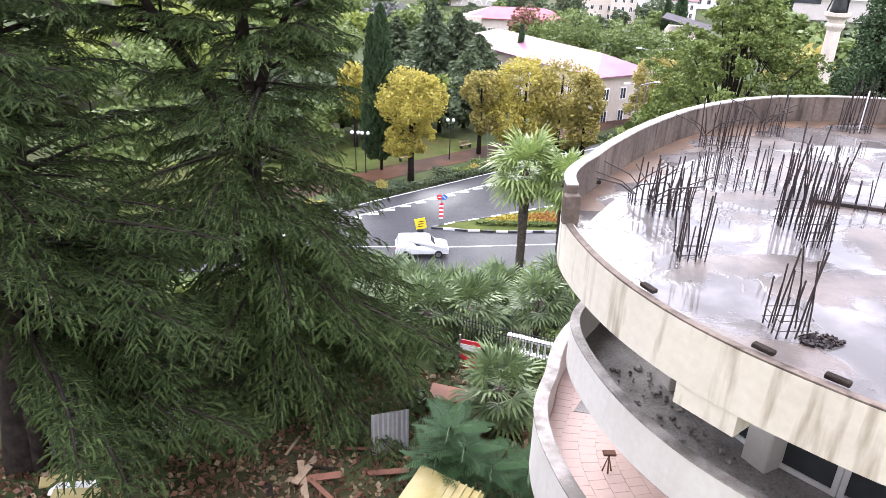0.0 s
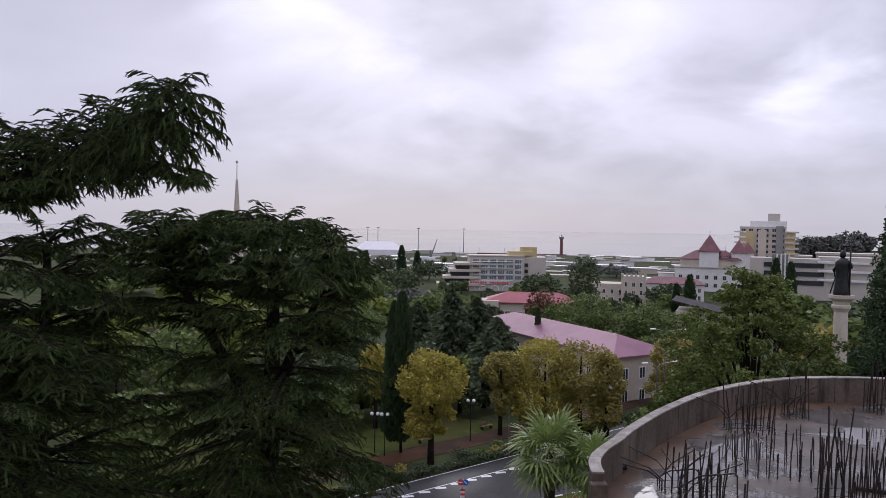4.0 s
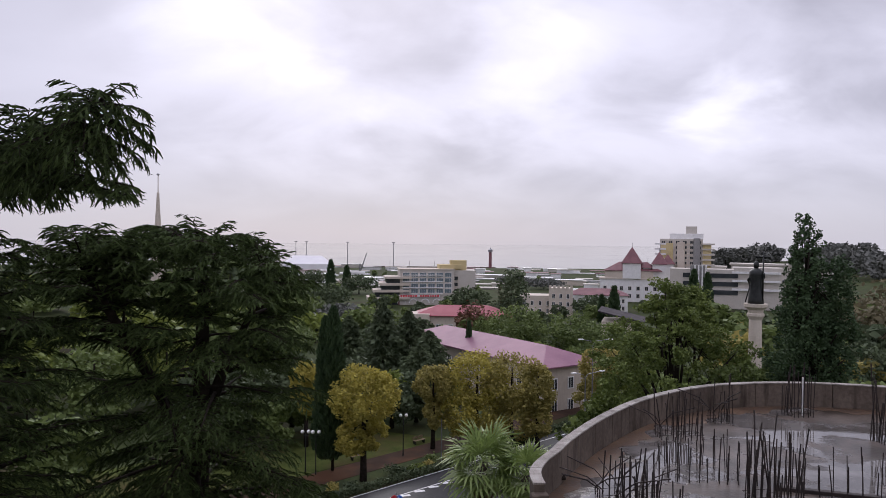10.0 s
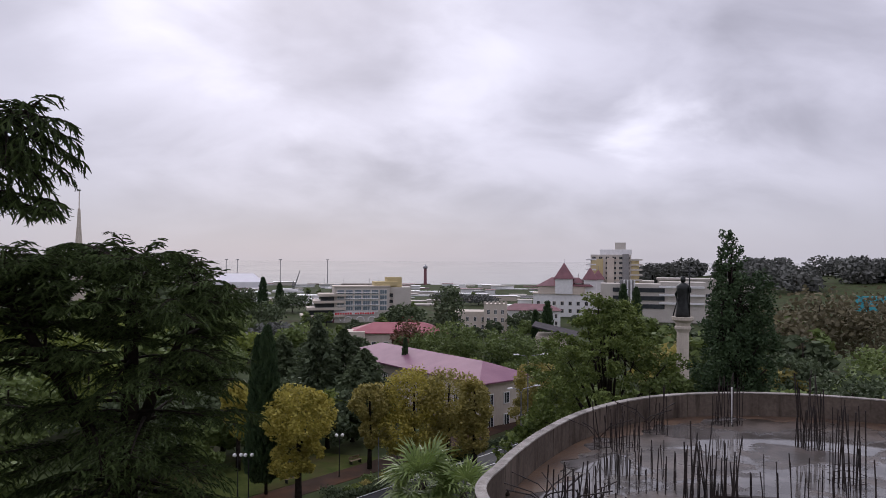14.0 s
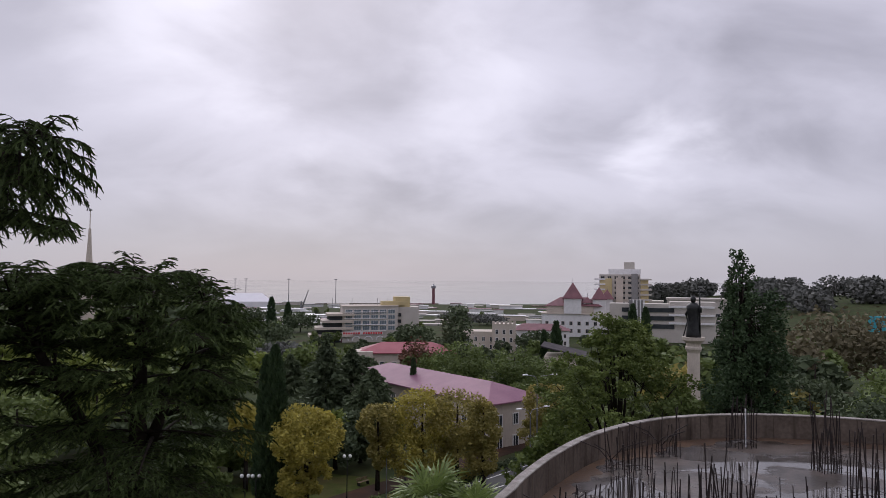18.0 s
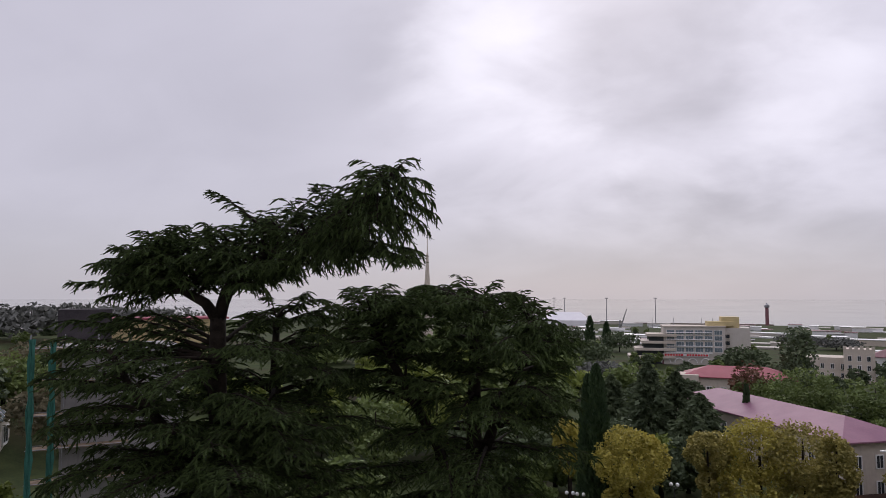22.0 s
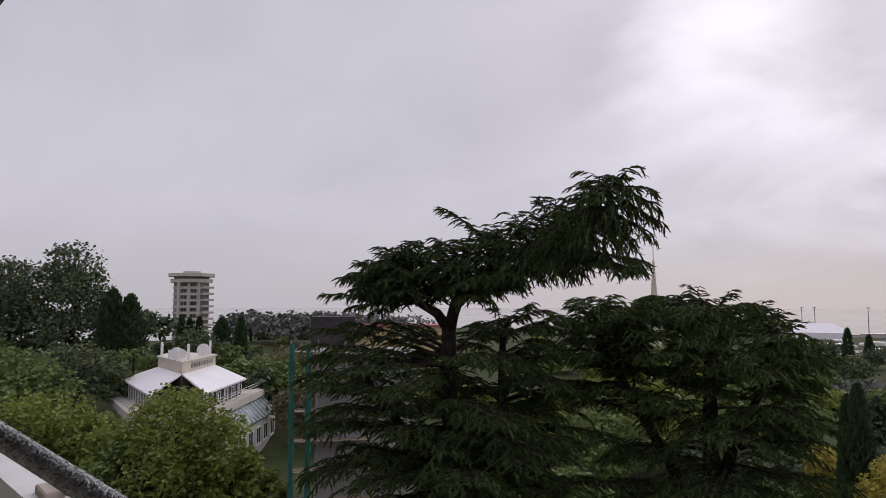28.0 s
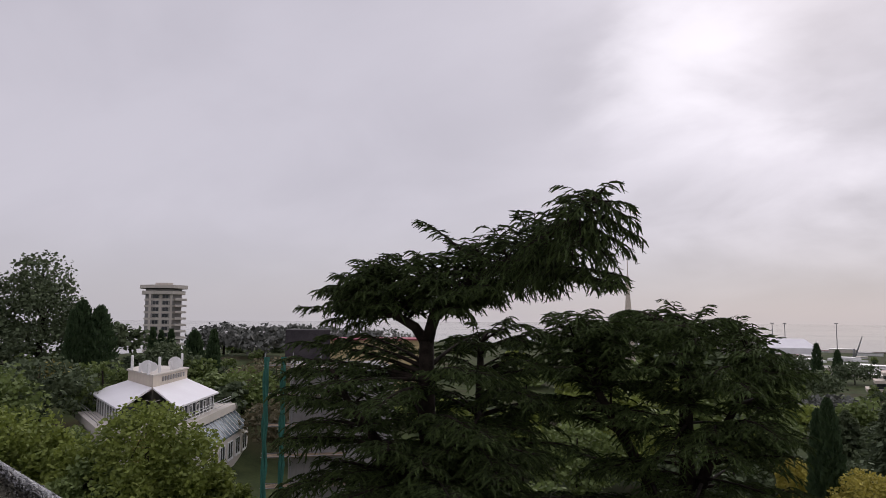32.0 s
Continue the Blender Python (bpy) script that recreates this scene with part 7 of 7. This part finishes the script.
        qs.append([p1 + s * ww * 0.55, p1 - s * ww * 0.55, p2 - s * 0.008, p2 + s * 0.008])
    return np.array(qs)


FANS = [quads("frond", fan_leaf(np.random.default_rng(70 + k)), M["palm"]) for k in range(3)]
ROAD_FANS = [quads("frond", fan_leaf(np.random.default_rng(90 + k), 1.0, 0.8), M["palm_sunlit"]) for k in range(3)]
DRY = quads("dry_frond", fan_leaf(np.random.default_rng(75), 0.8, 0.6), M["palm_dry"])


def fan_palm(x, y, height, scale, seed, label, fronds=26, z=None, fans=FANS):
    rng = random.Random(seed)
    z = ground_height(x, y) if z is None else z
    t = thing("fan_palm", label, "palm", pose(x, y, z), "fan palms")
    r = 0.15 * scale + 0.05
    pts = [(0, 0, -0.5), (0.05, 0.02, height * 0.4), (0.02, 0.05, height * 0.85), (0, 0, height)]
    part("trunk", Mesh().tube(pts, [r * 1.1, r, r * 1.25, r * 0.8], 10), M["fibre"], t, "dark fibrous trunk", smooth=True)
    for i in range(fronds):
        u = i / fronds
        el = lerp(78, -38, u ** 0.8) + rng.uniform(-8, 8)
        m = Matrix.Translation((0, 0, height - 0.15 * u)) @ pose(0, 0, 0, 0, 0, i * 137.5) @ pose(0, 0, 0, rng.uniform(-20, 20), -el, 0) @ Matrix.Scale(scale * rng.uniform(0.85, 1.15), 4)
        part("frond", fans[i % 3], None, t, at=m)
    for i in range(7):
        m = Matrix.Translation((0, 0, height - 0.3)) @ pose(0, 0, 0, 0, 0, i * 51) @ pose(0, 0, 0, 0, 62 + rng.uniform(0, 18), 0) @ Matrix.Scale(scale, 4)
        part("dry_frond", DRY, None, t, at=m)
    return t


def make_palms():
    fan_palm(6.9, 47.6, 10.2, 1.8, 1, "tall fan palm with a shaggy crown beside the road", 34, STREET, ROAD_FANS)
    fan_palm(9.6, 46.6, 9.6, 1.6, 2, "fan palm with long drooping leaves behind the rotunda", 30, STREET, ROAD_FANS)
    for k, (x, y, zt, s) in enumerate(PALMS):
        g = ground_height(x, y)
        fan_palm(x, y, max(1.2, zt - g), s, 10 + k, "bushy fan palm on the shrubby slope", 24)


PALMS = ((-2.2, 33.2, 6.2, 1.3), (-0.3, 32.3, 6.4, 1.3), (1.2, 31.3, 6.7, 1.25), (0.1, 27.6, 8.1, 1.2), (2.0, 28.6, 7.7, 1.25), (6.8, 31.6, 7.4, 1.2), (5.6, 30.0, 7.5, 1.1), (2.9, 21.7, 8.3, 1.15), (-3.4, 36.1, 5.2, 1.3), (3.5, 33.2, 5.3, 1.3), (-1.0, 29.6, 7.0, 1.2), (4.4, 36.0, 4.6, 1.25))
make_palms()


def pinnate_leaf(rng):
    """A long arching leaf with paired leaflets along +x."""
    qs = []
    for k in range(16):
        t = (k + 1) / 16
        p = np.array((1.3 * t, 0, 0.25 * t - 0.75 * t * t))
        for s in (-1, 1):
            ln = 0.42 * math.sin(math.pi * (0.15 + 0.8 * t)) * rng.uniform(0.85, 1.1)
            dv = np.array((0.45, 0.85 * s, -0.3)) * ln
            w = np.array((0.035, 0, 0.0))
            qs.append([p - w * 0.4, p + w * 0.4, p + dv * 0.6 + w, p + dv * 0.6 - w])
            qs.append([p + dv * 0.6 - w, p + dv * 0.6 + w, p + dv + w * 0.1, p + dv - w * 0.1])
    for k in range(8):
        t0, t1 = k / 8, (k + 1) / 8
        a, b = np.array((1.3 * t0, 0, 0.25 * t0 - 0.75 * t0 * t0)), np.array((1.3 * t1, 0, 0.25 * t1 - 0.75 * t1 * t1))
        w = np.array((0, 0.012, 0))
        qs.append([a - w, a + w, b + w, b - w])
    return np.array(qs)


PINNATE = quads("leaf", pinnate_leaf(np.random.default_rng(81)), M["fern"])


def make_feather_shrubs():
    for k, (x, y, h) in enumerate(((1.0, 19.0, 2.1), (1.5, 18.5, 1.7), (0.6, 18.4, 1.3), (1.3, 19.8, 1.6), (3.6, 18.2, 1.0), (2.4, 18.2, 1.2))):
        g = ground_height(x, y)
        t = thing("feather_leaf_shrub", "shrub with long drooping feather-shaped green leaves", "shrub", pose(x, y, g), "feather-leaf shrubs")
        part("stem", Mesh().tube([(0, 0, -0.3), (0.05, 0, h * 0.6), (0, 0, h)], [0.05, 0.04, 0.02], 6), M["bark"], t)
        for i in range(16):
            m = Matrix.Translation((0, 0, h * (0.55 + 0.45 * (i / 16)))) @ pose(0, 0, 0, 0, 0, i * 137.5) @ pose(0, 0, 0, 0, -50 * (i / 16) + 5, 0)
            part("leaf", PINNATE, None, t, at=m)


make_feather_shrubs()


def make_street_things():
    # twin-globe park lamps
    for x, y, h in ((-7.4, 75.7, 4.4), (2.2, 81.6, 4.6), (-8.6, 76.6, 4.2)):
        t = thing("park_lamp", "black park lamp with two white globes", "lamp", pose(x, y, STREET), "park lamps")
        part("pole", Mesh().tube([(0, 0, -0.1), (0, 0, 0.6), (0, 0, h)], [0.09, 0.06, 0.045], 8), M["black"], t)
        for s in (-1, 1):
            part("arm", Mesh().tube([(0, 0, h - 0.25), (0.25 * s, 0, h - 0.2), (0.34 * s, 0, h)], 0.025, 6), M["black"], t)
            part("globe", Mesh().lathe([(0.05, 0), (0.18, 0.08), (0.22, 0.22), (0.16, 0.36), (0.03, 0.42)], 12, (0.34 * s, 0, h)), M["globe"], t, smooth=True)
    # tall street lamps with curved arms
    for x, y, h, yaw in ((9.6, 87.6, 9.2, 10), (23.6, 80.2, 10.0, 20), (28.0, 91.8, 12.2, 0)):
        t = thing("street_lamp", "tall grey street lamp with curved arms", "street lamp", pose(x, y, STREET, 0, 0, yaw), "street lamps")
        part("pole", Mesh().tube([(0, 0, -0.1), (0, 0, h * 0.5), (0, 0, h - 0.6)], [0.12, 0.09, 0.06], 8), M["metal"], t)
        for s, ln in ((1, 2.2), (-1, 1.4)):
            part("arm", Mesh().tube([(0, 0, h - 0.7), (0.3 * s, 0, h - 0.2), (ln * s, 0, h + 0.05)], 0.04, 6), M["metal"], t)
            part("lamp_head", Mesh().box((ln * s + 0.25 * s, 0, h + 0.06), (0.75, 0.28, 0.14), bevel=0.04), M["white"], t)
    t = thing("slim_pole", "slim grey pole beside the park path", "pole", pose(6.4, 77.6, STREET))
    part("pole", Mesh().tube([(0, 0, -0.1), (0, 0, 5.4)], 0.05, 6), M["metal"], t)
    # benches
    for s, o in ((14.5, 9.6), (4.0, 9.6), (24.0, 9.8)):
        p = along(s, o, STREET - 0.04)
        t = thing("park_bench", "brown wooden park bench beside the path", "bench", Matrix.Translation(p) @ pose(0, 0, 0, 0, 0, 37), "park benches")
        for k in range(4):
            part("slat", Mesh().box((0, -0.2 + 0.12 * k, 0.45), (1.7, 0.09, 0.04)), M["wood"], t)
        for k in range(3):
            part("back_slat", Mesh().box((0, 0.26, 0.6 + 0.13 * k), (1.7, 0.04, 0.09)), M["wood"], t)
        for x in (-0.7, 0.7):
            part("leg", Mesh().box((x, 0, 0.22), (0.07, 0.5, 0.44)), M["black"], t)
    # road signs on the island's tip
    t = thing("road_sign", "red and white striped post with round red and blue signs", "road sign", pose(1.1, 61.6, STREET + 0.1))
    part("post", Mesh().tube([(0, 0, -0.1), (0, 0, 2.9)], 0.035, 8), M["metal"], t)
    for k in range(8):
        part("stripe", Mesh().box((0, -0.05, 0.35 + 0.2 * k), (0.4, 0.04, 0.2), pose(0, 0, 0, 0, 0, 0)), M["sign_red"] if k % 2 else M["paint"], t)
    for x, m in ((-0.2, "sign_red"), (0.26, "sign_blue")):
        part("disc", Mesh().lathe([(0.27, 0), (0.28, 0.01), (0.28, 0.025), (0.0, 0.026)], 20), M[m], t, at=pose(x, -0.06, 2.45, 90, 0, 0))
        part("symbol", Mesh().box((0, 0, 0), (0.36, 0.012, 0.09), pose(0, 0, 0, 0, 0 if m == "sign_red" else 45, 0)), M["paint"], t, at=pose(x, -0.1, 2.45))
    t = thing("road_sign", "square yellow sign board on the kerb", "road sign", pose(-0.8, 59.3, STREET))
    part("board", Mesh().box((0, 0, 0.75), (1.0, 0.06, 1.05), pose(0, 0, 0, 0, -12, 0), 0.02), M["sign_yellow"], t)
    for k in range(3):
        part("bar", Mesh().box((0.02 * k, -0.045, 0.5 + 0.24 * k), (0.5, 0.012, 0.08), pose(0, 0, 0, 0, -12, 0)), M["kerb_black"], t)
    part("foot", Mesh().box((0, 0, 0.1), (0.6, 0.4, 0.2), None, 0.03), M["rubber"], t)
    # white four-wheel-drive car
    c = thing("white_suv", "wet white four-wheel-drive car on the road", "car", pose(-0.6, 54.3, STREET, 0, 0, 4) @ Matrix.Scale(0.93, 4))
    prof = [(-2.4, 0.45), (-2.45, 0.95), (-2.3, 1.15), (-2.1, 1.75), (-1.8, 1.84), (0.35, 1.84), (0.75, 1.72), (1.25, 1.2), (2.2, 1.08), (2.45, 0.85), (2.45, 0.45)]
    body = Mesh()
    n = len(prof)
    vs = []
    for y, k in ((-0.95, 0.0), (-0.88, 1.0), (0.88, 1.0), (0.95, 0.0)):
        for x, z in prof:
            inset = max(0.0, z - 1.15) * 0.28 if k == 0 else 0.0
            vs.append((x * (1.0 if k == 0 else 0.985), (abs(y) - (inset if k == 0 else 0.3 * max(0.0, z - 1.15))) * (1 if y > 0 else -1), z + (0 if k == 0 else 0.03)))
    fs = [tuple(reversed(range(n))), tuple(range(3 * n, 4 * n))]
    for r in range(3):
        fs += [(r * n + i, r * n + (i + 1) % n, (r + 1) * n + (i + 1) % n, (r + 1) * n + i) for i in range(n)]
    body.add(vs, [tuple(reversed(q)) for q in fs])
    part("body", body, M["car_white"], c)
    for y in (-0.80, 0.80):
        for x0, x1 in ((-1.85, -1.05), (-0.98, -0.1), (-0.03, 0.72)):
            part("side_window", Mesh().add([(x0, y * 1.075, 1.24), (x1 + (0.25 if x1 > 0.5 else 0), y * 1.075, 1.24), (x1, y * 0.955, 1.68), (x0, y * 0.955, 1.68), (x0, y * 1.02, 1.24), (x1 + (0.25 if x1 > 0.5 else 0), y * 1.02, 1.24), (x1, y * 0.9, 1.68), (x0, y * 0.9, 1.68)], [(0, 1, 2, 3), (7, 6, 5, 4), (0, 4, 5, 1), (1, 5, 6, 2), (2, 6, 7, 3), (3, 7, 4, 0)]), M["glass"], c)
        for x in (-1.5, 1.5):
            w = part("wheel", Mesh().tube([(x, y * 1.0, 0.38), (x, y * 1.22, 0.38)], 0.38, 20), M["rubber"], c)
            part("rim", Mesh().tube([(x, y * 1.2, 0.38), (x, y * 1.24, 0.38)], 0.24, 14), M["metal"], w)
    part("windscreen", Mesh().add([(1.22, -0.75, 1.26), (1.22, 0.75, 1.26), (0.82, 0.68, 1.7), (0.82, -0.68, 1.7)], [(0, 1, 2, 3)]), M["glass"], c)
    part("roof_rack", Mesh().tube([(-1.7, -0.62, 1.9), (0.2, -0.62, 1.9)], 0.03, 5), M["metal"], c)
    part("tail_light", Mesh().box((-2.4, -0.8, 1.0), (0.08, 0.2, 0.3)), M["sign_red"], c)
    part("head_light", Mesh().box((2.36, -0.75, 0.92), (0.12, 0.3, 0.16)), M["globe"], c)
    x, y = 147.0, 163.7
    z = ground_height(x, y)
    t = thing("billboard", "turquoise billboard standing beyond the slope trees", "billboard", pose(x, y, 0, 0, 0, -42))
    part("board", Mesh().box((0, 0, 11.6), (9, 0.4, 4.2), bevel=0.05), M["turquoise"], t)
    for k in (-3, 3):
        part("post", Mesh().tube([(k, 0.3, z - 0.3), (k, 0.3, 11)], 0.2, 8), M["metal"], t)
    # balustrade and iron fence on the slope
    b = thing("balustrade", "white concrete balustrade on the slope behind an iron fence", "balustrade", kind="structure")
    p0, p1 = Vector((3.7, 26.6, 0)), Vector((8.6, 24.4, 0))
    d = p1 - p0
    z = 6.7
    yaw = math.degrees(math.atan2(d.y, d.x))
    mid = (p0 + p1) / 2
    part("bottom_rail", Mesh().box((mid.x, mid.y, z + 0.1), (d.length, 0.26, 0.16), pose(0, 0, 0, 0, 0, yaw), 0.02), M["white"], b)
    part("top_rail", Mesh().box((mid.x, mid.y, z + 0.86), (d.length, 0.28, 0.14), pose(0, 0, 0, 0, 0, yaw), 0.02), M["white"], b)
    bal = Mesh().lathe([(0.06, 0), (0.09, 0.12), (0.05, 0.24), (0.08, 0.42), (0.05, 0.6)], 8).data("baluster", M["white"], True)
    for k in range(17):
        q = p0 + d * (k + 0.5) / 17
        part("baluster", bal, None, b, at=pose(q.x, q.y, z + 0.18))
    f = thing("iron_fence", "black wrought-iron fence in front of the balustrade", "fence", kind="structure")
    q0, q1 = Vector((1.2, 26.9, 0)), Vector((8.6, 23.9, 0))
    d = q1 - q0
    for zz in (0.15, 1.2, 1.5):
        part("rail", Mesh().tube([q0 + Vector((0, 0, z + zz)), q1 + Vector((0, 0, z + zz))], 0.02, 5), M["black"], f)
    bar = Mesh().tube([(0, 0, -0.6), (0, 0, 1.75)], 0.014, 5).data("bar", M["black"])
    for k in range(58):
        q = q0 + d * k / 57
        part("bar", bar, None, f, at=pose(q.x, q.y, z))
    g = np.random.default_rng(77)
    for nm, lf, n in (("leaf_litter", "leaf_rust", 7000), ("leaf_litter", "palm_dry", 3000)):
        c = np.stack([g.uniform(-15, 4, n), g.uniform(13, 25, n), np.zeros(n)], 1)
        c[:, 2] = [ground_height(p[0], p[1]) + 0.05 + 0.12 * g.random() for p in c]
        solid(nm, quads(nm, leaf_quads(c, 0.16, g, 2.0), M[lf]), None, "brown leaf litter and splinters covering the site ground", "leaf litter", kind="stuff")
    # corrugated site fence
    fence = thing("corrugated_fence", "grey corrugated metal site fence below the cedars", "fence", kind="structure")
    for (x0, y0), (x1, y1), z0, h in CORRUGATED:
        d = Vector((x1 - x0, y1 - y0, 0))
        n = max(1, round(d.length / 1.1))
        for k in range(n):
            m = Mesh()
            a, e = Vector((x0, y0, z0)) + d * k / n, Vector((x0, y0, z0)) + d * (k + 0.97) / n
            nn = Vector((-d.y, d.x, 0)).normalized()
            cnt = 24
            vs = []
            for i in range(cnt + 1):
                p = a.lerp(e, i / cnt) + nn * 0.025 * math.sin(i * math.pi / 1.5)
                vs += [p, p + Vector((0, 0, h))]
            m.add(vs, [(2 * i, 2 * i + 2, 2 * i + 3, 2 * i + 1) for i in range(cnt)])
            part("sheet", m, M["corrugated"], fence)
    for x, y, yaw, mt in ((-11.4, 17.9, 12, "white"), (-11.9, 18.3, 20, "yellow_board"), (-11.2, 17.6, 8, "yellow_board")):
        solid("scrap_board", Mesh().box((0, 0, 0), (1.5, 0.5, 0.05), bevel=0.01), M[mt], "discarded panel lying in the site debris below the cedar", "panel", pose(x, y, ground_height(x, y) + 0.2, 4, 3, yaw), "scrap panels")
    t = thing("red_gate", "red and white painted sheet gate in the iron fence", "gate", pose(2.0, 25.3, 6.5, 0, 0, -20))
    part("panel", Mesh().box((0, 0, 0.75), (0.9, 0.05, 1.5), None, 0.01), M["sign_red"], t)
    part("band", Mesh().box((0, -0.035, 1.15), (0.9, 0.02, 0.3)), M["white"], t, "white painted band")
    part("post", Mesh().tube([(-0.5, 0, -0.2), (-0.5, 0, 1.7)], 0.04, 8), M["metal"], t)
    rg = random.Random(41)
    for k in range(18):
        x, y = rg.uniform(-12.5, -0.5), rg.uniform(15.2, 21.0)
        ln = rg.uniform(0.8, 2.6)
        mt = rg.choice(("wood", "wood", "wood", "bark", "yellow_board", "rust"))
        solid("scrap_plank", Mesh().box((0, 0, 0), (ln, rg.uniform(0.08, 0.26), 0.04), bevel=0.008), M[mt], "weathered scrap board lying in the site debris", "plank", pose(x, y, ground_height(x, y) + 0.16, rg.uniform(-16, 16), rg.uniform(-14, 14), rg.uniform(0, 180)), "scrap boards")
    x, y = 0.7, 16.9
    sh = thing("rusty_shed_roof", "low shed with a rusty and yellow sheet roof", "shed")
    part("wall", Mesh().box((0, 0, 0), (1.9, 1.2, 1.0)), M["wood"], sh, at=pose(x, y, 6.9, 0, 0, -30))
    part("roof", Mesh().box((0, 0, 0), (2.3, 1.5, 0.06), pose(0, 0, 0, 12, 4, 0)), M["yellow_board"], sh, at=pose(x, y, 7.5, 0, 0, -30))
    for k in range(9):
        part("rib", Mesh().box((-1.05 + 0.26 * k, 0, 0.045), (0.06, 1.5, 0.035), pose(0, 0, 0, 12, 4, 0)), M["yellow_board"], sh, at=pose(x, y, 7.5, 0, 0, -30))
    x, y = 1.1, 22.4
    sh = thing("rusty_shed_roof", "small lean-to with a rusty brown sheet roof", "shed")
    part("wall", Mesh().box((0, 0, 0), (1.2, 0.9, 1.0)), M["corrugated"], sh, at=pose(x, y, 6.8, 0, 0, -10))
    part("roof", Mesh().box((0, 0, 0), (1.6, 1.2, 0.06), pose(0, 0, 0, -10, 6, 0)), M["rust"], sh, at=pose(x, y, 7.4, 0, 0, -10))


CORRUGATED = (((-13.2, 19.2), (-8.4, 20.7), 6.4, 1.9), ((-1.75, 19.9), (-0.4, 20.3), 6.4, 1.9))
make_street_things()


def make_statue():
    """A dark robed figure with a tall cross on a pale column; one plain mesh and its column."""
    x, y, z = 36.4, 65.7, 4.1
    col = thing("monument_column", "pale stone monument column carrying a dark bronze statue", "column", pose(x, y, z))
    part("shaft", Mesh().lathe([(1.0, 0), (1.0, 1.0), (0.66, 1.3), (0.6, 12.2), (0.7, 12.4)], 20), M["stone"], col, smooth=False)
    part("capital", Mesh().lathe([(0.7, 12.4), (0.82, 12.6), (0.82, 12.8), (0.7, 12.9), (0.76, 13.2), (1.1, 13.5), (1.1, 13.8)], 20), M["stone"], col)
    s = Mesh()
    s.lathe([(0.75, 0), (0.72, 0.3), (0.62, 1.2), (0.55, 2.0), (0.62, 2.8), (0.66, 3.1), (0.4, 3.4), (0.2, 3.5)], 14)
    s.lathe([(0.1, 3.45), (0.24, 3.6), (0.27, 3.85), (0.2, 4.1), (0.05, 4.2)], 12)
    s.tube([(0.35, 0, 2.9), (0.72, -0.2, 2.6), (0.7, -0.4, 3.0)], [0.17, 0.14, 0.1], 8)
    s.tube([(-0.35, 0, 2.9), (-0.7, -0.15, 2.3), (-0.55, -0.45, 1.7)], [0.17, 0.14, 0.1], 8)
    s.tube([(0.62, -0.3, 0.0), (0.62, -0.3, 5.2)], 0.07, 8)
    s.box((0.62, -0.3, 4.6), (1.3, 0.1, 0.16)).box((0.62, -0.3, 4.95), (0.5, 0.1, 0.13))
    s.tube([(-0.5, -0.45, 1.9), (-0.95, -0.3, 0.1)], 0.06, 6)
    solid("statue", s, M["bronze"], "dark bronze robed statue holding a tall cross", "statue", pose(x, y, z + 13.8, 0, 0, -29), smooth=True)


make_statue()


def make_balcony():
    rail = thing("handrail", "wet steel handrail of the balcony covered in drops", "handrail", kind="structure")
    part("tube", Mesh().tube([(-2.6, 0.13, 24.25), (-1.47, 0.35, 23.975), (-0.98, 0.445, 23.815), (-0.84, 0.47, 23.77)], 0.017, 20), M["steel"], rail, smooth=True)
    g = np.random.default_rng(3)
    drops = Mesh()
    for _ in range(260):
        t = g.random()
        p = Vector((-1.47, 0.35, 23.975)).lerp(Vector((-0.98, 0.445, 23.815)), t)
        a = g.uniform(-0.6, 2.2)
        q = p + Vector((0.19, -0.96, -0.02)) * 0.0166 * math.cos(a) + Vector((0.3, 0.06, 0.95)) * 0.0166 * math.sin(a)
        s = g.uniform(0.001, 0.0022)
        drops.box(q, (s * 2, s * 2, s * 1.2), None, s * 0.6)
    tagged(part("drops", drops, M["steel"], rail, "clinging rain drops"), kind="stuff")
    slab = Mesh().prism([(-9.5, -2.04), (-8.0, -2.04), (-8.0, 2.44), (-4.15, 1.58), (-2.9, 1.3), (-2.7, 1.55), (-3.2, 1.67), (-5.6, 2.25), (-9.5, 3.2)], 22.9, 23.25)
    solid("ledge", slab, M["white"], "pale wet balcony ledge beside the handrail", "ledge", kind="structure")
    cl = thing("clamp", "rusty scaffold clamp lying on the ledge", "clamp", pose(-3.57, 1.6, 23.25, 0, 0, 165))
    part("jaw", Mesh().tube([(-0.12, 0, 0.04), (0.12, 0, 0.05)], 0.025, 8), M["rust"], cl)
    part("plate", Mesh().box((0.02, 0.05, 0.02), (0.2, 0.09, 0.04), None, 0.008), M["stone"], cl)
    part("bolt", Mesh().tube([(0, 0, 0.0), (0, 0, 0.12)], 0.014, 6), M["rebar"], cl)
    over = Mesh().prism([(-16, 3.5), (-2.0, 0.87), (1.5, 0.25), (9.8, 0.0), (9.8, -2.04), (-16, -2.04)], 25.3, 25.55)
    solid("ceiling", over, M["grey_wall"], "dark underside of the balcony above", "ceiling", kind="structure")
    floor = Mesh().prism([(-2.18, 0.2), (3.2, 0.2), (3.2, -2.04), (-2.18, -2.04)], 22.1, 22.35)
    solid("floor", floor, M["gravel"], "bare concrete balcony floor", "floor", kind="structure")
    wall = Mesh().box((-3, -2.2, 17), (26, 0.3, 34))
    solid("wall_south", wall, M["plaster_pale"], "pale rendered hotel wall behind the balcony", "wall", kind="structure")


make_balcony()
